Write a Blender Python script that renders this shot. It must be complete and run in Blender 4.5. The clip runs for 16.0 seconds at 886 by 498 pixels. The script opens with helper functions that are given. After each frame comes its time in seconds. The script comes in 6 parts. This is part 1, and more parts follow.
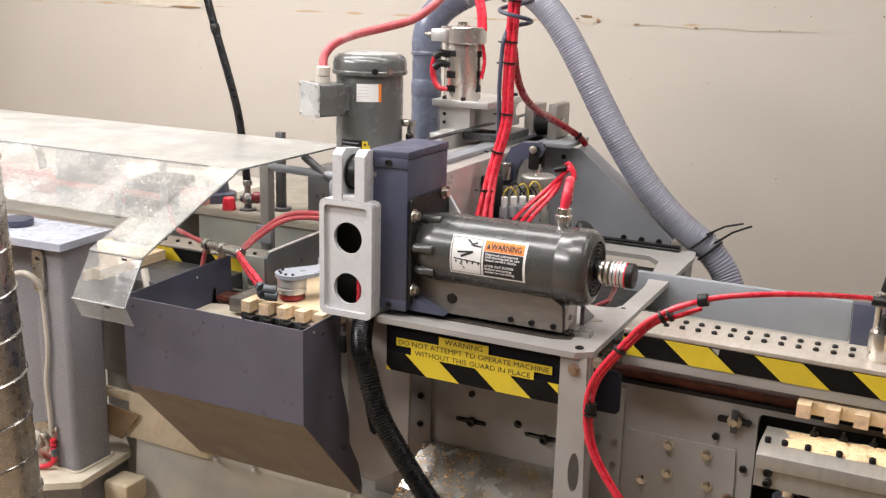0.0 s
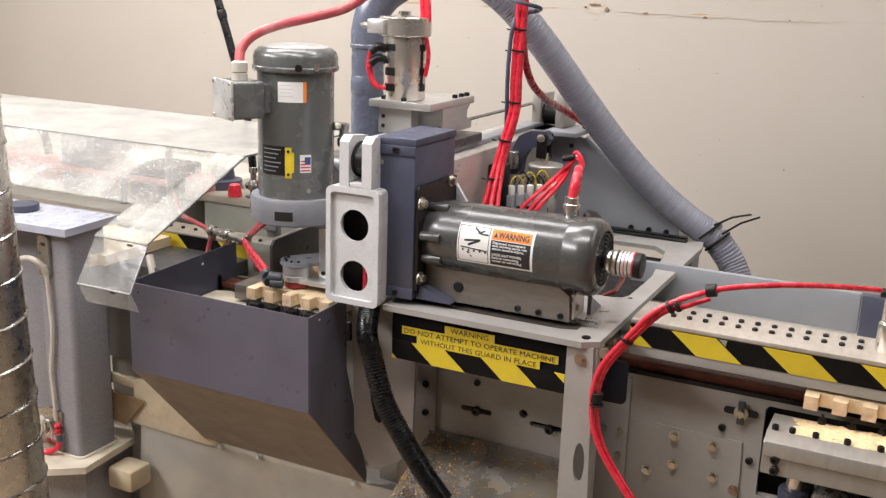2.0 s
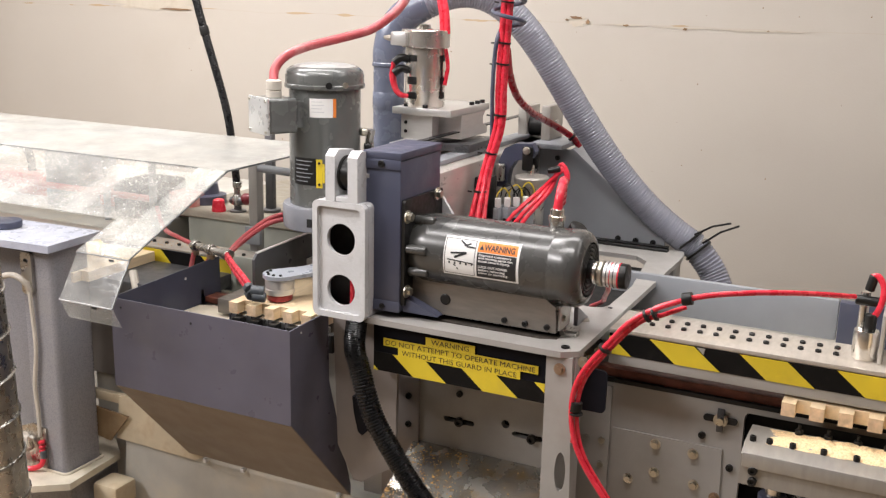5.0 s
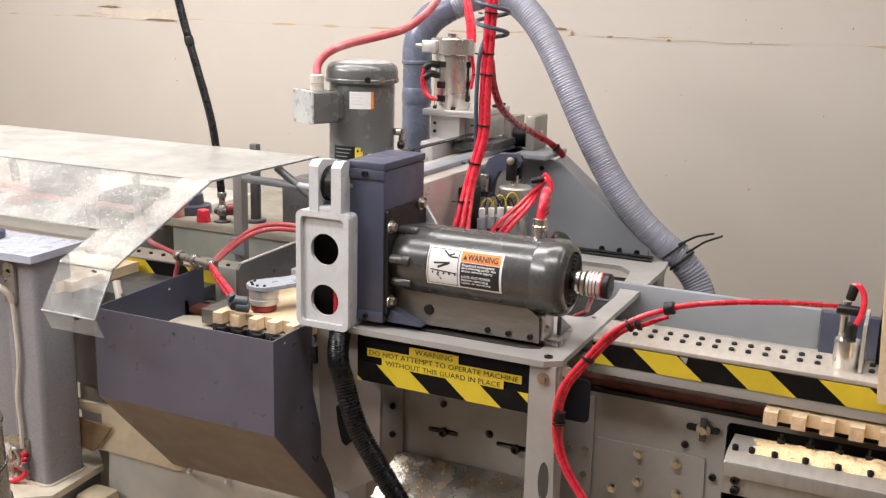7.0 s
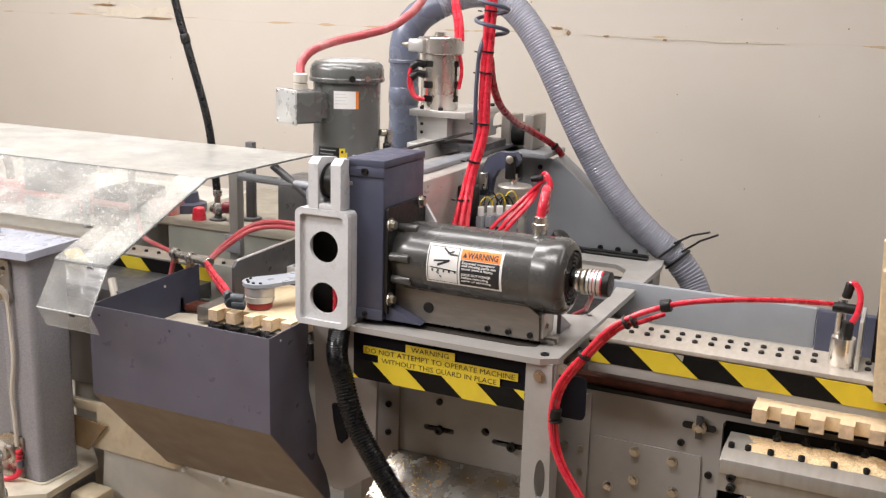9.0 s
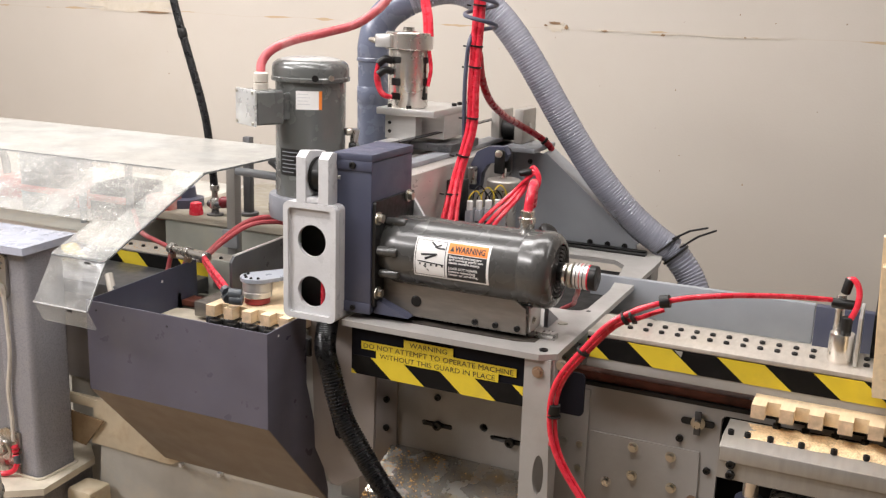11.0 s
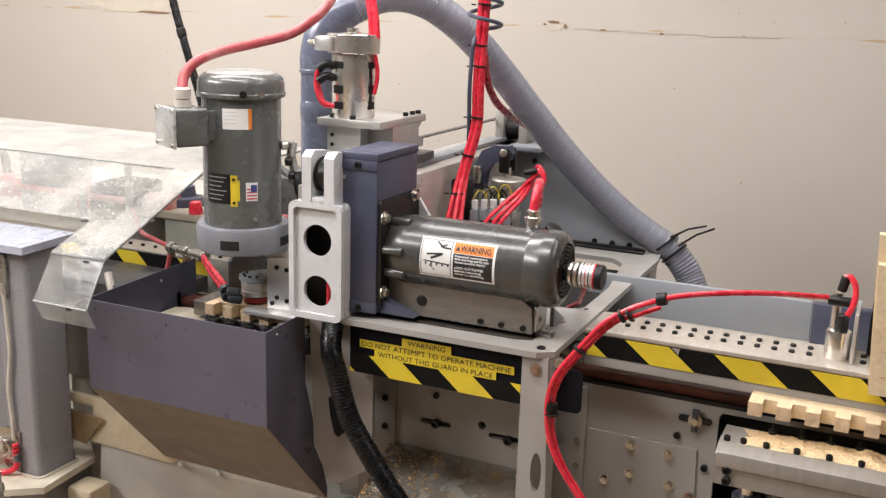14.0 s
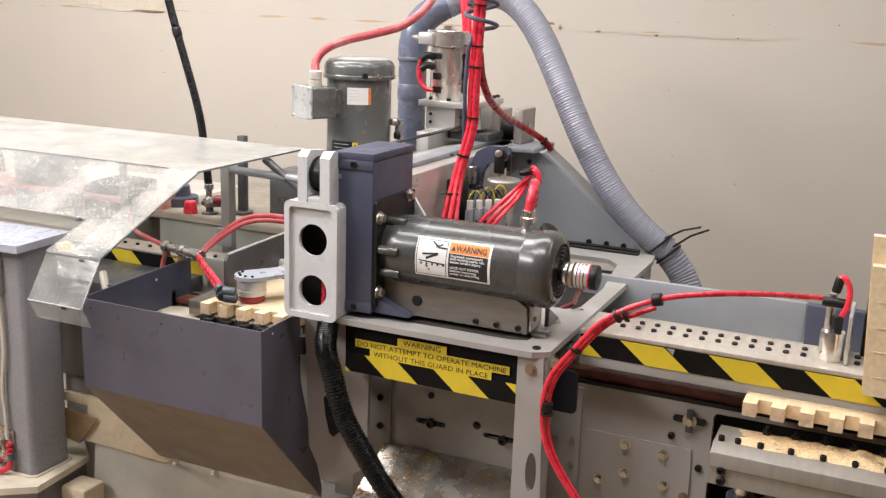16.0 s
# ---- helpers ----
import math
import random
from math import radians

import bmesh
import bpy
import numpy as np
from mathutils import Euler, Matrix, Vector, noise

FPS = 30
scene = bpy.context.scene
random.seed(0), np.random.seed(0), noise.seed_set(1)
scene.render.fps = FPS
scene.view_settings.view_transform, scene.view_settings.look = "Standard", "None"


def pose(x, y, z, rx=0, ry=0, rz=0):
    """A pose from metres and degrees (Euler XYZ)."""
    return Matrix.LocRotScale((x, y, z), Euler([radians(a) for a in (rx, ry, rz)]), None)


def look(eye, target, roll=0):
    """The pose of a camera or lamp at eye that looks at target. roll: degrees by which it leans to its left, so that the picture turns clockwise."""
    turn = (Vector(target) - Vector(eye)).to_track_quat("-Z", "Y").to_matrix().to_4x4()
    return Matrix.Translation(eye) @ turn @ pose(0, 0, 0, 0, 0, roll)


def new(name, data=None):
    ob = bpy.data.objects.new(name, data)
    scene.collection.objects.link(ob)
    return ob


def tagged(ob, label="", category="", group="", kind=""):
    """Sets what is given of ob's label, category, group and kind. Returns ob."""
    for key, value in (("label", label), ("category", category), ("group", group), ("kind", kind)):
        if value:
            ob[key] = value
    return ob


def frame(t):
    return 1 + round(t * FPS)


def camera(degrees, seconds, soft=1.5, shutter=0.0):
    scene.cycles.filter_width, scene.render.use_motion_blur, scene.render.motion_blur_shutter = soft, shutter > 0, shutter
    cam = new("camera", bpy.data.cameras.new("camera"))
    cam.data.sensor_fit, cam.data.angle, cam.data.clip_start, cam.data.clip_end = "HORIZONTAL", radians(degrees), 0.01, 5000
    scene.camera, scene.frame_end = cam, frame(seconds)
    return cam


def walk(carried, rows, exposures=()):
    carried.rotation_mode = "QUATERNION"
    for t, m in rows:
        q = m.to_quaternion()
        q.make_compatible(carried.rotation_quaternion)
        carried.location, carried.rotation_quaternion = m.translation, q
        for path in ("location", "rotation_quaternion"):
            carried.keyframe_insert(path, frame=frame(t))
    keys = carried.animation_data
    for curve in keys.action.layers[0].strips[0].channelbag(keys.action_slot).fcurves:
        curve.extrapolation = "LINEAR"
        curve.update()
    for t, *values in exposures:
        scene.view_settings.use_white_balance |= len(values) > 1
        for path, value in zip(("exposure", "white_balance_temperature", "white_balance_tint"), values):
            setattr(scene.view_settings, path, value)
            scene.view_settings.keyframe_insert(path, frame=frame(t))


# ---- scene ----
cam = camera(46.8, 16.0, soft=1.3)
PATH = [
    (0, (-0.011, 0.007, 1.75), (-0.855, 1.751, 1.256), 1.5),
    (0.5, (-0.016, 0.01, 1.748), (-0.863, 1.75, 1.245), 1.5),
    (1, (-0.021, 0.009, 1.746), (-0.868, 1.747, 1.237), 1.7),
    (1.5, (-0.024, 0.011, 1.747), (-0.873, 1.748, 1.234), 1.9),
    (2, (-0.02, 0.014, 1.744), (-0.869, 1.75, 1.23), 1.9),
    (2.5, (-0.018, 0.016, 1.748), (-0.865, 1.754, 1.238), 2.0),
    (3, (-0.013, 0.016, 1.747), (-0.862, 1.755, 1.243), 1.8),
    (3.5, (-0.003, 0.014, 1.744), (-0.85, 1.756, 1.248), 1.7),
    (4, (0.002, 0.01, 1.748), (-0.845, 1.753, 1.253), 1.6),
    (6.5, (0.023, 0.016, 1.743), (-0.799, 1.777, 1.27), 1.3),
    (7, (0.023, 0.013, 1.745), (-0.797, 1.777, 1.277), 1.5),
    (7.5, (0.024, 0.012, 1.741), (-0.795, 1.777, 1.276), 1.6),
    (8, (0.025, 0.013, 1.741), (-0.794, 1.777, 1.275), 1.6),
    (8.5, (0.023, 0.01, 1.74), (-0.793, 1.775, 1.272), 1.6),
    (9, (0.019, 0.011, 1.737), (-0.791, 1.779, 1.271), 1.7),
    (11.5, (0.012, 0.014, 1.736), (-0.79, 1.784, 1.26), 1.8),
    (12, (0.014, 0.013, 1.736), (-0.786, 1.784, 1.262), 1.7),
    (12.5, (0.014, 0.007, 1.737), (-0.789, 1.776, 1.259), 1.7),
    (13, (0.015, 0.011, 1.734), (-0.789, 1.779, 1.257), 1.8),
    (13.5, (0.016, 0.008, 1.734), (-0.788, 1.776, 1.258), 1.9),
    (14, (0.023, 0.011, 1.735), (-0.782, 1.779, 1.259), 1.7),
    (14.5, (0.025, 0.01, 1.735), (-0.775, 1.78, 1.262), 1.7),
    (15, (0.029, 0.01, 1.732), (-0.769, 1.782, 1.262), 1.7),
    (15.5, (0.027, 0.007, 1.731), (-0.771, 1.779, 1.26), 1.8),
    (16, (0.018, 0.004, 1.734), (-0.774, 1.778, 1.26), 2.0),
]
walk(cam, [(t, look(eye, target, roll)) for t, eye, target, roll in PATH])

# ---- room light: ceiling tubes above and behind the camera ----
def lamp(name, x, y, z, w, h, power, color, target):
    data = bpy.data.lights.new(name, "AREA")
    data.shape, data.size, data.size_y, data.energy, data.color = "RECTANGLE", w, h, power, color
    ob = new(name, data)
    ob.matrix_world = look((x, y, z), target)
    return ob


world = bpy.data.worlds.new("room_air")
world.use_nodes = True
world.node_tree.nodes["Background"].inputs[0].default_value = (1.0, 0.95, 0.88, 1)
world.node_tree.nodes["Background"].inputs[1].default_value = 0.006
scene.world = world
scene.view_settings.exposure = 0.0
lamp("tube_lamp", -3.3, 2.4, 3.2, 0.5, 2.4, 90, (1.0, 0.96, 0.95), (-3.2, 2.4, 0))
lamp("tube_lamp", -1.3, 2.65, 3.25, 2.4, 0.4, 40, (1.0, 0.96, 0.95), (-1.3, 2.6, 0))
lamp("tube_lamp", 1.3, 2.2, 3.25, 0.4, 2.4, 26, (1.0, 0.96, 0.95), (1.2, 2.3, 0))
lamp("tube_lamp", -3.9, -0.2, 3.25, 2.4, 0.4, 140, (1.0, 0.96, 0.96), (-2.5, 1.2, 0))
lamp("tube_lamp", -1.2, 1.1, 3.25, 2.4, 0.4, 62, (1.0, 0.96, 0.95), (-1.2, 1.3, 0))


# ---- materials ----
def mat(name, color, rough=0.5, metal=0.0, vary=0.15, scale=12.0, bump=0.0, bscale=200.0, stain=None, stain_amount=0.35,
        stain_scale=5.0, stretch=(1, 1, 1), coat=0.0, spec=0.5, rvary=0.12):
    m = bpy.data.materials.new(name)
    m.use_nodes = True
    nt = m.node_tree
    b = nt.nodes["Principled BSDF"]
    L = nt.links.new
    co = nt.nodes.new("ShaderNodeTexCoord")
    mp = nt.nodes.new("ShaderNodeMapping")
    mp.inputs["Scale"].default_value = stretch
    L(co.outputs["Object"], mp.inputs["Vector"])
    n1 = nt.nodes.new("ShaderNodeTexNoise")
    n1.inputs["Scale"].default_value, n1.inputs["Detail"].default_value = scale, 6
    L(mp.outputs[0], n1.inputs["Vector"])
    ramp = nt.nodes.new("ShaderNodeMapRange")
    ramp.inputs[1].default_value, ramp.inputs[2].default_value = 0.3, 0.7
    ramp.inputs[3].default_value, ramp.inputs[4].default_value = 1 - vary, 1 + vary
    L(n1.outputs["Fac"], ramp.inputs[0])
    info = nt.nodes.new("ShaderNodeObjectInfo")
    rnd = nt.nodes.new("ShaderNodeMapRange")
    rnd.inputs[3].default_value, rnd.inputs[4].default_value = 1 - vary * 0.4, 1 + vary * 0.4
    L(info.outputs["Random"], rnd.inputs[0])
    mul = nt.nodes.new("ShaderNodeMath")
    mul.operation = "MULTIPLY"
    L(ramp.outputs[0], mul.inputs[0])
    L(rnd.outputs[0], mul.inputs[1])
    sc = nt.nodes.new("ShaderNodeVectorMath")
    sc.operation = "SCALE"
    sc.inputs[0].default_value = color
    L(mul.outputs[0], sc.inputs["Scale"])
    out = sc.outputs[0]
    if stain:
        n2 = nt.nodes.new("ShaderNodeTexNoise")
        n2.inputs["Scale"].default_value, n2.inputs["Detail"].default_value = stain_scale, 8
        n2.inputs["Roughness"].default_value = 0.65
        L(co.outputs["Object"], n2.inputs["Vector"])
        r2 = nt.nodes.new("ShaderNodeMapRange")
        r2.inputs[1].default_value, r2.inputs[2].default_value = 0.5, 0.72
        r2.inputs[4].default_value = stain_amount
        L(n2.outputs["Fac"], r2.inputs[0])
        mx = nt.nodes.new("ShaderNodeMix")
        mx.data_type = "RGBA"
        L(r2.outputs[0], mx.inputs[0])
        L(out, mx.inputs[6])
        mx.inputs[7].default_value = (*stain, 1)
        out = mx.outputs[2]
    L(out, b.inputs["Base Color"])
    b.inputs["Metallic"].default_value = metal
    b.inputs["Specular IOR Level"].default_value = spec
    b.inputs["Coat Weight"].default_value = coat
    b.inputs["Coat Roughness"].default_value = 0.15
    n3 = nt.nodes.new("ShaderNodeTexNoise")
    n3.inputs["Scale"].default_value, n3.inputs["Detail"].default_value = scale * 2.3, 4
    L(mp.outputs[0], n3.inputs["Vector"])
    r3 = nt.nodes.new("ShaderNodeMapRange")
    r3.inputs[1].default_value, r3.inputs[2].default_value = 0.3, 0.7
    r3.inputs[3].default_value, r3.inputs[4].default_value = max(0.03, rough - rvary), min(1, rough + rvary)
    L(n3.outputs["Fac"], r3.inputs[0])
    L(r3.outputs[0], b.inputs["Roughness"])
    if bump:
        n4 = nt.nodes.new("ShaderNodeTexNoise")
        n4.inputs["Scale"].default_value, n4.inputs["Detail"].default_value = bscale, 3
        L(mp.outputs[0], n4.inputs["Vector"])
        bp = nt.nodes.new("ShaderNodeBump")
        bp.inputs["Strength"].default_value, bp.inputs["Distance"].default_value = bump, 0.002
        L(n4.outputs["Fac"], bp.inputs["Height"])
        L(bp.outputs[0], b.inputs["Normal"])
    return m


BLUE = mat("blue_grey_paint", (0.110, 0.106, 0.142), 0.38, 0, 0.1, 9, 0.15, 500, (0.2, 0.18, 0.17), 0.25, 4)
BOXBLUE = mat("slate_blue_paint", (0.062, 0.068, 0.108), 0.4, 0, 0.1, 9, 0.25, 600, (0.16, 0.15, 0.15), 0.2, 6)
GREY = mat("light_grey_paint", (0.37, 0.355, 0.335), 0.40, 0, 0.08, 7, 0.12, 350, (0.25, 0.22, 0.17), 0.35, 5)
PALE = mat("pale_grey_paint", (0.62, 0.62, 0.63), 0.34, 0, 0.07, 14, 0.4, 160, (0.36, 0.34, 0.31), 0.25, 8)
GUSSET = mat("cool_grey_paint", (0.30, 0.315, 0.34), 0.4, 0, 0.08, 7, 0.12, 350, (0.2, 0.2, 0.2), 0.25, 5)
COLUMN = mat("hammered_grey_paint", (0.27, 0.265, 0.285), 0.30, 0, 0.07, 110, 0.25, 170, (0.36, 0.34, 0.30), 0.3, 7)
MOTOR = mat("dark_grey_motor_enamel", (0.064, 0.064, 0.062), 0.27, 0.1, 0.05, 8, 0.02, 300, (0.10, 0.095, 0.085), 0.2, 4, coat=0.3, rvary=0.05)
# MOTOR's enamel lightened for reflections on the router motor, with pale dust stains
ROUTER = mat("lit_grey_motor_enamel", (0.125, 0.13, 0.125), 0.26, 0.1, 0.05, 8, 0.02, 300, (0.26, 0.25, 0.23), 0.3, 3, coat=0.3, rvary=0.05)
COVER = mat("bright_box_cover", (0.72, 0.73, 0.72), 0.3, 0.6, 0.06, 12, 0.05, 90, (0.5, 0.48, 0.45), 0.3, 9, rvary=0.06)
ALU = mat("machined_aluminium", (0.70, 0.69, 0.67), 0.36, 0.7, 0.04, 25, 0.04, 160, (0.55, 0.53, 0.49), 0.2, 5, stretch=(1, 1, 6), rvary=0.05)
STEEL = mat("ground_steel", (0.52, 0.51, 0.49), 0.32, 1.0, 0.1, 20, 0.08, 160, (0.32, 0.29, 0.25), 0.35, 6, stretch=(4, 1, 1))
CHROME = mat("bright_nickel", (0.85, 0.82, 0.77), 0.24, 1.0, 0.02, 5, stretch=(1, 1, 8), rvary=0.025)
BOLT = mat("black_oxide_steel", (0.014, 0.0135, 0.013), 0.42, 0.3, 0.2, 40)
ZINC = mat("zinc_bolt", (0.55, 0.52, 0.45), 0.38, 1.0, 0.12, 40)
BRASS = mat("brass_bolt", (0.40, 0.29, 0.21), 0.42, 0.8, 0.15, 40)
RUBBER = mat("black_rubber", (0.007, 0.007, 0.008), 0.3, 0, 0.15, 30, 0.05, 200, (0.05, 0.047, 0.04), 0.15, 10)
# near-black for the shade in openings and slots, and for some dark parts
DARK = mat("void_shade_and_dark_parts", (0.012, 0.011, 0.010), 0.7, 0, 0.2, 10)
RED = mat("red_tubing", (0.74, 0.033, 0.06), 0.28, 0, 0.05, 20, 0, 100, (0.6, 0.06, 0.06), 0.15, 25, spec=0.5)
FADED = mat("dusty_red_tubing", (0.5, 0.16, 0.14), 0.45, 0, 0.1, 20, 0, 100, (0.68, 0.52, 0.44), 0.8, 14)
PINKC = mat("faded_red_cord", (0.46, 0.075, 0.085), 0.38, 0, 0.08, 20, 0, 100, (0.68, 0.38, 0.36), 0.6, 11)
DEEPRED = mat("deep_red_tube", (0.34, 0.012, 0.022), 0.3, 0, 0.08, 20, 0, 100, (0.42, 0.05, 0.05), 0.3, 14)
BEAM = mat("scuffed_beam_steel", (0.47, 0.44, 0.41), 0.38, 0.25, 0.1, 9, 0.1, 160, (0.34, 0.29, 0.25), 0.4, 6, stretch=(3, 1, 3))
NICKEL = mat("satin_nickel", (0.76, 0.72, 0.66), 0.27, 0.88, 0.02, 6, rvary=0.02)
YELLOW = mat("yellow_tape", (0.74, 0.56, 0.035), 0.42, 0, 0.06, 12, 0.05, 100, (0.42, 0.31, 0.06), 0.25, 14)
BLACKT = mat("black_tape", (0.007, 0.0065, 0.0065), 0.55, 0, 0.15, 12, 0.05, 100, (0.04, 0.035, 0.03), 0.25, 14, spec=0.14)
WOOD = mat("pine_board", (0.76, 0.60, 0.39), 0.6, 0, 0.1, 14, 0.2, 90, (0.64, 0.44, 0.25), 0.4, 9, stretch=(6, 0.7, 6))
ENDWOOD = mat("pine_end_grain", (0.74, 0.54, 0.35), 0.7, 0, 0.2, 60, 0.3, 160, (0.58, 0.36, 0.2), 0.4, 25)
DUST = mat("sawdust", (0.84, 0.63, 0.37), 0.95, 0, 0.22, 260, 0.9, 420, (0.50, 0.30, 0.13), 0.5, 160)
GALV = mat("galvanised_steel", (0.50, 0.48, 0.45), 0.3, 1.0, 0.12, 22, 0.06, 60, (0.30, 0.27, 0.23), 0.35, 9)
HOSE = mat("grey_pvc_hose", (0.25, 0.255, 0.31), 0.14, 0, 0.06, 20, 0, 100, (0.34, 0.32, 0.31), 0.2, 9, spec=0.6, coat=0.3, rvary=0.05)
PIPE = mat("blue_grey_pipe", (0.12, 0.135, 0.185), 0.25, 0, 0.08, 10, 0, 100, (0.22, 0.22, 0.24), 0.3, 8, coat=0.2)
RUST = mat("red_brown_bar", (0.19, 0.06, 0.038), 0.5, 0, 0.25, 30, 0.1, 90, (0.02, 0.016, 0.014), 0.6, 18, stretch=(1, 4, 4))
WHITE = mat("white_label", (0.82, 0.81, 0.79), 0.4, 0, 0.03, 10)
ORANGE = mat("orange_label", (0.85, 0.25, 0.04), 0.4, 0, 0.04, 10)
INK = mat("black_ink", (0.02, 0.02, 0.022), 0.45, 0, 0.05, 10)
CREAM = mat("pale_cord", (0.58, 0.53, 0.46), 0.5, 0, 0.1, 20)
PRESSED = mat("pale_ground_steel", (0.38, 0.36, 0.33), 0.36, 0.45, 0.08, 18, 0.06, 140, (0.36, 0.30, 0.22), 0.3, 7, stretch=(4, 1, 1), rvary=0.06)
PLATE = mat("dull_rolled_plate", (0.25, 0.225, 0.20), 0.42, 0.6, 0.1, 18, 0.15, 120, (0.22, 0.19, 0.16), 0.35, 8, stretch=(1, 1, 5))
NAVY = mat("near_black_panel", (0.009, 0.009, 0.013), 0.6, 0, 0.1, 9, 0.1, 300, spec=0.12)
PALEDUST = mat("pale_dusted_plate", (0.68, 0.61, 0.49), 0.7, 0, 0.12, 16, 0.3, 120, (0.40, 0.30, 0.18), 0.4, 9)
SLOPE = mat("brown_grey_sheet", (0.29, 0.245, 0.205), 0.5, 0.3, 0.1, 6, 0.15, 200, (0.3, 0.25, 0.2), 0.4, 4)
DUSTYBOX = mat("dusty_machine_paint", (0.50, 0.485, 0.44), 0.6, 0, 0.1, 10, 0.2, 120, (0.68, 0.60, 0.47), 0.6, 6)
TRAY = mat("oily_sheet_steel", (0.42, 0.40, 0.36), 0.22, 0.75, 0.15, 9, 0.1, 40, (0.42, 0.28, 0.10), 0.85, 18, rvary=0.14)
# the light grey paint darkened and browned for shade, with random stains
SHADEDGREY = mat("shaded_grey_paint", (0.27, 0.24, 0.225), 0.5, 0, 0.1, 7, 0.15, 300, (0.3, 0.26, 0.2), 0.35, 6)
TAN = mat("dusty_tan_plate", (0.66, 0.56, 0.40), 0.5, 0, 0.15, 8, 0.2, 100, (0.42, 0.25, 0.1), 0.6, 9)
DUSTYRAIL = mat("dusted_rail_top", (0.50, 0.455, 0.40), 0.42, 0.35, 0.1, 22, 0.1, 140, (0.46, 0.40, 0.31), 0.45, 12, stretch=(3, 1, 1))
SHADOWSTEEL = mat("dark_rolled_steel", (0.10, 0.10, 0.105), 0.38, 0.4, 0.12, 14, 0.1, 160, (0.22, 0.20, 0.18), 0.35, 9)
ELBOW = mat("slate_plastic_fitting", (0.075, 0.085, 0.095), 0.42, 0, 0.15, 30, 0.1, 200, (0.25, 0.24, 0.22), 0.3, 30)
HOUSING = mat("worn_green_grey_paint", (0.42, 0.43, 0.385), 0.45, 0.15, 0.14, 7, 0.15, 120, (0.56, 0.52, 0.36), 0.55, 5)
HOUSETOP = mat("dusty_tan_top", (0.25, 0.225, 0.18), 0.6, 0, 0.15, 12, 0.3, 120, (0.36, 0.31, 0.23), 0.5, 8)
ARMBLUE = mat("pale_blue_arm_paint", (0.36, 0.385, 0.43), 0.32, 0.1, 0.08, 12, 0.1, 160, (0.34, 0.34, 0.36), 0.35, 8)
FLAGRED = mat("sticker_red", (0.6, 0.06, 0.08), 0.4)
FLAGBLUE = mat("sticker_blue", (0.05, 0.07, 0.25), 0.4)
# floor out of view, coloured warm so that it lights the machine from below
FLOORM = mat("warm_bounce_floor", (0.27, 0.20, 0.13), 0.8, 0, 0.15, 3, 0.3, 80, (0.42, 0.31, 0.19), 0.5, 2)
# greys for surfaces out of view, set low to deepen the contrast
GREYWALL = mat("unseen_wall_grey", (0.22, 0.21, 0.2), 0.7, 0, 0.1, 3)
CEIL = mat("unseen_ceiling_grey", (0.3, 0.29, 0.28), 0.8, 0, 0.04, 3)


def wall_material():
    m = mat("beige_wall_paint", (0.485, 0.44, 0.385), 0.55, 0, 0.025, 1.6, 0.25, 120, (0.45, 0.395, 0.33), 0.4, 1.5, rvary=0.06)
    nt = m.node_tree
    L = nt.links.new
    b = nt.nodes["Principled BSDF"]
    src = b.inputs["Base Color"].links[0].from_socket
    geo = nt.nodes.new("ShaderNodeNewGeometry")
    sep = nt.nodes.new("ShaderNodeSeparateXYZ")
    L(geo.outputs["Position"], sep.inputs[0])

    def math_node(op, a, bb=None, c=None):
        n = nt.nodes.new("ShaderNodeMath")
        n.operation = op
        for i, v in enumerate((a, bb, c)):
            if v is None:
                continue
            if isinstance(v, (int, float)):
                n.inputs[i].default_value = v
            else:
                L(v, n.inputs[i])
        return n.outputs[0]

    def noise_at(scale, detail=5):
        n = nt.nodes.new("ShaderNodeTexNoise")
        n.inputs["Scale"].default_value, n.inputs["Detail"].default_value = scale, detail
        L(geo.outputs["Position"], n.inputs["Vector"])
        return n.outputs["Fac"]

    # the chipped joint line along the wall
    wob = math_node("MULTIPLY_ADD", noise_at(3.0), 0.03, -0.015)
    line = math_node("ADD", sep.outputs[2], wob)
    line = math_node("SUBTRACT", line, 1.632)
    line = math_node("ABSOLUTE", line)
    width = math_node("MULTIPLY_ADD", noise_at(5.0, 8), 0.05, -0.0275)
    width = math_node("MAXIMUM", width, 0.0)
    edge = math_node("LESS_THAN", line, width)
    rim = math_node("LESS_THAN", line, 0.0016)
    mask = math_node("MAXIMUM", edge, math_node("MULTIPLY", rim, 0.18))
    # specks
    sp = math_node("GREATER_THAN", noise_at(38.0, 2), 0.80)
    mask = math_node("MAXIMUM", mask, math_node("MULTIPLY", sp, 0.8))
    mx = nt.nodes.new("ShaderNodeMix")
    mx.data_type = "RGBA"
    L(mask, mx.inputs[0])
    L(src, mx.inputs[6])
    mx.inputs[7].default_value = (0.42, 0.31, 0.19, 1)
    L(mx.outputs[2], b.inputs["Base Color"])
    return m


WALL = wall_material()


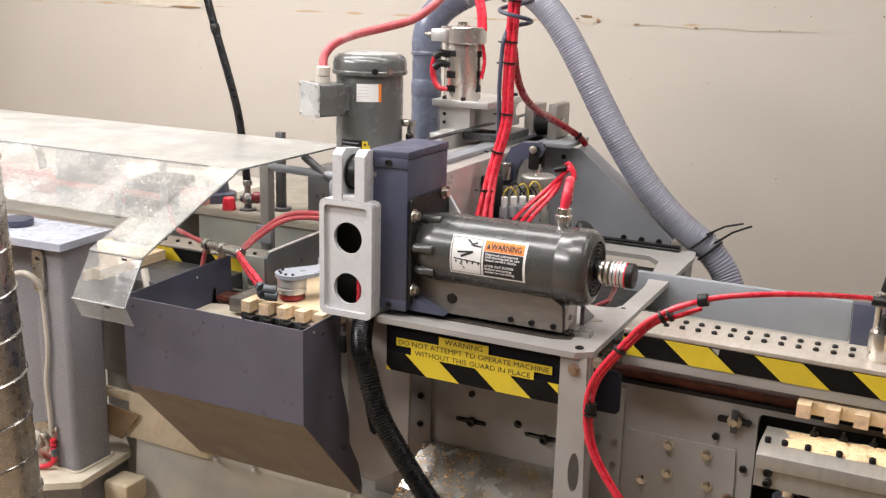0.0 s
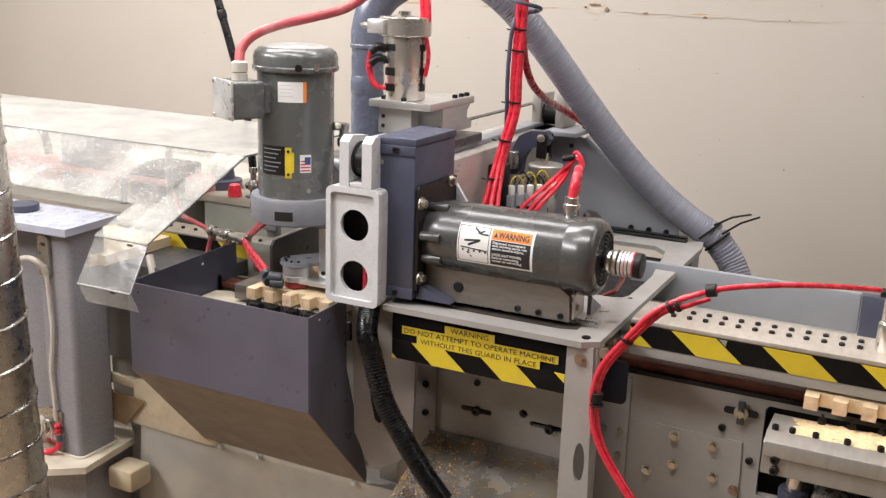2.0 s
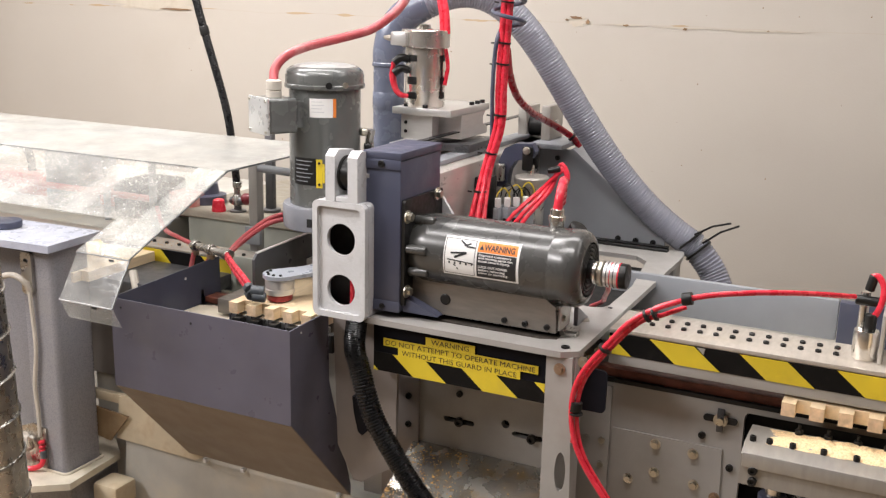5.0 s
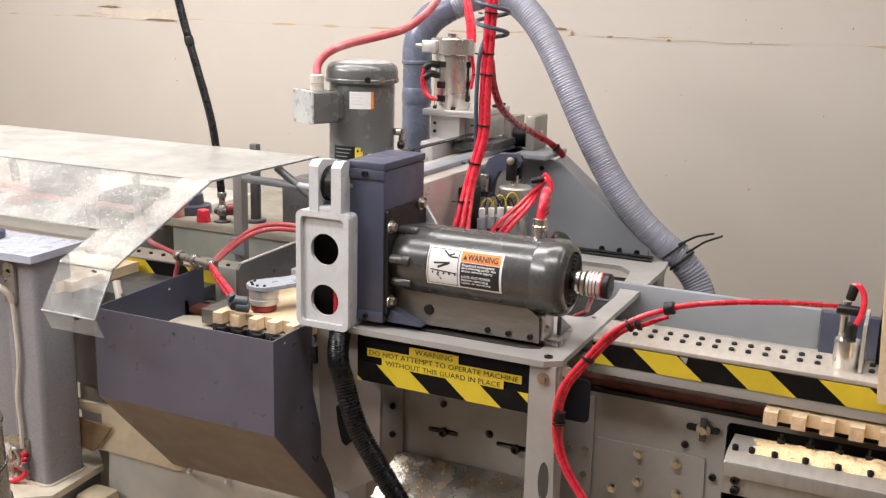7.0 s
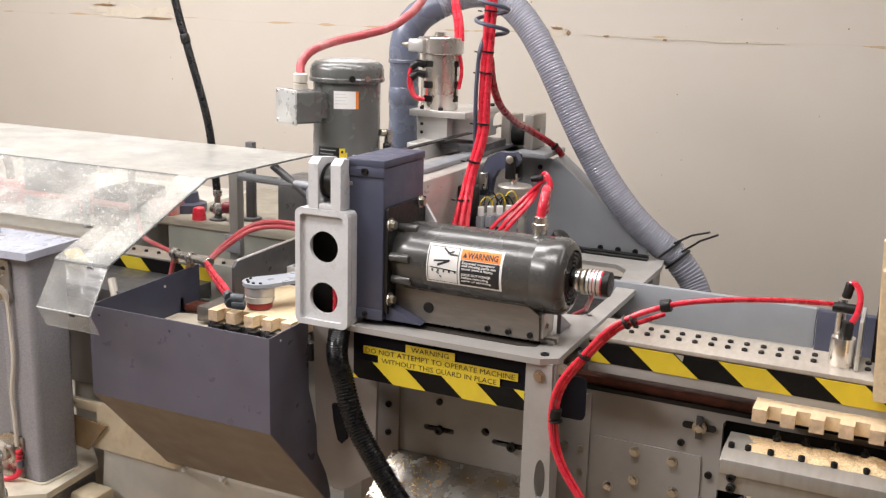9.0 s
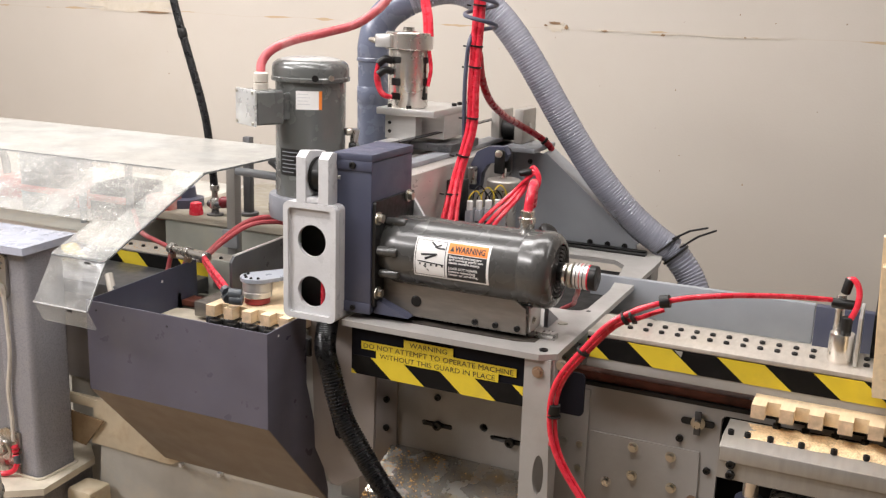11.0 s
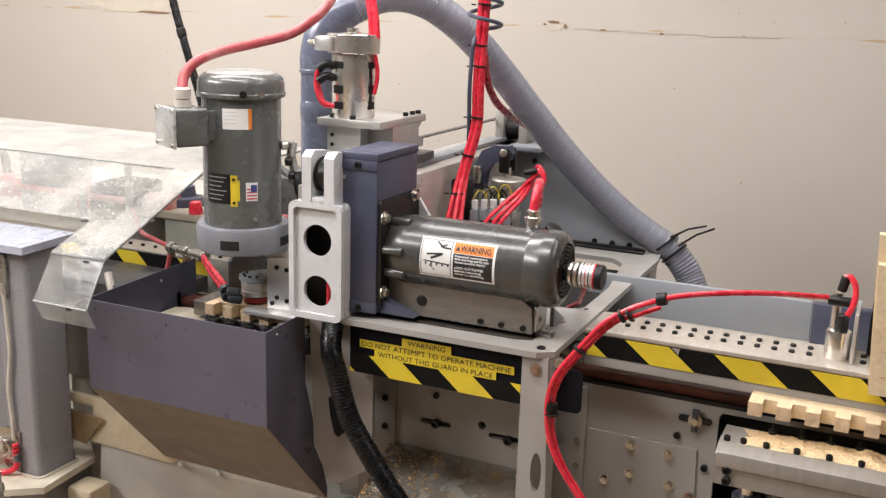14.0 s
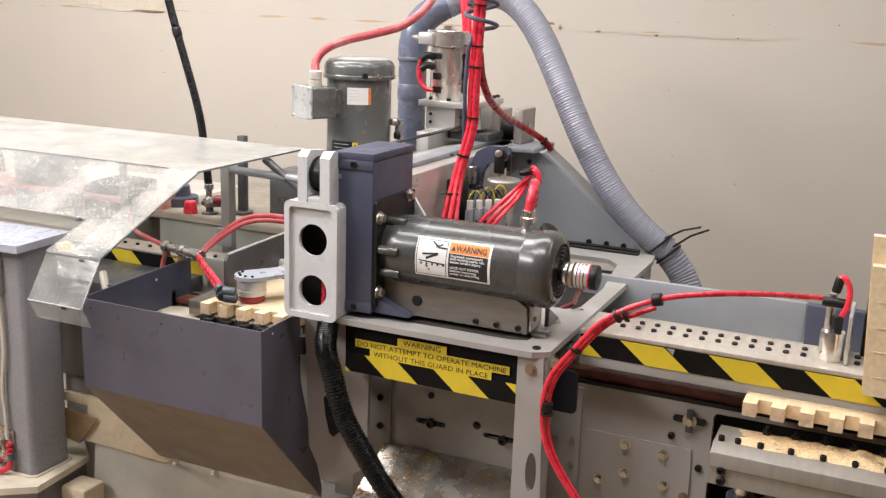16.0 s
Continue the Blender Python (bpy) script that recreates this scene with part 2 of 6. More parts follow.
def clear_sheet(name, low, high, speck, pale=0.84, fine=75, dent=0.25):
    """Glossy clear plastic under dust: haze in soft clouds, fine white specks as glints."""
    m = bpy.data.materials.new(name)
    m.use_nodes = True
    nt = m.node_tree
    L = nt.links.new
    nt.nodes.remove(nt.nodes["Principled BSDF"])
    out = nt.nodes["Material Output"]
    co = nt.nodes.new("ShaderNodeTexCoord")
    tr = nt.nodes.new("ShaderNodeBsdfTransparent")
    tr.inputs[0].default_value = (0.95, 0.96, 0.96, 1)
    gl = nt.nodes.new("ShaderNodeBsdfGlossy")
    gl.inputs["Roughness"].default_value = 0.16
    df = nt.nodes.new("ShaderNodeBsdfDiffuse")
    tl = nt.nodes.new("ShaderNodeBsdfTranslucent")
    hue = nt.nodes.new("ShaderNodeTexNoise")
    hue.inputs["Scale"].default_value, hue.inputs["Detail"].default_value = 4, 4
    L(co.outputs["Object"], hue.inputs["Vector"])
    mixc = nt.nodes.new("ShaderNodeMix")
    mixc.data_type = "RGBA"
    L(hue.outputs["Fac"], mixc.inputs[0])
    mixc.inputs[6].default_value, mixc.inputs[7].default_value = (pale, pale * 0.95, pale * 0.86, 1), (pale * 0.98, pale, pale * 0.99, 1)
    L(mixc.outputs[2], df.inputs[0])
    L(mixc.outputs[2], tl.inputs[0])
    dust = nt.nodes.new("ShaderNodeMixShader")
    dust.inputs[0].default_value = 0.4
    L(df.outputs[0], dust.inputs[1])
    L(tl.outputs[0], dust.inputs[2])
    lw = nt.nodes.new("ShaderNodeLayerWeight")
    lw.inputs[0].default_value = 0.5
    pw = nt.nodes.new("ShaderNodeMath")
    pw.operation, pw.inputs[1].default_value = "POWER", 4.0
    L(lw.outputs["Facing"], pw.inputs[0])
    fr = nt.nodes.new("ShaderNodeMath")
    fr.operation, fr.inputs[1].default_value, fr.inputs[2].default_value = "MULTIPLY_ADD", 0.4, 0.03
    L(pw.outputs[0], fr.inputs[0])
    bn = nt.nodes.new("ShaderNodeTexNoise")
    bn.inputs["Scale"].default_value, bn.inputs["Detail"].default_value = 26, 5
    L(co.outputs["Object"], bn.inputs["Vector"])
    bp = nt.nodes.new("ShaderNodeBump")
    bp.inputs["Strength"].default_value, bp.inputs["Distance"].default_value = dent, 0.004
    L(bn.outputs["Fac"], bp.inputs["Height"])
    L(bp.outputs[0], gl.inputs["Normal"])
    m1 = nt.nodes.new("ShaderNodeMixShader")
    L(fr.outputs[0], m1.inputs[0])
    L(tr.outputs[0], m1.inputs[1])
    L(gl.outputs[0], m1.inputs[2])
    n = nt.nodes.new("ShaderNodeTexNoise")
    n.inputs["Scale"].default_value, n.inputs["Detail"].default_value, n.inputs["Roughness"].default_value = 5, 7, 0.6
    L(co.outputs["Object"], n.inputs["Vector"])
    r = nt.nodes.new("ShaderNodeMapRange")
    r.inputs[1].default_value, r.inputs[2].default_value, r.inputs[3].default_value, r.inputs[4].default_value = 0.35, 0.68, low, high
    L(n.outputs["Fac"], r.inputs[0])
    # pale specks painted in for small reflections on the sheet
    n2 = nt.nodes.new("ShaderNodeTexNoise")
    n2.inputs["Scale"].default_value, n2.inputs["Detail"].default_value, n2.inputs["Distortion"].default_value = fine, 4, 1.5
    L(co.outputs["Object"], n2.inputs["Vector"])
    r2 = nt.nodes.new("ShaderNodeMapRange")
    r2.inputs[1].default_value, r2.inputs[2].default_value, r2.inputs[4].default_value = 0.6, 0.72, speck
    L(n2.outputs["Fac"], r2.inputs[0])
    mx = nt.nodes.new("ShaderNodeMath")
    mx.operation, mx.use_clamp = "ADD", True
    L(r.outputs[0], mx.inputs[0])
    L(r2.outputs[0], mx.inputs[1])
    m2 = nt.nodes.new("ShaderNodeMixShader")
    L(mx.outputs[0], m2.inputs[0])
    L(m1.outputs[0], m2.inputs[1])
    L(dust.outputs[0], m2.inputs[2])
    L(m2.outputs[0], out.inputs[0])
    return m


CLEAR = clear_sheet("dusty_polycarbonate", 0.10, 0.36, 0.5, 0.9, 120, 0.8)
FLAP = clear_sheet("scratched_polycarbonate", 0.04, 0.24, 0.35, 0.92, 190, 0.3)
DUSTY_CLEAR = clear_sheet("thickly_dusted_polycarbonate", 0.42, 0.82, 0.3, 0.58, 110, 0.4)
STRIP = clear_sheet("white_dusted_strip", 0.06, 0.42, 0.3, 0.95, 160, 0.5)

# ---- mesh helpers ----
ORIGIN = {}


def thing(name, at, label, category, group="", kind=""):
    ob = new(name)
    ob.empty_display_size = 0.05
    ob.location = at
    ORIGIN[ob.name] = Vector(at)
    return tagged(ob, label, category, group, kind)


def mesh_of(name, bm, material, origin, angle=35):
    bmesh.ops.translate(bm, vec=-Vector(origin), verts=bm.verts)
    bmesh.ops.recalc_face_normals(bm, faces=bm.faces)
    me = bpy.data.meshes.new(name)
    bm.to_mesh(me)
    bm.free()
    me.materials.append(material)
    me.polygons.foreach_set("use_smooth", [True] * len(me.polygons))
    me.set_sharp_from_angle(angle=radians(angle))
    return me


def part(name, bm, material, parent, label="", at=None):
    """One mesh under a thing or a part; built in world places."""
    here = ORIGIN[parent.name]
    at = Vector(at) if at is not None else here
    ob = new(name, mesh_of(name, bm, material, at))
    ob.parent = parent
    ob.location = at - here
    ORIGIN[ob.name] = at
    if label:
        ob["label"] = label
    return ob


def single(name, bm, material, at, label, category, group="", kind=""):
    ob = new(name, mesh_of(name, bm, material, at))
    ob.location = at
    ORIGIN[ob.name] = Vector(at)
    return tagged(ob, label, category, group, kind)


def B():
    return bmesh.new()


def bevel_new(bm, before, width, seg=2):
    if width <= 0:
        return
    es = [e for e in bm.edges if e not in before and len(e.link_faces) == 2 and e.calc_face_angle(0) > 0.5]
    bmesh.ops.bevel(bm, geom=es, offset=width, segments=seg, affect="EDGES", profile=0.5, clamp_overlap=True)


def box(bm, x0, x1, y0, y1, z0, z1, bevel=0.002, seg=2):
    before = set(bm.edges)
    m = Matrix.Translation(((x0 + x1) / 2, (y0 + y1) / 2, (z0 + z1) / 2)) @ Matrix.Diagonal((x1 - x0, y1 - y0, z1 - z0, 1))
    bmesh.ops.create_cube(bm, size=1, matrix=m)
    bevel_new(bm, before, bevel, seg)
    return bm


def axis_matrix(p, d):
    return Matrix.Translation(p) @ Vector(d).normalized().to_track_quat("Z", "Y").to_matrix().to_4x4()


def cyl(bm, p, d, r, h, seg=24, r2=None, bevel=0.0):
    """A cylinder from p along d, h long."""
    before = set(bm.edges)
    m = axis_matrix(p, d) @ Matrix.Translation((0, 0, h / 2))
    bmesh.ops.create_cone(bm, cap_ends=True, segments=seg, radius1=r, radius2=r if r2 is None else r2, depth=h, matrix=m)
    if bevel:
        es = [e for e in bm.edges if e not in before and len(e.link_faces) == 2 and e.calc_face_angle(0) > 1.0]
        bmesh.ops.bevel(bm, geom=es, offset=bevel, segments=3, affect="EDGES", profile=0.5)
    return bm


def lathe(bm, p, d, prof, seg=32):
    """Turns a profile of (radius, height) round the axis d through p."""
    m = axis_matrix(p, d)
    rings = []
    for r, h in prof:
        rings.append([bm.verts.new(m @ Vector((r * math.cos(2 * math.pi * i / seg), r * math.sin(2 * math.pi * i / seg), h))) for i in range(seg)])
    for a, b in zip(rings, rings[1:]):
        for i in range(seg):
            bm.faces.new((a[i], a[(i + 1) % seg], b[(i + 1) % seg], b[i]))
    bm.faces.new(rings[0][::-1])
    bm.faces.new(rings[-1])
    return bm


def prism(bm, pts, axis, a, b, bevel=0.0):
    """Pulls a flat outline along an axis from a to b. The outline lies in the other two axes, in order."""
    before = set(bm.edges)

    def place(u, v, w):
        return {"x": (w, u, v), "y": (u, w, v), "z": (u, v, w)}[axis]

    lo = [bm.verts.new(place(u, v, a)) for u, v in pts]
    hi = [bm.verts.new(place(u, v, b)) for u, v in pts]
    n = len(pts)
    bm.faces.new(lo)
    bm.faces.new(hi[::-1])
    for i in range(n):
        bm.faces.new((lo[i], hi[i], hi[(i + 1) % n], lo[(i + 1) % n]))
    bevel_new(bm, before, bevel, 2)
    return bm


def holed(bm, outer, holes, axis, a, b):
    """A flat plate with holes through it; the outline and the holes are point lists."""
    def place(u, v, w):
        return {"x": (w, u, v), "y": (u, w, v), "z": (u, v, w)}[axis]

    loops = [outer, *holes]
    es = []
    for pts in loops:
        vs = [bm.verts.new(place(u, v, a)) for u, v in pts]
        es += [bm.edges.new((vs[i], vs[(i + 1) % len(vs)])) for i in range(len(vs))]
    got = bmesh.ops.triangle_fill(bm, use_beauty=True, use_dissolve=True, edges=es)
    faces = [f for f in got["geom"] if isinstance(f, bmesh.types.BMFace)]
    up = bmesh.ops.extrude_face_region(bm, geom=faces)
    moved = [v for v in up["geom"] if isinstance(v, bmesh.types.BMVert)]
    vec = {"x": (b - a, 0, 0), "y": (0, b - a, 0), "z": (0, 0, b - a)}[axis]
    bmesh.ops.translate(bm, vec=vec, verts=moved)
    return bm


def ring_pts(u, v, r, n=24, r2=None):
    return [(u + r * math.cos(2 * math.pi * i / n), v + (r2 or r) * math.sin(2 * math.pi * i / n)) for i in range(n)]


def round_rect(u0, u1, v0, v1, r, n=5):
    pts = []
    for cu, cv, a0 in ((u1 - r, v1 - r, 0), (u0 + r, v1 - r, 90), (u0 + r, v0 + r, 180), (u1 - r, v0 + r, 270)):
        pts += [(cu + r * math.cos(radians(a0 + 90 * i / n)), cv + r * math.sin(radians(a0 + 90 * i / n))) for i in range(n + 1)]
    return pts


def smooth_path(pts, step=6):
    """A Catmull-Rom curve through the points."""
    P = [Vector(p) for p in pts]
    P = [2 * P[0] - P[1], *P, 2 * P[-1] - P[-2]]
    out = []
    for i in range(1, len(P) - 2):
        a, b, c, d = P[i - 1 : i + 3]
        for k in range(step):
            t = k / step
            out.append(0.5 * (2 * b + (c - a) * t + (2 * a - 5 * b + 4 * c - d) * t * t + (3 * b - a - 3 * c + d) * t**3))
    out.append(P[-2])
    return out


def tube(bm, pts, r, seg=10, radius=None):
    """A round tube along a path; radius(i) may vary it."""
    n = len(pts)
    ref = None
    rings = []
    for i, p in enumerate(pts):
        d = (pts[min(i + 1, n - 1)] - pts[max(i - 1, 0)]).normalized()
        if ref is None:
            ref = d.orthogonal().normalized()
        ref = (ref - d * ref.dot(d)).normalized()
        side = d.cross(ref)
        rr = radius(i) if radius else r
        rings.append([bm.verts.new(p + rr * (math.cos(2 * math.pi * k / seg) * ref + math.sin(2 * math.pi * k / seg) * side)) for k in range(seg)])
    for a, b in zip(rings, rings[1:]):
        for k in range(seg):
            bm.faces.new((a[k], a[(k + 1) % seg], b[(k + 1) % seg], b[k]))
    bm.faces.new(rings[0][::-1])
    bm.faces.new(rings[-1])
    return bm


def hexbolt(bm, p, d, r, h):
    cyl(bm, p, d, r * 1.5, h * 0.25, 16)
    q = Vector(p) + Vector(d).normalized() * h * 0.25
    cyl(bm, q, d, r, h * 0.75, 6, bevel=0.0)
    return bm


def sockbolt(bm, p, d, r, h):
    """A socket head screw with its recess."""
    lathe(bm, p, d, [(r, 0), (r, h * 0.85), (r * 0.88, h), (r * 0.52, h), (r * 0.5, h * 0.45), (0.0004, h * 0.45)], 14)
    return bm


def text_mesh(s, size, bold=0.0):
    """The outline of a line of words as flat verts and faces, from its lower left corner."""
    cu = bpy.data.curves.new("words", "FONT")
    cu.body, cu.size, cu.offset, cu.resolution_u = s, size, bold, 2
    ob = new("words", cu)
    dg = bpy.context.evaluated_depsgraph_get()
    me = bpy.data.meshes.new_from_object(ob.evaluated_get(dg))
    vs, fs = [v.co.copy() for v in me.vertices], [tuple(p.vertices) for p in me.polygons]
    bpy.data.objects.remove(ob)
    bpy.data.curves.remove(cu)
    bpy.data.meshes.remove(me)
    return vs, fs


def words(bm, s, size, put, width=None, bold=0.0):
    """Lays words on a surface: put(u, v) gives the place. width: the length to fit."""
    vs, fs = text_mesh(s, size, bold)
    if not vs:
        return bm
    hi = max(v.x for v in vs)
    k = width / hi if width else 1
    made = [bm.verts.new(put(v.x * k, v.y)) for v in vs]
    for f in fs:
        bm.faces.new([made[i] for i in f])
    return bm

# ---- the room ----
def room():
    def slab(name, dims, m, label):
        single(name, box(B(), *dims, bevel=0), m, ((dims[0] + dims[1]) / 2, (dims[2] + dims[3]) / 2, dims[4]), label, name.split("_")[0], kind="structure")
    slab("floor", (-6, 4, -3, 4.05, -0.1, 0), FLOORM, "unseen workshop floor, sawdust brown to bounce warm light")
    slab("wall_north", (-6, 4, 4.05, 4.2, 0, 3.4), WALL, "beige painted wall with a chipped joint line")
    # these walls and the ceiling are unseen; they close the room and limit bounce
    slab("wall_south", (-6, 4, -3.15, -3, 0, 3.4), GREYWALL, "unseen wall, dark grey to limit bounce light")
    slab("wall_west", (-6.15, -6, -3.15, 4.2, 0, 3.4), GREYWALL, "unseen wall, dark grey to limit bounce light")
    slab("wall_east", (4, 4.15, -3.15, 4.2, 0, 3.4), GREYWALL, "unseen wall, dark grey to limit bounce light")
    slab("ceiling", (-6.15, 4.15, -3.15, 4.2, 3.4, 3.5), CEIL, "unseen ceiling, grey to limit bounce light")


room()


def air_drop():
    """A black air hose that hangs from above to a valve on the infeed housing."""
    t = thing("air_drop_hose", (-2.176, 2.89, 0.9725), "black air drop hose ending in a small shut-off valve", "air hose")
    top, low = Vector((-2.50, 2.89, 2.32)), Vector((-2.176, 2.89, 1.06))
    run = smooth_path([top, (-2.338, 2.89, 1.731), (-2.299, 2.89, 1.60), (-2.217, 2.89, 1.344), (-2.19, 2.89, 1.19), low])
    part("hose", tube(B(), run, 0.0138, 14), RUBBER, t)
    part("ceiling_run", tube(B(), [Vector((-2.50, 2.89, 3.39)), Vector((-2.50, 2.89, 2.8)), top], 0.0138, 14), RUBBER, t)
    p = Vector((-2.293, 2.89, 1.58))
    part("coupling", cyl(B(), p, Vector((-2.299, 2.89, 1.60)) - p, 0.0165, 0.03, 14, bevel=0.003), BOLT, t, "black hose coupling")
    part("clamp", cyl(B(), low, (0.05, 0, 1), 0.0165, 0.02, 14, bevel=0.002), STEEL, t, "steel hose clamp")
    part("barb", cyl(B(), (-2.176, 2.89, 1.035), (0, 0, 1), 0.011, 0.03, 12), GALV, t)
    part("valve_body", lathe(B(), (-2.175, 2.89, 0.993), (0, 0, 1), [(0.012, 0), (0.02, 0.006), (0.02, 0.03), (0.012, 0.042)], 18), GALV, t, "grey metal valve body")
    part("valve_cross", cyl(B(), (-2.20, 2.885, 1.012), (1, 0, 0), 0.013, 0.055, 14, bevel=0.003), SHADOWSTEEL, t)
    part("handle", lathe(B(), (-2.145, 2.885, 1.018), (1, 0, 0.35), [(0.006, 0), (0.02, 0.004), (0.022, 0.014), (0.016, 0.03), (0.012, 0.04)], 16), mat("dark_red_handle", (0.16, 0.012, 0.02), 0.35), t, "dark red valve handle")
    part("foot", lathe(B(), (-2.175, 2.89, 0.9725), (0, 0, 1), [(0.03, 0), (0.03, 0.006), (0.014, 0.009), (0.012, 0.021)], 18), SHADOWSTEEL, t)


air_drop()


def jagged(rng, x, z, w, h, n=18):
    pts = []
    for i in range(n):
        a = 2 * math.pi * i / n
        k = 1 + rng.uniform(-0.45, 0.3)
        pts.append((x + w * k * math.cos(a), z + h * k * math.sin(a)))
    return pts


def plaster_patches():
    """Spots where the paint has come off along the joint, with brown chips at their edges."""
    rng = random.Random(3)
    pale = mat("bare_plaster", (0.51, 0.455, 0.375), 0.8, 0, 0.05, 12, 0.3, 80, (0.44, 0.37, 0.27), 0.6, 14)
    brown = mat("brown_chip", (0.20, 0.12, 0.065), 0.9, 0, 0.3, 40, 0.5, 120, (0.42, 0.29, 0.16), 0.6, 30)
    for x, z, w, h, spots in ((-3.52, 1.655, 0.30, 0.03, ((-0.2, 0.028, 0.06, 0.005), (0.14, -0.026, 0.09, 0.004))),
                              (-1.345, 1.638, 0.050, 0.017, ((-0.005, 0.016, 0.026, 0.006), (0.042, 0.0, 0.009, 0.009), (-0.045, 0.006, 0.008, 0.004))),
                              (-1.145, 1.632, 0.07, 0.004, ((0.0, -0.002, 0.014, 0.004),)), (-0.93, 1.628, 0.10, 0.003, ((0.02, -0.004, 0.009, 0.005),)), (-0.66, 1.626, 0.16, 0.004, ((0.06, 0.002, 0.006, 0.002),))):
        t = thing("plaster_patch", (x, 4.05, z), "chipped pale plaster patch with brown edge on beige wall", "wall patch", kind="structure")
        part("plaster", prism(B(), jagged(rng, x, z, w, h, 26), "y", 4.0475, 4.052), pale, t)
        for dx, dz, ww, hh in spots:
            part("brown_chip", prism(B(), jagged(rng, x + dx, z + dz, ww, hh), "y", 4.0445, 4.0472), brown, t, "brown paint chip")
    bm = B()
    for i in range(48):
        k = rng.uniform(0.001, 0.0027)
        prism(bm, jagged(rng, rng.uniform(-3.9, 1.2), rng.uniform(0.95, 1.95), k, k * rng.uniform(0.7, 1.8), 7), "y", 4.0475, 4.051)
    single("wall_specks", bm, brown, (-1.0, 4.05, 1.4), "small dark nail holes and specks on beige wall", "wall specks", kind="stuff")


plaster_patches()


# ---- hazard tape: yellow slanted pieces on a black strip ----
def hazard(parent, x0, x1, y, z0, z1, pitch, duty, slant, start):
    part("tape", box(B(), x0, x1, y - 0.0012, y + 0.001, z0, z1, 0), BLACKT, parent, "black hazard tape")
    x = x0 + start - 3 * pitch
    while x < x1 + pitch:
        lo, hi = [(x + slant, z0), (x + slant + pitch * duty, z0)], [(x + pitch * duty, z1), (x, z1)]
        poly = lo + hi
        for side, lim in ((1, x0), (-1, x1)):
            out = []
            for (ax, az), (bx, bz) in zip(poly, poly[1:] + poly[:1]):
                ina, inb = side * (ax - lim) >= 0, side * (bx - lim) >= 0
                if ina:
                    out.append((ax, az))
                if ina != inb:
                    f = (lim - ax) / (bx - ax)
                    out.append((lim, az + f * (bz - az)))
            poly = out
            if len(poly) < 3:
                break
        if len(poly) >= 3:
            part("stripe", prism(B(), poly, "y", y - 0.0022, y - 0.0014), YELLOW, parent, "yellow hazard stripe")
        x += pitch


# ---- main machine frame ----
def machine_frame():
    t = thing("machine_frame", (-0.6, 2.4, 0.0), "light grey painted steel frame of a finger jointing machine", "machine frame")
    slots = []
    for x, z in ((-1.003, 0.669), (-0.812, 0.667)):
        slots.append(round_rect(x - 0.043, x + 0.043, z - 0.007, z + 0.007, 0.0065))
    slots.append(ring_pts(-0.874, 0.688, 0.011))
    outer = [(-1.285, 0.30), (0.9, 0.30), (0.9, 0.853), (-1.285, 0.853)]
    cut = [(-0.296, 0.62), (0.7, 0.62), (0.7, 0.84), (-0.29, 0.84), (-0.296, 0.83)]
    part("face_plate", holed(B(), outer, slots + [cut], "y", 2.25, 2.27), GREY, t)
    part("back_box", box(B(), -1.17, 0.9, 2.45, 3.2, 0.02, 0.84, 0.004), GREY, t)
    # sheet put in for the shade seen through the opening
    part("cavity_back", box(B(), -1.15, 0.88, 2.38, 2.40, 0.3, 0.85, 0), DARK, t, "near-black sheet for the shade inside the machine")
    part("cover_plate", prism(B(), [(-0.597, 0.33), (-0.335, 0.33), (-0.335, 0.665), (-0.338, 0.742), (-0.597, 0.742)], "y", 2.245, 2.2495, 0.001), GREY, t)
    part("corner_plate", box(B(), -0.72, -0.602, 2.241, 2.2495, 0.32, 0.845, 0.002), GREY, t)
    # takes the shade-darkened grey, being under the bridge
    part("end_plate", box(B(), -1.225, -1.115, 2.24, 2.2495, 0.32, 0.845, 0.002), SHADEDGREY, t)
    # bolts on the face
    for x, z, m in ((-0.491, 0.722, ZINC), (-0.402, 0.717, ZINC), (-0.489, 0.650, ZINC), (-0.395, 0.640, ZINC), (-0.62, 0.705, ZINC), (-0.66, 0.705, GALV),
                    (-0.62, 0.642, ZINC), (-0.66, 0.642, GALV), (-0.55, 0.62, GALV), (-0.345, 0.62, BRASS)):
        part("hex_bolt", hexbolt(B(), (x, 2.2455, z), (0, -1, 0), 0.0085, 0.011), m, t)
    for x, z in ((-1.193, 0.701), (-1.144, 0.715), (-1.193, 0.625), (-1.144, 0.636), (-1.002, 0.745), (-0.386, 0.767), (-0.318, 0.70)):
        part("socket_screw", sockbolt(B(), (x, 2.2495 if x > -1.1 else 2.24, z), (0, -1, 0), 0.0085, 0.007), BOLT, t)
    for x, z in ((-1.0, 0.669), (-0.80, 0.665)):
        part("socket_screw", sockbolt(B(), (x, 2.249, z), (0, -1, 0), 0.012, 0.012), BOLT, t)
    # slotted adjuster
    bm = holed(B(), round_rect(-0.386, -0.310, 0.806, 0.821, 0.007), [ring_pts(-0.347, 0.813, 0.006)], "y", 2.244, 2.2495)
    part("adjuster_slot", bm, DARK, t, "dark slot")
    bm = cyl(B(), (-0.347, 2.246, 0.813), (0, -1, 0), 0.0165, 0.004, 18)
    hexbolt(bm, (-0.347, 2.242, 0.813), (0, -1, 0), 0.0095, 0.012)
    part("adjuster_nut", bm, ZINC, t, "zinc adjuster nut")
    part("adjuster_bar", box(B(), -0.355, -0.339, 2.2385, 2.2435, 0.785, 0.842, 0.002), SHADOWSTEEL, t, "dark adjuster bar")
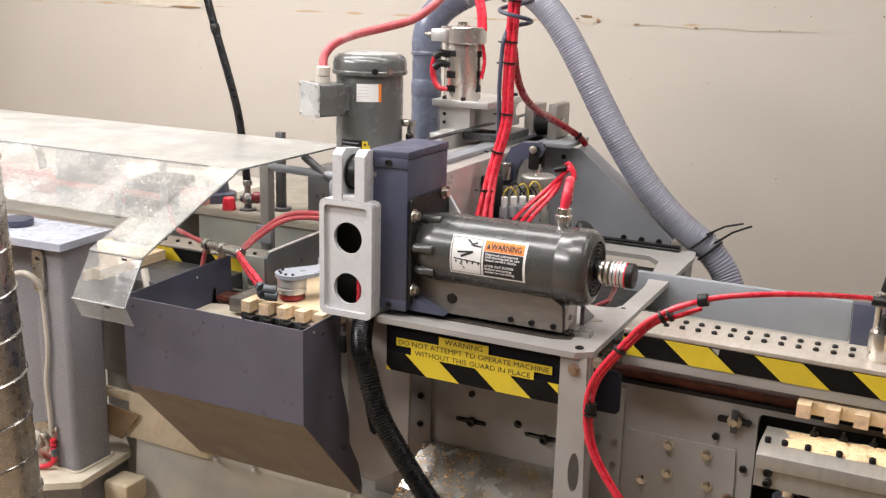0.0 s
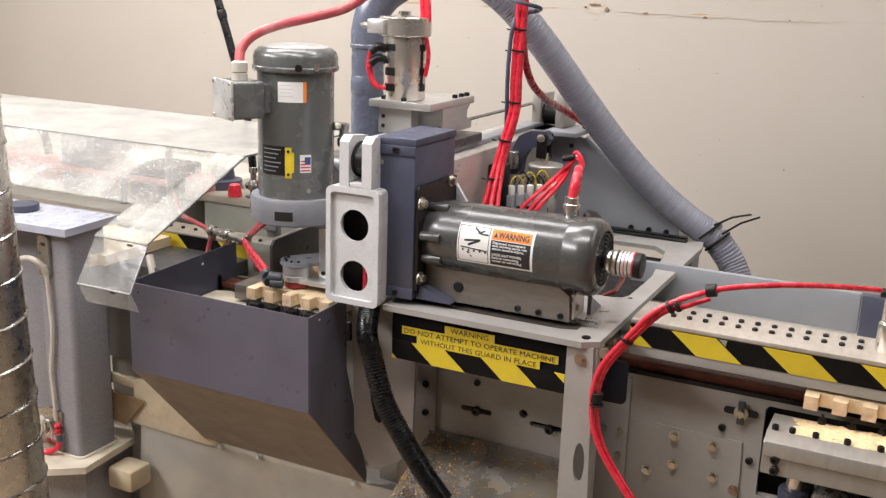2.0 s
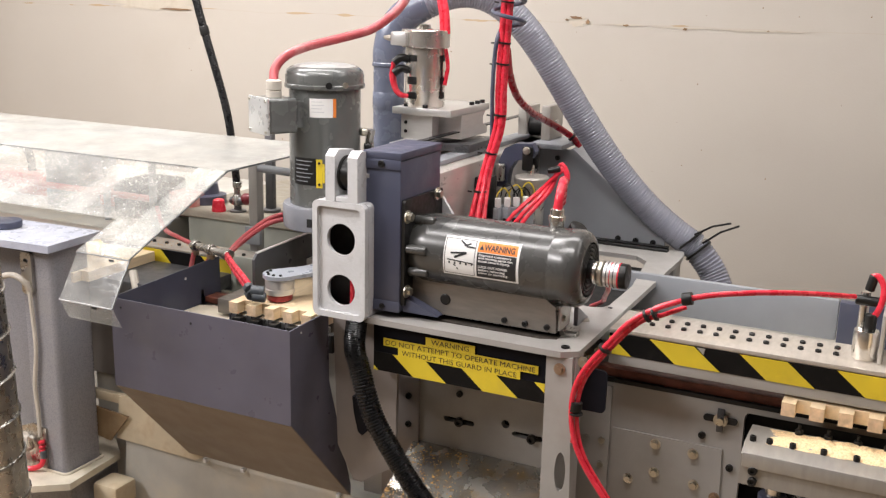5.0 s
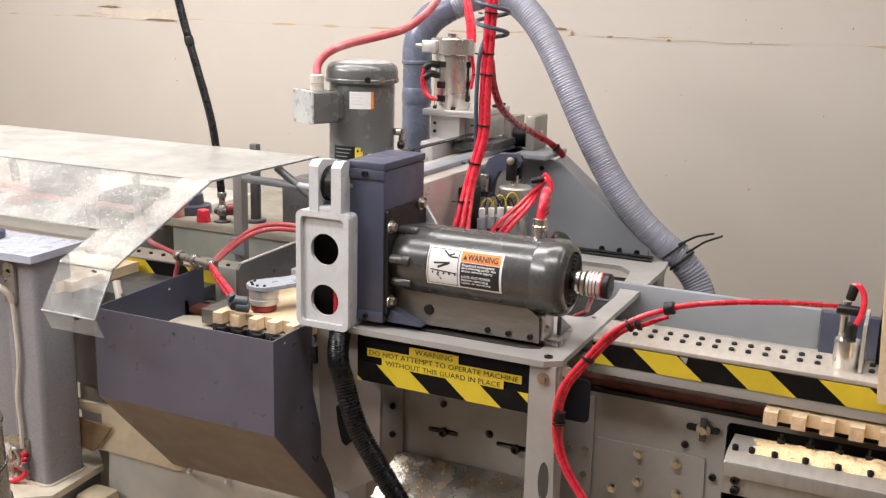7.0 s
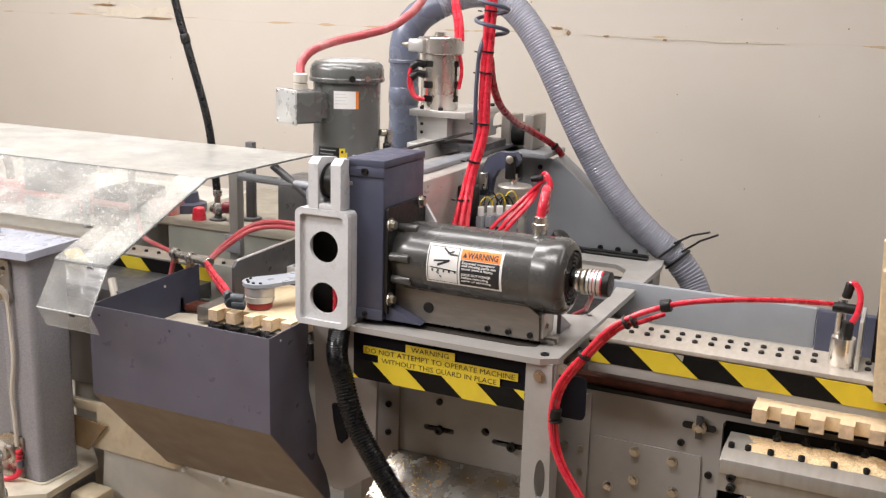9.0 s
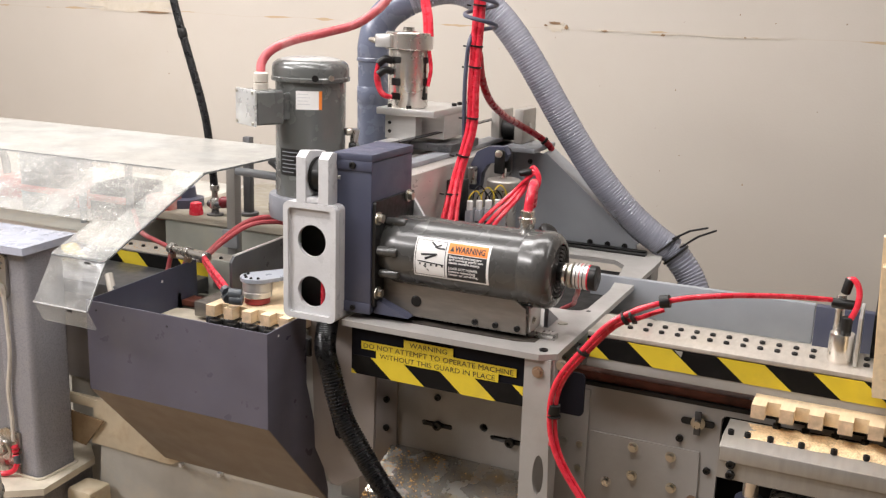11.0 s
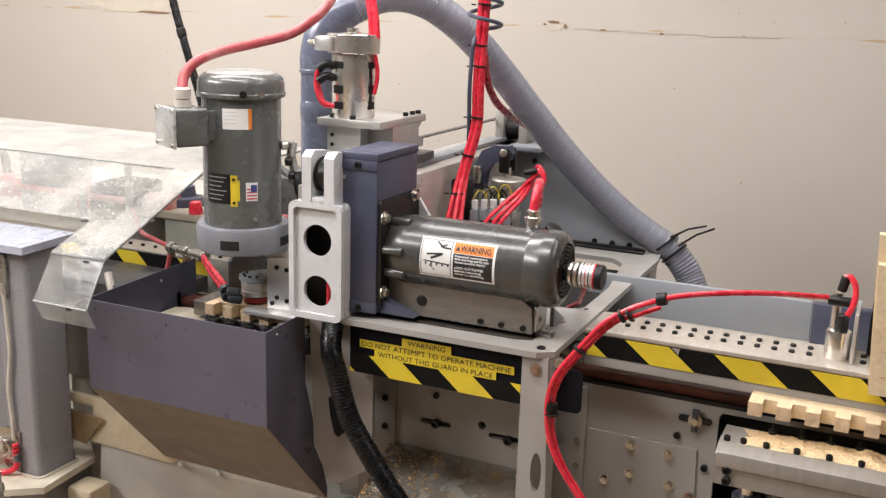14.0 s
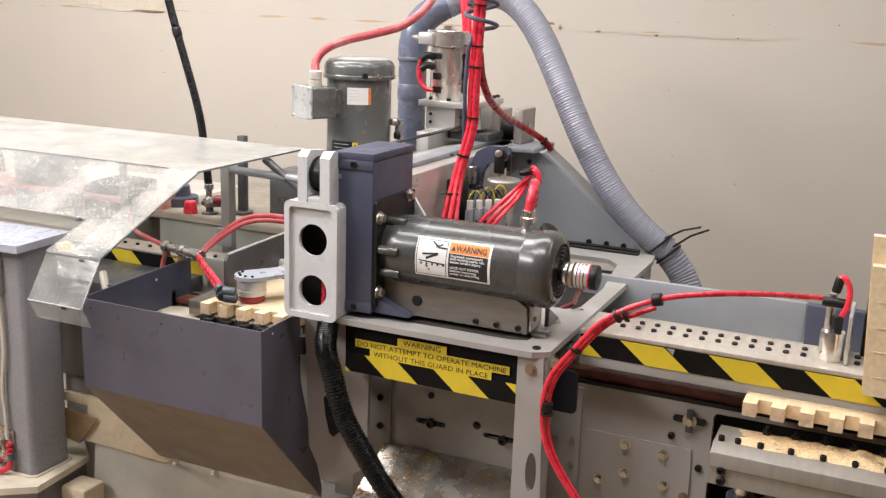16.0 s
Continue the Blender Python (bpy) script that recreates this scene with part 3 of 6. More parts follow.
    # sloping oily tray
    part("tray", prism(B(), [(2.247, 0.592), (2.247, 0.586), (1.93, 0.44), (1.93, 0.446)], "x", -1.13, -0.70), TRAY, t, "oily sheet steel chip tray")
    part("red_bar", box(B(), -1.15, 0.7, 2.262, 2.30, 0.858, 0.884, 0.002), RUST, t, "red-brown stained guide bar")
    part("seal_strip", box(B(), -1.15, 0.7, 2.25, 2.262, 0.853, 0.864, 0.001), BOLT, t, "black rubber strip")
    # bed under the boards
    part("bed", box(B(), -1.15, -0.30, 2.30, 2.9, 0.80, 0.884, 0.002), STEEL, t)


machine_frame()


def hold_down_rail():
    t = thing("hold_down_rail", (0.1, 2.25, 0.92), "aluminium hold-down rail with hazard tape and socket screws", "rail")
    part("channel", box(B(), -0.60, 0.8, 2.18, 2.33, 0.926, 1.002, 0.003), GREY, t)
    part("top_strip", box(B(), -0.60, 0.8, 2.176, 2.33, 1.0025, 1.0125, 0.002), DUSTYRAIL, t, "pale dusted metal top strip")
    hazard(t, -0.60, 0.8, 2.1795, 0.951, 1.0, 0.198, 0.50, 0.060, 0.093)
    for i in range(24):
        x = -0.519 + 0.0362 * i
        if -0.10 < x < -0.03:
            continue
        part("socket_screw", sockbolt(B(), (x, 2.242, 1.012), (0, 0, 1), 0.0065, 0.006), BOLT, t)
        part("socket_screw", sockbolt(B(), (x - 0.001, 2.285, 1.012), (0, 0, 1), 0.0065, 0.006), BOLT, t)
    part("chipped_tape", prism(B(), [(-0.402, 1.0), (-0.383, 1.0), (-0.386, 0.985), (-0.392, 0.991)], "y", 2.176, 2.1765), GREY, t, "torn tape chip")


hold_down_rail()


def rear_fence():
    t = thing("rear_fence", (-0.3, 2.72, 0.84), "pale grey rear side panel with dark blue end", "side panel")
    part("panel", box(B(), -0.75, -0.155, 2.70, 2.72, 0.899, 1.005, 0.003), GUSSET, t)
    part("end_block", box(B(), -0.153, 0.02, 2.69, 2.72, 0.886, 1.005, 0.003), BOXBLUE, t, "dark blue end block")
    part("ledge", box(B(), -0.75, 0.6, 2.45, 2.86, 0.84, 0.885, 0.003), DUSTYBOX, t, "dusty ledge")


rear_fence()


def press_cylinder():
    t = thing("clamp_cylinder", (-0.068, 2.28, 1.012), "small nickel air cylinder with red tube elbows", "air cylinder")
    c = (-0.067, 2.25)
    bm = lathe(B(), (*c, 1.013), (0, 0, 1), [(0.024, 0), (0.026, 0.004), (0.026, 0.055), (0.0245, 0.062), (0.012, 0.064)], 28)
    part("body", bm, CHROME, t)
    part("rod", cyl(B(), (c[0] - 0.012, c[1] + 0.03, 1.01), (0, 0, 1), 0.010, 0.14, 16), CHROME, t)
    part("bracket", box(B(), c[0] + 0.028, c[0] + 0.036, c[1] - 0.03, c[1] + 0.10, 1.013, 1.12, 0.002), ALU, t, "aluminium bracket plate")
    part("fitting", cyl(B(), (c[0] - 0.03, c[1] + 0.01, 1.135), (1, 0, 0), 0.011, 0.055, 14, bevel=0.003), BOLT, t, "black push-in fitting")
    part("fitting", cyl(B(), (c[0] + 0.005, c[1], 1.076), (0, 0, 1), 0.012, 0.035, 14, bevel=0.003), BOLT, t, "black push-in fitting")
    part("fitting", cyl(B(), (c[0] - 0.006, c[1] + 0.02, 1.155), (0.2, 0, 1), 0.010, 0.035, 14, bevel=0.003), BOLT, t, "black push-in fitting")
    p = smooth_path([(c[0] - 0.004, c[1] + 0.02, 1.185), (c[0] + 0.010, c[1] + 0.015, 1.188), (c[0] + 0.022, c[1] + 0.01, 1.165), (c[0] + 0.02, c[1], 1.13), (c[0] + 0.008, c[1], 1.10)])
    part("red_tube", tube(B(), p, 0.0065, 10), RED, t, "red air tube")


press_cylinder()


def red_harness():
    """The bundle of red tubes that swings down beside the post."""
    t = thing("red_air_lines", (-0.57, 2.0, 0.7), "bundle of glossy red air tubes with black cable ties", "air tubes")
    main = [(-0.098, 2.24, 1.146), (-0.185, 2.13, 1.168), (-0.29, 2.04, 1.176), (-0.389, 2.0, 1.16), (-0.49, 1.99, 1.108), (-0.552, 1.985, 1.036), (-0.604, 1.98, 0.957),
            (-0.617, 1.98, 0.877), (-0.598, 1.98, 0.789), (-0.542, 1.98, 0.705), (-0.47, 1.98, 0.62)]
    part("tube", tube(B(), smooth_path(main, 8), 0.0057, 10), RED, t)
    second = [(-0.40, 2.02, 1.135), (-0.44, 2.0, 1.118), (-0.49, 2.0, 1.092), (-0.546, 1.995, 1.026), (-0.594, 1.99, 0.953), (-0.607, 1.988, 0.877), (-0.592, 1.99, 0.79), (-0.541, 1.994, 0.706), (-0.468, 1.994, 0.62)]
    part("tube", tube(B(), smooth_path(second, 8), 0.0050, 10), RED, t)
    third = [(-0.52, 2.35, 1.03), (-0.45, 2.1, 1.115), (-0.475, 2.01, 1.115), (-0.55, 2.0, 1.034), (-0.604, 1.995, 0.952), (-0.622, 1.995, 0.88), (-0.62, 2.01, 0.82), (-0.63, 2.04, 0.78)]
    part("tube", tube(B(), smooth_path(third, 8), 0.0046, 10), RED, t)
    for p, d, h in (((-0.385, 2.0, 1.161), (-1, 0, -0.25), 0.02), ((-0.47, 1.995, 1.114), (-1, 0, -0.6), 0.006), ((-0.455, 1.997, 1.121), (-1, 0, -0.6), 0.006), ((-0.553, 1.99, 1.03), (-0.6, 0, -1), 0.006),
                    ((-0.608, 1.985, 0.90), (-0.1, 0, -1), 0.022), ((-0.608, 1.985, 0.875), (0, 0, -1), 0.004)):
        part("cable_tie", cyl(B(), p, d, 0.0155 if h < 0.015 else 0.0135, h, 14, bevel=0.001), BOLT, t, "black cable tie")


red_harness()


def press_table():
    t = thing("press_table", (-0.1, 2.3, 0.74), "steel press table covered with sawdust on guide rods", "press table")
    part("block", prism(B(), [(2.18, 0.765), (2.18, 0.845), (2.082, 0.845), (2.047, 0.832), (2.047, 0.765)], "x", -0.268, 0.5, 0.002), PRESSED, t)
    part("front_lip", box(B(), -0.264, 0.5, 2.040, 2.0465, 0.806, 0.838, 0.002), PRESSED, t, "ground steel front lip")
    rng = random.Random(5)
    bm = B()
    nx, ny = 190, 34
    grid = [[None] * (ny + 1) for _ in range(nx + 1)]
    for i in range(nx + 1):
        for j in range(ny + 1):
            x, y = -0.236 + 0.725 * i / nx, 2.089 + 0.088 * j / ny
            edge = min(1, 6 * min(i / nx, 1 - i / nx, j / ny + 0.02, 1 - j / ny))
            z = 0.8445 + edge * (0.007 + 0.009 * noise.noise((x * 24, y * 24, 1)) + 0.004 * noise.noise((x * 90, y * 90, 4)) + 0.0022 * noise.noise((x * 260, y * 260, 7)))
            grid[i][j] = bm.verts.new((x, y + 0.006 * noise.noise((x * 30, 3, 1)), z))
    for i in range(nx):
        for j in range(ny):
            bm.faces.new((grid[i][j], grid[i + 1][j], grid[i + 1][j + 1], grid[i][j + 1]))
    part("sawdust", bm, DUST, t, "loose pale sawdust")
    for x in (-0.253, -0.219, -0.173, -0.112, -0.049, 0.012, 0.073, 0.134, 0.195):
        part("socket_screw", sockbolt(B(), (x, 2.094, 0.8455), (0, 0, 1), 0.0068, 0.0105), BOLT, t)
    for x, z in ((-0.241, 0.800), (-0.240, 0.776)):
        part("socket_screw", sockbolt(B(), (x, 2.0470, z), (0, -1, 0), 0.0095, 0.009), BOLT, t)
    for i in range(8):
        x = -0.170 + 0.0585 * i
        part("pin", cyl(B(), (x, 2.166, 0.845), (0, 0, 1), 0.0035, 0.024, 10), BOLT, t, "dark steel pin")
        part("pin_collar", cyl(B(), (x, 2.166, 0.845), (0, 0, 1), 0.0085, 0.0135, 12, bevel=0.001), BOLT, t, "dark pin collar")
    for x in (-0.205, 0.25):
        part("guide_rod", cyl(B(), (x, 2.13, 0.60), (0, 0, 1), 0.017, 0.165, 18), CHROME, t, "steel guide rod")
    return t


PRESS = press_table()


def press_base():
    t = thing("press_pedestal", (-0.1, 2.2, 0.3), "dark grey press base with guide sleeves below the table", "press base")
    for x in (-0.205, 0.25):
        part("sleeve", cyl(B(), (x, 2.13, 0.55), (0, 0, 1), 0.031, 0.165, 24, bevel=0.004), BOXBLUE, t)
    part("sleeve_plate", box(B(), -0.17, 0.5, 2.08, 2.34, 0.60, 0.70, 0.004), GALV, t, "bright steel sleeve plate")
    part("base_plate", box(B(), -0.28, 0.6, 2.06, 2.36, 0.30, 0.549, 0.004), GREY, t)


press_base()


# ---- bridge table and its posts ----
def bridge_table():
    t = thing("bridge_table", (-0.9, 2.5, 0.0), "light grey steel bridge table on plate posts", "machine table")
    outer = [(-1.16, 2.03), (-0.665, 2.03), (-0.63, 2.055), (-0.625, 3.0), (-0.655, 3.2), (-1.6, 3.2), (-1.6, 3.02), (-1.16, 3.0)]
    hole = [(-1.11, 2.39), (-0.71, 2.385), (-0.685, 2.395), (-0.674, 2.42), (-0.672, 2.62), (-0.708, 2.90), (-0.75, 2.95), (-1.11, 2.95)]
    part("top_plate", holed(B(), outer, [hole], "z", 0.974, 0.988), GREY, t)
    part("slide_rail", prism(B(), [(2.135, 0.9885), (2.16, 0.9885), (2.16, 0.995), (2.156, 0.999), (2.16, 1.003), (2.135, 1.003), (2.139, 0.999), (2.135, 0.995)], "x", -1.15, -0.665), STEEL, t, "ground steel slide rail")
    # rear rail is black to paint the shadow below the gusset
    part("slide_rail", prism(B(), [(3.035, 0.9885), (3.06, 0.9885), (3.06, 0.995), (3.056, 0.999), (3.06, 1.003), (3.035, 1.003), (3.039, 0.999), (3.035, 0.995)], "x", -1.15, -0.68), BOLT, t, "rear slide rail, near-black for the shadow there")
    # added sheet, near-black in place of the shade under the plate
    part("under_pan", box(B(), -1.12, -0.66, 2.37, 2.97, 0.942, 0.947, 0.001), DARK, t, "near-black sheet added for the shade in the opening")
    part("grime_strip", prism(B(), [(-1.14, 2.088), (-0.74, 2.090), (-0.70, 2.104), (-0.70, 2.134), (-1.14, 2.134)], "z", 0.9882, 0.9892), mat("dark_oily_dust", (0.045, 0.036, 0.028), 0.75, 0, 0.3, 40, 0.4, 160, (0.14, 0.11, 0.08), 0.5, 30), t, "dark oily dust under the slide")
    part("washer", cyl(B(), (-0.69, 2.27, 0.988), (0, 0, 1), 0.012, 0.002, 18), ZINC, t)
    part("socket_screw", sockbolt(B(), (-0.665, 2.062, 0.988), (0, 0, 1), 0.010, 0.004), BOLT, t)
    part("socket_screw", sockbolt(B(), (-0.665, 2.40, 0.984), (0, 0, 1), 0.006, 0.005), BOLT, t)
    lens = [(-0.655 + 0.013 * math.cos(2 * math.pi * i / 20), 0.70 + 0.048 * math.sin(2 * math.pi * i / 20)) for i in range(20)]
    part("post", holed(B(), [(-0.70, 0.3), (-0.636, 0.3), (-0.627, 0.55), (-0.640, 0.9735), (-0.70, 0.9735)], [lens], "y", 2.04, 2.052), GREY, t)
    part("post_web", box(B(), -0.70, -0.69, 2.0525, 2.235, 0.3, 0.973, 0.002), GREY, t)
    part("post_flange", box(B(), -0.641, -0.633, 2.0525, 2.10, 0.56, 0.973, 0.002), GREY, t)
    # left post: shadow of hopper and yoke is put into its colour
    part("post", prism(B(), [(-1.285, 0.965), (-1.13, 0.974), (-1.10, 0.90), (-1.105, 0.585), (-1.149, 0.555), (-1.20, 0.52), (-1.225, 0.52), (-1.272, 0.61)], "y", 2.092, 2.104, 0.002), SHADEDGREY, t, "grey plate post, coloured darker for its shade")
    part("post", box(B(), -1.58, -1.2, 3.05, 3.15, 0.02, 0.973, 0.003), GREY, t)
    part("post", box(B(), -0.75, -0.66, 3.05, 3.15, 0.02, 0.973, 0.003), GREY, t)
    part("tab", prism(B(), round_rect(-0.645, -0.57, 0.845, 0.945, 0.012), "y", 2.075, 2.081, 0.0015), NAVY, t, "dark rounded tab")
    part("hex_bolt", hexbolt(B(), (-0.668, 2.0395, 0.945), (0, -1, 0), 0.009, 0.010), BRASS, t)
    part("hex_bolt", hexbolt(B(), (-0.62, 2.06, 0.962), (0, -1, 0), 0.009, 0.010), ZINC, t)
    part("lug", prism(B(), [(-1.216, 0.76), (-1.180, 0.76), (-1.172, 0.70), (-1.176, 0.672), (-1.187, 0.66), (-1.199, 0.668), (-1.211, 0.715)], "y", 2.07, 2.082, 0.003), NAVY, t, "dark lug")


bridge_table()


def warning_guard():
    t = thing("warning_guard", (-0.92, 2.06, 0.85), "black guard panel with yellow lettered labels and hazard tape", "guard panel")
    y = 2.056
    part("panel", prism(B(), [(-1.147, 0.852), (-0.703, 0.850), (-0.703, 0.972), (-1.147, 0.966)], "y", y, y + 0.006, 0.001), NAVY, t)
    hazard(t, -1.145, -0.705, y - 0.002, 0.851, 0.898, 0.181, 0.48, 0.056, 0.052)
    def strip(x0, x1, z0, z1):
        return part("label_strip", prism(B(), [(x0, z0), (x1, z0), (x1, z1), (x0, z1)], "y", y - 0.0045, y - 0.0035), YELLOW, t, "yellow lettered label strip")
    a = strip(-1.005, -0.878, 0.937, 0.957)
    part("lettering", words(B(), "WARNING", 0.0175, lambda u, v: (-0.99 + u, y - 0.0052, 0.941 + v), 0.097), INK, a, "black lettering")
    b = strip(-1.118, -0.722, 0.917, 0.9365)
    part("lettering", words(B(), "DO NOT ATTEMPT TO OPERATE MACHINE", 0.0175, lambda u, v: (-1.113 + u, y - 0.0052, 0.9205 + v), 0.384), INK, b, "black lettering")
    c = strip(-1.078, -0.765, 0.897, 0.9165)
    part("lettering", words(B(), "WITHOUT THIS GUARD IN PLACE", 0.0175, lambda u, v: (-1.068 + u, y - 0.0052, 0.9005 + v), 0.295), INK, c, "black lettering")


warning_guard()


# ---- hopper with its boards ----
def hopper():
    t = thing("chip_hopper", (-1.56, 2.05, 0.41), "blue-grey painted sheet metal chip hopper with sloping front", "hopper")
    x0, x1, th = -1.848, -1.296, 0.003
    part("front_panel", prism(B(), [(1.918, 0.720), (1.921, 0.720), (1.921, 0.961), (1.918, 0.961)], "x", x0, x1), BLUE, t)
    part("sloping_panel", prism(B(), [(1.9185, 0.7195), (1.9215, 0.7195), (2.199, 0.412), (2.195, 0.410)], "x", x0 + 0.001, x1 - 0.001), SLOPE, t, "brownish grey sloping front")
    side = [(1.9215, 0.9605), (2.088, 0.9645), (2.09, 0.78), (2.198, 0.44), (2.196, 0.414), (1.9215, 0.7195)]
    part("side_panel", prism(B(), side, "x", x1 - th, x1), BLUE, t)
    left = [(1.9215, 0.9605), (2.36, 0.972), (2.363, 0.857), (2.30, 0.846), (2.262, 0.832), (2.245, 0.80), (2.24, 0.6), (2.196, 0.414), (1.9215, 0.7195)]
    # darker BOXBLUE puts the hopper's inner shade into this panel's colour
    part("side_panel", prism(B(), left, "x", x0, x0 + th), BOXBLUE, t, "inner side panel, darker for the shade in the hopper")
    # holes drawn as discs: black for shade, white for light coming through
    for x, z in ((-1.815, 0.938), (-1.59, 0.932)):
        part("hole_plug", cyl(B(), (x, 1.9178, z), (0, -1, 0), 0.003, 0.001, 10), BOLT, t)
    part("hole_plug", cyl(B(), (x1 + 0.0002, 1.965, 0.944), (1, 0, 0), 0.003, 0.001, 10), WHITE, t, "white dot for light through a hole")
    part("hole_plug", cyl(B(), (x0 + th, 2.207, 0.940), (1, 0, 0), 0.004, 0.001, 10), WHITE, t, "white dot for light through a hole")
    return t


hopper()


def chip_box():
    t = thing("chip_box", (-1.9, 2.2, 0.3), "dusty grey sheet metal chip box under the hopper", "chip box")
    # the tan sloping flange, and the grey box below it
    part("flange", prism(B(), [(-2.115, 0.531), (-2.077, 0.542), (-1.80, 0.405), (-1.83, 0.388), (-2.13, 0.393), (-2.12, 0.45)], "y", 2.2, 2.206, 0.001), TAN, t, "dusty tan flange")
    part("body", prism(B(), [(-2.13, 0.02), (-1.1, 0.02), (-1.1, 0.40), (-1.79, 0.41), (-1.83, 0.387), (-2.1, 0.405)], "y", 2.207, 2.42, 0.004), DUSTYBOX, t)
    part("brown_plate", prism(B(), [(-2.25, 0.40), (-2.145, 0.385), (-2.07, 0.478), (-2.25, 0.492)], "y", 2.188, 2.194, 0.001), mat("rust_brown_plate", (0.26, 0.17, 0.09), 0.55, 0.1, 0.2, 10, 0.2, 120, (0.45, 0.36, 0.22), 0.5, 8), t, "rusty brown cover plate")
    part("upper_flange", box(B(), -2.3, -2.09, 2.205, 2.222, 0.505, 0.535, 0.002), TAN, t, "dusty tan flange edge")
    for x in (-1.795, -1.66, -1.34):
        part("white_clip", box(B(), x, x + 0.012, 2.19, 2.2065, 0.393, 0.405, 0.002), WHITE, t, "white clip")
    # a sheet that fills the gap beside the hopper with its shade
    part("dark_gap", box(B(), -2.3, -1.845, 2.27, 2.29, 0.56, 0.89, 0.002), SHADEDGREY, t, "brown-grey sheet added for the shaded gap")


chip_box()


def finger_board(x):
    """A pine board with five square fingers cut into its near end; its left edge at x."""
    t = thing("pine_board", (x + 0.14, 2.3, 0.903), "pale pine board with square finger joint cut", "board", "finger jointed boards")
    top, bot, tip = 0.9335, 0.9035, 2.11
    pts = [(x, 2.42), (x, tip + 0.03)]
    pitch, w = 0.0572, 0.0286
    for i in range(5):
        a = x + pitch * i
        pts += [(a, tip), (a + w, tip), (a + w, tip + 0.03), (min(a + pitch, x + 5 * pitch - 0.0), tip + 0.03)]
    clean = [pts[0]]
    for p in pts[1:]:
        if (Vector(p) - Vector(clean[-1])).length > 1e-5:
            clean.append(p)
    clean.append((x + 5 * pitch, 2.42))
    part("board", prism(B(), clean, "z", bot, top), WOOD, t)
    for i in range(5):
        a = x + pitch * i
        part("finger_end", prism(B(), [(a + 0.0004, bot + 0.0004), (a + w - 0.0004, bot + 0.0004), (a + w - 0.0004, top - 0.0004), (a + 0.0004, top - 0.0004)], "y", tip - 0.0006, tip + 0.001), ENDWOOD, t, "reddish end grain")
    return t


BOARD_X = (-2.43, -1.62, -0.98, -0.21)
BOARDS = [finger_board(x) for x in BOARD_X]


def station_bed():
    t = thing("cutting_station", (-1.5, 2.4, 0.5), "dull steel cutting station bed inside the hopper", "machine bed")
    part("bed_plate", box(B(), -1.73, -1.32, 2.20, 2.425, 0.86, 0.9025, 0.003), PLATE, t)
    part("infeed_bed", box(B(), -2.6, -1.852, 2.20, 2.425, 0.86, 0.9025, 0.003), SHADOWSTEEL, t, "dark infeed bed")
    part("cream_sheet", prism(B(), [(-1.842, 2.16), (-1.64, 2.15), (-1.66, 2.25), (-1.80, 2.275), (-1.842, 2.26)], "z", 0.846, 0.850), PALEDUST, t, "dusted cream sheet")
    part("brown_strip", box(B(), -1.842, -1.735, 2.285, 2.34, 0.85, 0.868, 0.002), RUST, t, "red-brown strip")
    part("side_plate", box(B(), -1.844, -1.742, 2.412, 2.422, 0.85, 0.962, 0.002), HOUSING, t, "worn pale plate with bolt")
    part("rear_rail", box(B(), -1.66, -1.36, 2.428, 2.50, 0.87, 0.947, 0.003), BOLT, t, "black rear rail")
    part("white_block", box(B(), -1.585, -1.548, 2.428, 2.465, 0.9475, 0.985, 0.003), PALE, t, "small white block")
    part("plate_bolt", hexbolt(B(), (-1.812, 2.412, 0.885), (0, -1, 0), 0.0085, 0.009), ZINC, t)
    part("support", box(B(), -2.3, -1.35, 2.30, 2.42, 0.02, 0.844, 0.003), DUSTYBOX, t)
    part("chip_breaker", box(B(), -1.63, -1.33, 2.12, 2.155, 0.84, 0.90, 0.003), STEEL, t, "steel chip breaker")
    for i in range(6):
        part("tooth", box(B(), -1.60 + 0.0572 * i, -1.575 + 0.0572 * i, 2.095, 2.119, 0.85, 0.898, 0.002), BOLT, t, "dark backing tooth")


station_bed()


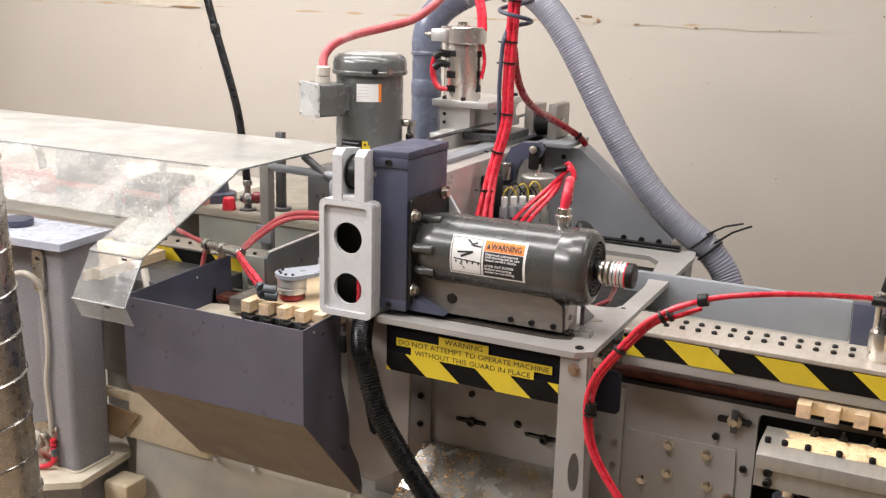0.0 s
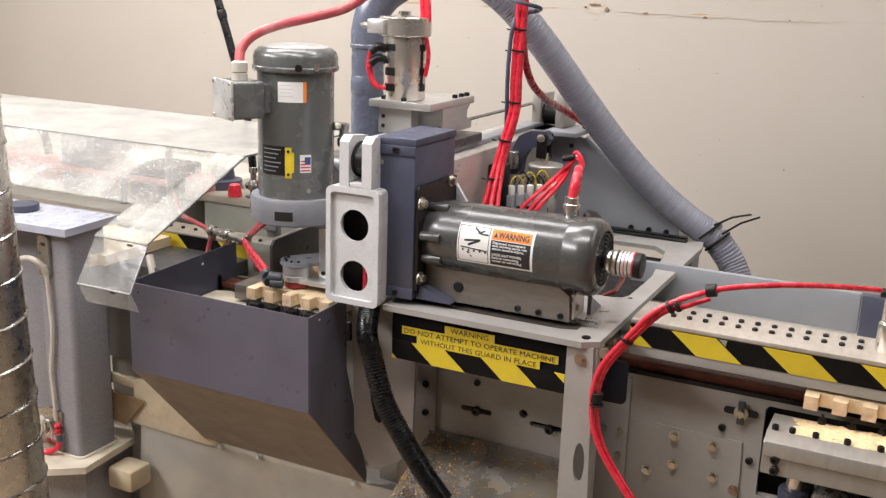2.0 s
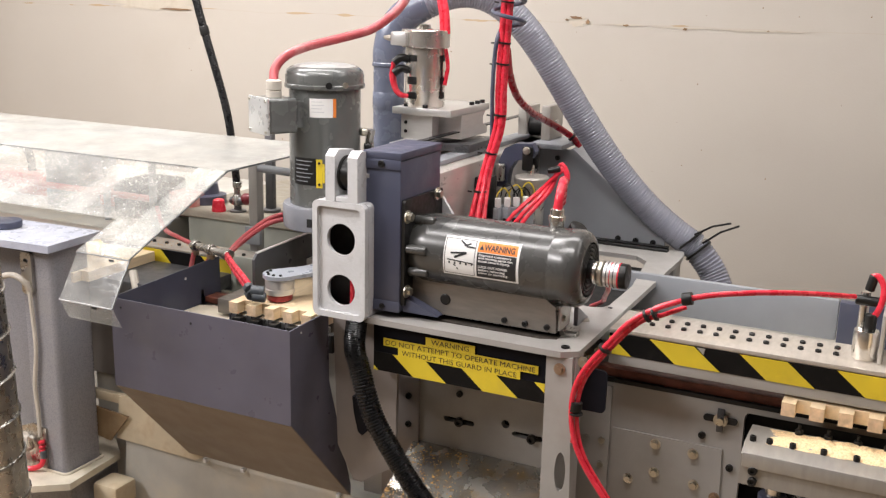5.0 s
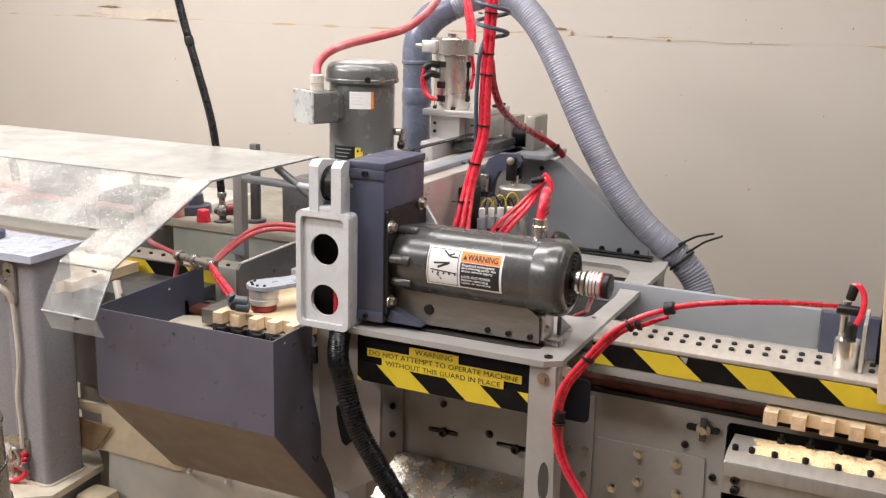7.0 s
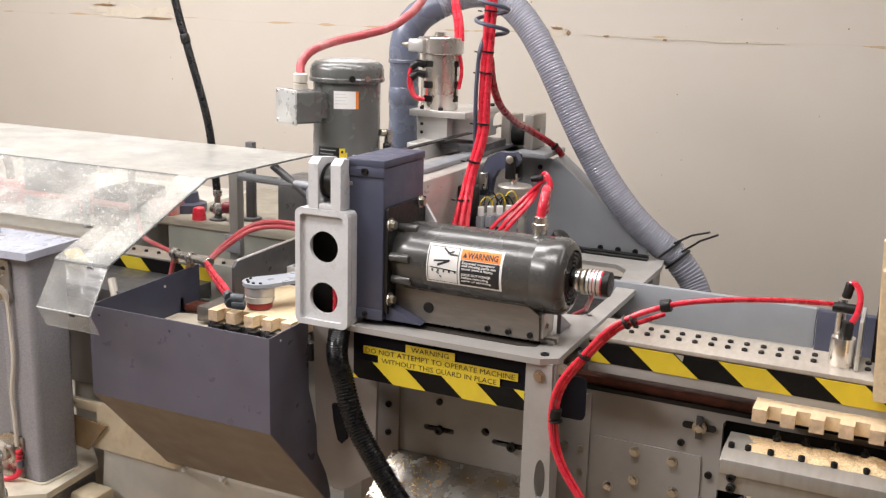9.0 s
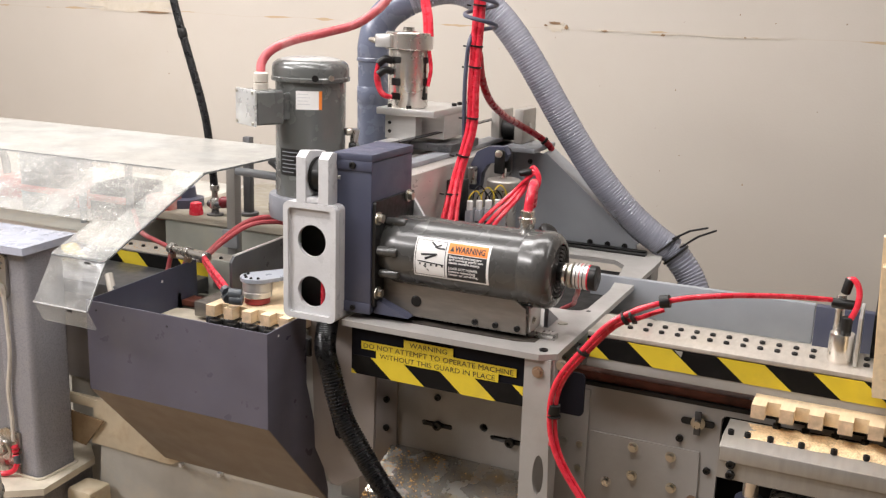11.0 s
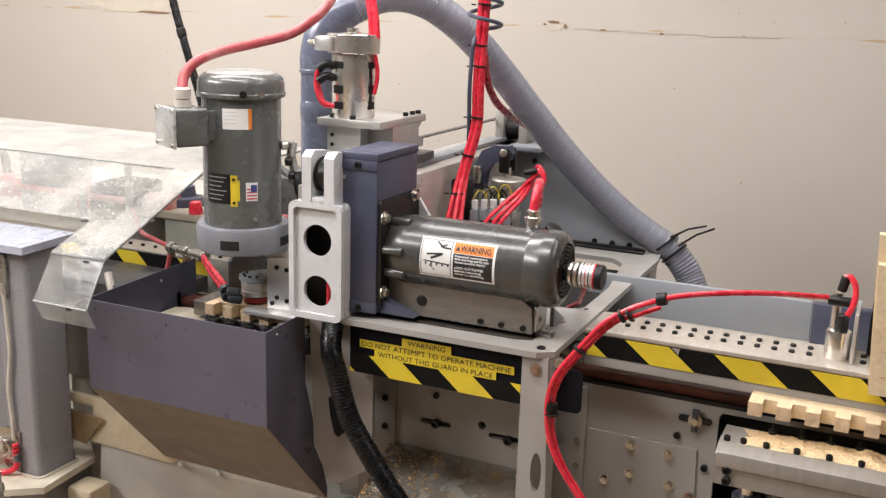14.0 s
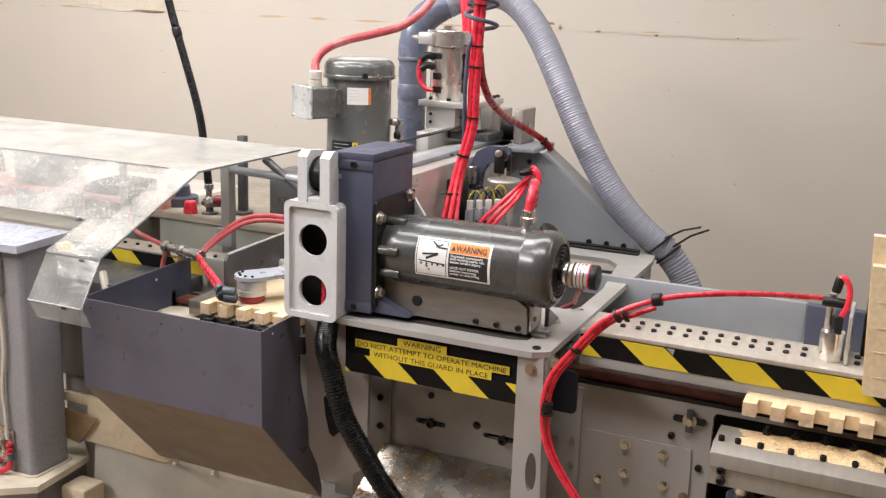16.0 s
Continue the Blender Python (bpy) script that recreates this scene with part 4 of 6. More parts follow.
def clamp_head():
    t = thing("pneumatic_clamp", (-1.50, 2.20, 0.934), "round steel clamp head with red urethane foot", "clamp")
    c = (-1.512, 2.19)
    part("foot", lathe(B(), (*c, 0.935), (0, 0, 1), [(0.030, 0), (0.034, 0.003), (0.034, 0.016), (0.0, 0.016)][:3] + [(0.030, 0.018)], 28), mat("red_urethane", (0.30, 0.03, 0.03), 0.45), t, "dark red urethane foot")
    part("body", lathe(B(), (*c, 0.9535), (0, 0, 1), [(0.037, 0), (0.039, 0.002), (0.039, 0.015), (0.037, 0.016), (0.037, 0.020), (0.039, 0.021), (0.039, 0.040), (0.036, 0.044)], 32), ALU, t)
    top = [(c[0] + 0.045 * math.cos(a), c[1] + 0.045 * math.sin(a)) for a in [math.pi * 0.75 + math.pi * 1.1 * i / 14 for i in range(15)]]
    part("arm", prism(B(), top + [(-1.425, 2.26), (-1.36, 2.46), (-1.43, 2.48), (-1.50, 2.28)], "z", 0.998, 1.008, 0.001), ARMBLUE, t, "pale blue-grey clamp arm plate")
    for k in range(5):
        a = 3.0 + 0.6 * k
        part("cap_screw", sockbolt(B(), (c[0] + 0.032 * math.cos(a), c[1] + 0.032 * math.sin(a), 1.008), (0, 0, 1), 0.004, 0.004), BOLT, t)
    part("bracket", prism(B(), [(2.178, 0.937), (2.75, 0.937), (2.75, 1.062), (2.192, 1.05), (2.178, 1.036)], "x", -1.592, -1.584), SHADOWSTEEL, t, "dark upright angle bracket")
    part("bracket_edge", prism(B(), [(2.192, 1.0505), (2.75, 1.0625), (2.75, 1.0655), (2.192, 1.0535)], "x", -1.5925, -1.5835), ALU, t, "bright bracket edge")
    part("post", box(B(), -1.40, -1.34, 2.36, 2.44, 0.9, 1.02, 0.003), ALU, t, "aluminium post")
    for k, dz in enumerate((0, 0.016)):
        part("elbow", cyl(B(), (-1.550 - 0.004 * k, 2.118, 0.957 + dz), (0.9, 0.45, -0.1), 0.0135, 0.036, 14, bevel=0.004), ELBOW, t, "black elbow fitting")
        part("elbow_nut", cyl(B(), (-1.552 - 0.004 * k, 2.118, 0.958 + dz), (-0.8, 0.5, 0.2), 0.0145, 0.016, 8), ELBOW, t, "grey fitting nut")
    for k in range(2):
        p = smooth_path([(-1.553, 2.121, 0.959 + 0.019 * k), (-1.605, 2.160, 0.970 + 0.018 * k), (-1.685, 2.222, 0.984 + 0.014 * k), (-1.768, 2.295, 0.996 + 0.008 * k)])
        part("red_tube", tube(B(), p, 0.0075, 10), RED, t, "red air tube")
    tee = [Vector(q) for q in ((-1.766, 2.3, 1.0), (-1.85, 2.33, 0.997), (-1.931, 2.36, 0.993))]
    part("tee_fitting", tube(B(), tee, 0.0115, 12), GALV, t, "grey metal tee fitting")
    for q in tee:
        part("collar", cyl(B(), q + Vector((0.01, -0.004, 0)), (-0.93, 0.34, 0), 0.017, 0.022, 12, bevel=0.003), GALV, t, "grey metal tee fitting")
    for q in tee[1:]:
        part("branch", cyl(B(), q, (-0.1, 0, -1), 0.012, 0.028, 12, bevel=0.002), BRASS, t, "brass branch fitting")
    for q in ([tee[2], (-2.03, 2.40, 0.998), (-2.11, 2.43, 1.01), (-2.18, 2.48, 1.06)], [(-1.853, 2.33, 0.975), (-1.872, 2.33, 0.945), (-1.89, 2.335, 0.88)], [(-1.934, 2.355, 0.972), (-1.942, 2.35, 0.93), (-1.955, 2.35, 0.87)],
              [tee[0], (-1.745, 2.35, 1.035), (-1.69, 2.40, 1.083), (-1.64, 2.46, 1.09), (-1.56, 2.54, 1.07)], [tee[0] + Vector((0, 0.005, 0.008)), (-1.748, 2.36, 1.046), (-1.692, 2.41, 1.096), (-1.64, 2.47, 1.102), (-1.55, 2.55, 1.08)]):
        part("red_tube", tube(B(), smooth_path(q), 0.0072, 10), PINKC, t, "dusty faded red tube")


clamp_head()


# ---- clear guard on its tube stand ----
def clear_guard():
    t = thing("clear_guard", (-2.4, 2.3, 0.9), "bent clear polycarbonate guard dusted white", "guard")
    xl, xr, th = -3.6, -1.722, 0.004
    part("top_sheet", prism(B(), [(2.25, 1.251), (2.80, 1.251), (2.80, 1.255), (2.25, 1.255)], "x", xl, xr), DUSTY_CLEAR, t)
    # front slope: y, z of its lower edges
    bm = B()
    def sl(x, f):
        return (x, 2.25 - 0.393 * f, 1.251 - 0.161 * f)
    pts = [sl(xl, 0), sl(xr, 0), sl(xr, 1), sl(-1.891, 1), sl(-1.884, 0.65), sl(xl, 0.65)]
    n = Vector((0, -0.161, 0.393)).normalized() * th
    lo = [bm.verts.new(Vector(p)) for p in pts]
    hi = [bm.verts.new(Vector(p) + n) for p in pts]
    bm.faces.new(lo)
    bm.faces.new(hi[::-1])
    for i in range(6):
        bm.faces.new((lo[i], hi[i], hi[(i + 1) % 6], lo[(i + 1) % 6]))
    part("front_sheet", bm, CLEAR, t)
    # the overlapping end strip, and the flap bent down and then back
    strip = [sl(-1.815, 0), sl(xr, 0), sl(xr, 1), sl(-1.815, 1)]
    bm = B()
    lo = [bm.verts.new(Vector(p) + n * 1.15) for p in strip]
    hi = [bm.verts.new(Vector(p) + n * 1.6) for p in strip]
    bm.faces.new(lo)
    bm.faces.new(hi[::-1])
    for i in range(4):
        bm.faces.new((lo[i], hi[i], hi[(i + 1) % 4], lo[(i + 1) % 4]))
    part("end_strip", bm, STRIP, t, "white dusted overlapping strip")
    part("flap", prism(B(), [(1.857, 1.0895), (1.861, 1.0895), (1.793, 0.984), (1.789, 0.984)], "x", -1.891, xr), FLAP, t)
    part("flap_lip", prism(B(), [(1.789, 0.9835), (1.793, 0.9835), (1.820, 0.929), (1.816, 0.929)], "x", -1.891, xr), FLAP, t)
    part("bend_line", box(B(), -1.891, xr, 1.7870, 1.7885, 0.982, 0.9845, 0), PALE, t, "pale scuffed bend line")
    part("bend_line", box(B(), -1.891, xr, 1.8545, 1.8565, 1.088, 1.0905, 0), GUSSET, t, "grey bend line")
    for x, y, z in ((-1.775, 1.852, 1.082), (-1.775, 1.786, 0.978)):
        part("slot_mark", box(B(), x - 0.008, x + 0.008, y, y + 0.002, z - 0.003, z + 0.003, 0.0005), BOLT, t, "small dark slot")
    edge = mat("sheet_edge", (0.20, 0.21, 0.21), 0.3)
    part("fold_edge", box(B(), xl, xr, 2.2465, 2.2495, 1.2505, 1.2555, 0), edge, t, "dark fold line")
    bm = prism(B(), [(2.25, 1.2505), (2.80, 1.2505), (2.80, 1.2555), (2.25, 1.2555)], "x", xr, xr + 0.002)
    prism(bm, [(2.2495, 1.2500), (1.857, 1.089), (1.8555, 1.0925), (2.2480, 1.2535)], "x", xr, xr + 0.002)
    prism(bm, [(1.8565, 1.0895), (1.861, 1.0895), (1.793, 0.984), (1.789, 0.984)], "x", xr, xr + 0.002)
    part("cut_edge", bm, edge, t, "dark cut edge")


clear_guard()


def guard_stand():
    t = thing("guard_stand", (-1.9, 2.6, 0.9), "grey steel tube stand holding the clear guard", "stand")
    part("post", box(B(), -1.905, -1.872, 2.59, 2.625, 0.93, 1.245, 0.003), GREY, t)
    part("foot_plate", box(B(), -1.912, -1.855, 2.575, 2.589, 0.955, 1.012, 0.003), GUSSET, t)
    part("dark_post", box(B(), -2.092, -2.062, 2.94, 2.965, 0.9725, 1.25, 0.003), SHADOWSTEEL, t, "dark steel post")
    part("post_flange", cyl(B(), (-2.077, 2.952, 0.9725), (0, 0, 1), 0.035, 0.012, 20, bevel=0.003), SHADOWSTEEL, t)
    for a, b, m in (((-1.87, 2.6, 1.198), (-1.50, 2.6, 1.19), GUSSET), ((-1.745, 2.6, 1.243), (-1.60, 2.6, 1.15), SHADOWSTEEL), ((-2.3, 2.6, 0.93), (-2.3, 2.6, 1.245), GUSSET), ((-2.6, 2.7, 0.9), (-2.6, 2.7, 1.24), GUSSET),
                    ((-2.3, 2.6, 1.23), (-1.89, 2.6, 1.23), GUSSET)):
        a, b = Vector(a), Vector(b)
        part("tube", tube(B(), [a, (a + b) / 2, b], 0.0125, 12), m, t)
    part("dark_box", box(B(), -1.965, -1.62, 2.95, 3.1, 0.9725, 1.135, 0.004), SHADOWSTEEL, t, "dark control box")


guard_stand()


def infeed_machine():
    t = thing("infeed_housing", (-2.2, 3.0, 0.0), "dusty grey steel infeed housing with red knob", "machine housing")
    part("body", box(B(), -2.292, -1.45, 2.76, 3.5, 0.02, 0.965, 0.006), HOUSING, t, "worn green-grey housing")
    part("top_plate", box(B(), -2.40, -1.45, 2.757, 3.5, 0.9655, 0.972, 0.002), HOUSETOP, t, "dusty tan top plate")
    part("red_knob", lathe(B(), (-2.235, 2.86, 0.9725), (0, 0, 1), [(0.024, 0), (0.025, 0.006), (0.020, 0.040), (0.017, 0.043)], 20), RED, t, "red plastic knob")
    part("bearing_cap", lathe(B(), (-2.37, 2.965, 0.9725), (0, 0, 1), [(0.07, 0), (0.07, 0.03), (0.045, 0.035), (0.04, 0.07), (0.01, 0.072)], 28), BOXBLUE, t, "dark bearing cap")
    part("side_table", box(B(), -3.6, -2.41, 2.60, 3.6, 0.02, 0.93, 0.006), DUSTYBOX, t)
    part("cross_bar", box(B(), -3.4, -1.9, 2.55, 2.572, 0.88, 0.925, 0.003), GUSSET, t)
    part("web", box(B(), -3.4, -2.35, 2.85, 2.95, 0.935, 1.02, 0.01), FADED, t, "faded red rail")
    part("shaft", tube(B(), [Vector((-3.4, 2.72, 1.02)), Vector((-2.9, 2.72, 1.02)), Vector((-2.4, 2.72, 1.02))], 0.012, 12), FADED, t, "dusty red shaft")
    part("curved_pipe", tube(B(), smooth_path([(-3.05, 2.66, 1.20), (-2.97, 2.66, 1.19), (-2.92, 2.66, 1.14), (-2.91, 2.66, 1.08)]), 0.014, 10), DARK, t, "dark bent pipe")
    part("block", box(B(), -2.95, -2.78, 2.75, 2.95, 0.931, 1.15, 0.01), GUSSET, t, "grey upright block")
    part("block", box(B(), -2.62, -2.45, 2.75, 2.95, 0.931, 1.06, 0.01), DARK, t, "dark block")


infeed_machine()


def infeed_rail():
    t = thing("infeed_rail", (-2.2, 2.44, 0.86), "grey infeed rail with hazard tape", "rail")
    part("channel", box(B(), -3.2, -1.67, 2.44, 2.54, 0.87, 0.939, 0.003), GUSSET, t)
    part("top_strip", box(B(), -3.2, -1.67, 2.437, 2.54, 0.9395, 0.945, 0.001), DUSTYRAIL, t, "pale dusted metal top strip")
    part("lower_bar", box(B(), -3.2, -1.86, 2.427, 2.4365, 0.845, 0.872, 0.002), GUSSET, t)
    hazard(t, -2.5, -1.86, 2.4395, 0.880, 0.937, 0.25, 0.37, 0.055, 0.024)
    for i in range(12):
        part("socket_screw", sockbolt(B(), (-2.3 + 0.05 * i, 2.485, 0.945), (0, 0, 1), 0.006, 0.006), BOLT, t)


infeed_rail()


# ---- column with its lock, and the spiral duct ----
def column():
    t = thing("steel_column", (-2.13, 2.08, 0.0), "grey hammered-paint steel column with blue-grey cap plate", "column")
    part("tube", prism(B(), round_rect(-2.285, -2.182, 2.041, 2.186, 0.018, 8), "z", 0.327, 1.012), COLUMN, t)
    part("side_flange", box(B(), -2.312, -2.287, 2.052, 2.064, 0.327, 1.011, 0.003), COLUMN, t)
    part("cap_plate", prism(B(), [(-2.7, 1.985), (-2.162, 2.013), (-2.174, 2.23), (-2.7, 2.21)], "z", 1.0125, 1.034, 0.003), mat("dusty_blue_plate", (0.47, 0.49, 0.58), 0.3, 0, 0.1, 12, 0.3, 140, (0.66, 0.66, 0.68), 0.6, 9), t, "dusty blue-grey cap plate")
    part("boss", cyl(B(), (-2.443, 2.124, 1.034), (0, 0, 1), 0.045, 0.022, 28, bevel=0.004), BOXBLUE, t, "dark round boss")
    part("base_plate", prism(B(), [(-2.6, 1.92), (-2.215, 1.94), (-2.130, 2.003), (-2.150, 2.229), (-2.276, 2.337), (-2.6, 2.34)], "z", 0.306, 0.3265, 0.003), PALEDUST, t, "dusty base plate")
    weld = round_rect(-2.291, -2.176, 2.035, 2.192, 0.02, 6)
    part("weld_bead", tube(B(), [Vector((u, v, 0.328)) for u, v in weld + weld[:1]], 0.005, 8), PALEDUST, t, "dusty weld bead")
    part("lower_box", box(B(), -2.33, -2.16, 2.03, 2.23, 0.02, 0.305, 0.006), COLUMN, t)
    cord = smooth_path([(-2.262, 2.027, 0.915), (-2.258, 2.030, 0.80), (-2.257, 2.031, 0.705), (-2.272, 2.031, 0.598), (-2.268, 2.031, 0.52), (-2.266, 2.030, 0.435)])
    part("cord", tube(B(), cord, 0.0062, 8), CREAM, t, "pale hanging cord")
    part("latch", holed(B(), round_rect(-2.292, -2.250, 0.875, 0.999, 0.012), [ring_pts(-2.270, 0.975, 0.010, 14, 0.006), ring_pts(-2.268, 0.900, 0.009, 14, 0.016)], "y", 2.030, 2.0405), GALV, t, "grey latch plate")
    loop = smooth_path([(-2.36, 2.0, 0.90), (-2.335, 2.0, 0.925), (-2.30, 2.005, 0.935), (-2.274, 2.012, 0.925), (-2.262, 2.022, 0.905), (-2.262, 2.03, 0.885)])
    part("handle", tube(B(), loop, 0.0085, 10), CREAM, t, "bent pale handle")
    part("lug_plate", prism(B(), [(-2.37, 0.3275), (-2.25, 0.3275), (-2.246, 0.462), (-2.296, 0.47), (-2.345, 0.452), (-2.37, 0.42)], "y", 2.0335, 2.0405, 0.001), GALV, t, "bright lug plate")
    part("lug_nut", lathe(B(), (-2.332, 2.0335, 0.405), (0, -1, 0), [(0.030, 0), (0.032, 0.006), (0.028, 0.016), (0.018, 0.02), (0.016, 0.034), (0.006, 0.036)], 20), CREAM, t, "dusty round nut")
    part("shackle", tube(B(), smooth_path([(-2.300, 2.02, 0.40), (-2.292, 2.012, 0.432), (-2.275, 2.012, 0.435), (-2.268, 2.016, 0.41), (-2.276, 2.02, 0.385)]), 0.006, 8), GALV, t, "wire shackle")
    for z in (0.426, 0.412, 0.398):
        part("red_collar", cyl(B(), (-2.256, 2.024, z), (0.1, 0, -1), 0.0095, 0.009, 12, bevel=0.002), RED, t, "red cord collar")
    part("dark_ferrule", cyl(B(), (-2.253, 2.024, 0.396), (0.1, 0, -1), 0.010, 0.026, 12, bevel=0.002), ELBOW, t)
    part("red_strap", tube(B(), smooth_path([(-2.250, 2.022, 0.372), (-2.256, 2.016, 0.352), (-2.282, 2.008, 0.338), (-2.32, 2.0, 0.336), (-2.37, 1.995, 0.335)]), 0.008, 10), RED, t, "bright red strap loop")
    part("wood_block", box(B(), -2.145, -2.05, 2.10, 2.19, 0.215, 0.285, 0.012), TAN, t, "dusty block")
    part("hose_loop", tube(B(), smooth_path([(-2.05, 2.22, 0.93), (-2.02, 2.2, 0.88), (-2.0, 2.2, 0.80), (-2.03, 2.2, 0.72), (-2.0, 2.2, 0.66)]), 0.012, 8), CREAM, t, "pale hose")
    for z in (0.84, 0.79, 0.74):
        part("pale_knob", lathe(B(), (-1.955, 2.24, z), (0.3, -1, 0.1), [(0.006, 0), (0.016, 0.004), (0.018, 0.014), (0.012, 0.024), (0.004, 0.026)], 14), CREAM, t, "pale round fitting")
    part("dark_side", box(B(), -2.6, -2.33, 2.10, 2.20, 0.3275, 1.0, 0.01), COLUMN, t, "dark side plate")


column()


def spiral_duct():
    t = thing("spiral_duct", (-2.0, 1.7, 0.0), "galvanised spiral duct, dull and dented", "duct")
    a, b = Vector((-2.075, 1.72, 0.0)), Vector((-2.19, 1.72, 1.75))
    n = 150
    pts = [a.lerp(b, i / n) for i in range(n + 1)]
    part("pipe", tube(B(), pts, 0.09, 32), GALV, t)
    # the raised spiral seam
    ax = (b - a).normalized()
    u = ax.orthogonal().normalized()
    v = ax.cross(u)
    seam = []
    turns = 16
    for i in range(turns * 24):
        f = i / (turns * 24)
        k = 2 * math.pi * turns * f
        seam.append(a.lerp(b, f) + 0.0905 * (math.cos(k) * u + math.sin(k) * v))
    part("seam", tube(B(), seam, 0.0045, 6), GALV, t, "raised spiral seam")


spiral_duct()


def wood_stack():
    t = thing("upright_board", (0.09, 2.2, 0.9), "upright planed pine board beside the press", "board")
    part("board", prism(B(), [(0.006, 0.99), (0.16, 0.99), (0.16, 1.256), (-0.006, 1.256)], "y", 2.12, 2.148, 0.003), WOOD, t)
    part("rear_board", prism(B(), [(0.004, 0.99), (0.16, 0.99), (0.16, 1.31), (-0.012, 1.31)], "y", 2.1485, 2.174, 0.003), WOOD, t)
    for z in (1.185, 1.132, 1.082, 1.03):
        part("saw_kerf", box(B(), 0.017 - 0.05 * (z - 1.1), 0.13, 2.1185, 2.1205, z - 0.0012, z + 0.0012, 0), ENDWOOD, t, "thin dark saw kerf")
    # added block whose black stands for shadow
    part("shadow_block", box(B(), -0.01, 0.2, 2.3, 2.5, 1.013, 1.11, 0.002), BOLT, t, "near-black block for the shadow behind the board")


wood_stack()


def wood_chips():
    """Chips and dust that lie on the tray and the ledges."""
    rng = random.Random(11)
    vs, fs = [], []
    for i in range(700):
        spot = rng.random()
        if spot < 0.6:
            x, y = rng.uniform(-1.08, -0.71), 1.94 + 0.29 * rng.random() ** 3
            z = 0.4495 + (y - 1.93) * (0.146 / 0.317)
            if rng.random() < 0.6:
                x = -1.08 + 0.37 * rng.random() ** 2.2
        elif spot < 0.8:
            x, y, z = rng.uniform(-0.6, 0.5), rng.uniform(2.46, 2.69), 0.8865
        else:
            x, y, z = rng.uniform(-2.3, -1.9), rng.uniform(2.45, 2.53), 0.946
        k = rng.uniform(0.001, 0.0032)
        a = rng.uniform(0, 6.28)
        n = len(vs)
        c, s = math.cos(a) * k, math.sin(a) * k
        vs += [(x + c, y + s, z), (x - s * 0.5, y + c * 0.5, z), (x - c, y - s, z), (x + 0.3 * s, y - 0.3 * c, z + k * 0.9)]
        fs += [(n, n + 1, n + 3), (n + 1, n + 2, n + 3), (n + 2, n, n + 3)]
    for i in range(420):
        x, y = -1.125 + 0.17 * rng.random() ** 1.7, 1.96 + 0.27 * rng.random()
        z = 0.4515 + (y - 1.93) * (0.146 / 0.317)
        k, a = rng.uniform(0.0015, 0.0052), rng.uniform(0, 6.28)
        n, c, s = len(vs), math.cos(a) * k, math.sin(a) * k
        vs += [(x + c, y + s, z), (x - s * 0.5, y + c * 0.5, z), (x - c, y - s, z), (x + 0.3 * s, y - 0.3 * c, z + k * 0.9)]
        fs += [(n, n + 1, n + 3), (n + 1, n + 2, n + 3), (n + 2, n, n + 3)]
    me = bpy.data.meshes.new("wood_chips")
    me.from_pydata(vs, [], fs)
    me.materials.append(mat("orange_wood_chip", (0.72, 0.42, 0.14), 0.8, 0, 0.3, 60, 0.2, 200, (0.45, 0.22, 0.06), 0.5, 40))
    ob = new("wood_chips", me)
    tagged(ob, "loose pale wood chips and dust on tray and ledges", "wood chips", kind="stuff")


wood_chips()


# ---- the sliding saddle with the horizontal motor ----
MY, MZ, MR = 2.154, 1.147, 0.0855


def on_motor(x, deg, r=MR):
    return (x, MY - r * math.cos(radians(deg)), MZ + r * math.sin(radians(deg)))


def curved_sheet(bm, x0, x1, d0, d1, r, n=14):
    rows = [[bm.verts.new(on_motor(x, d0 + (d1 - d0) * i / n, r)) for i in range(n + 1)] for x in (x0, x1)]
    for i in range(n):
        bm.faces.new((rows[0][i], rows[1][i], rows[1][i + 1], rows[0][i + 1]))
    return bm


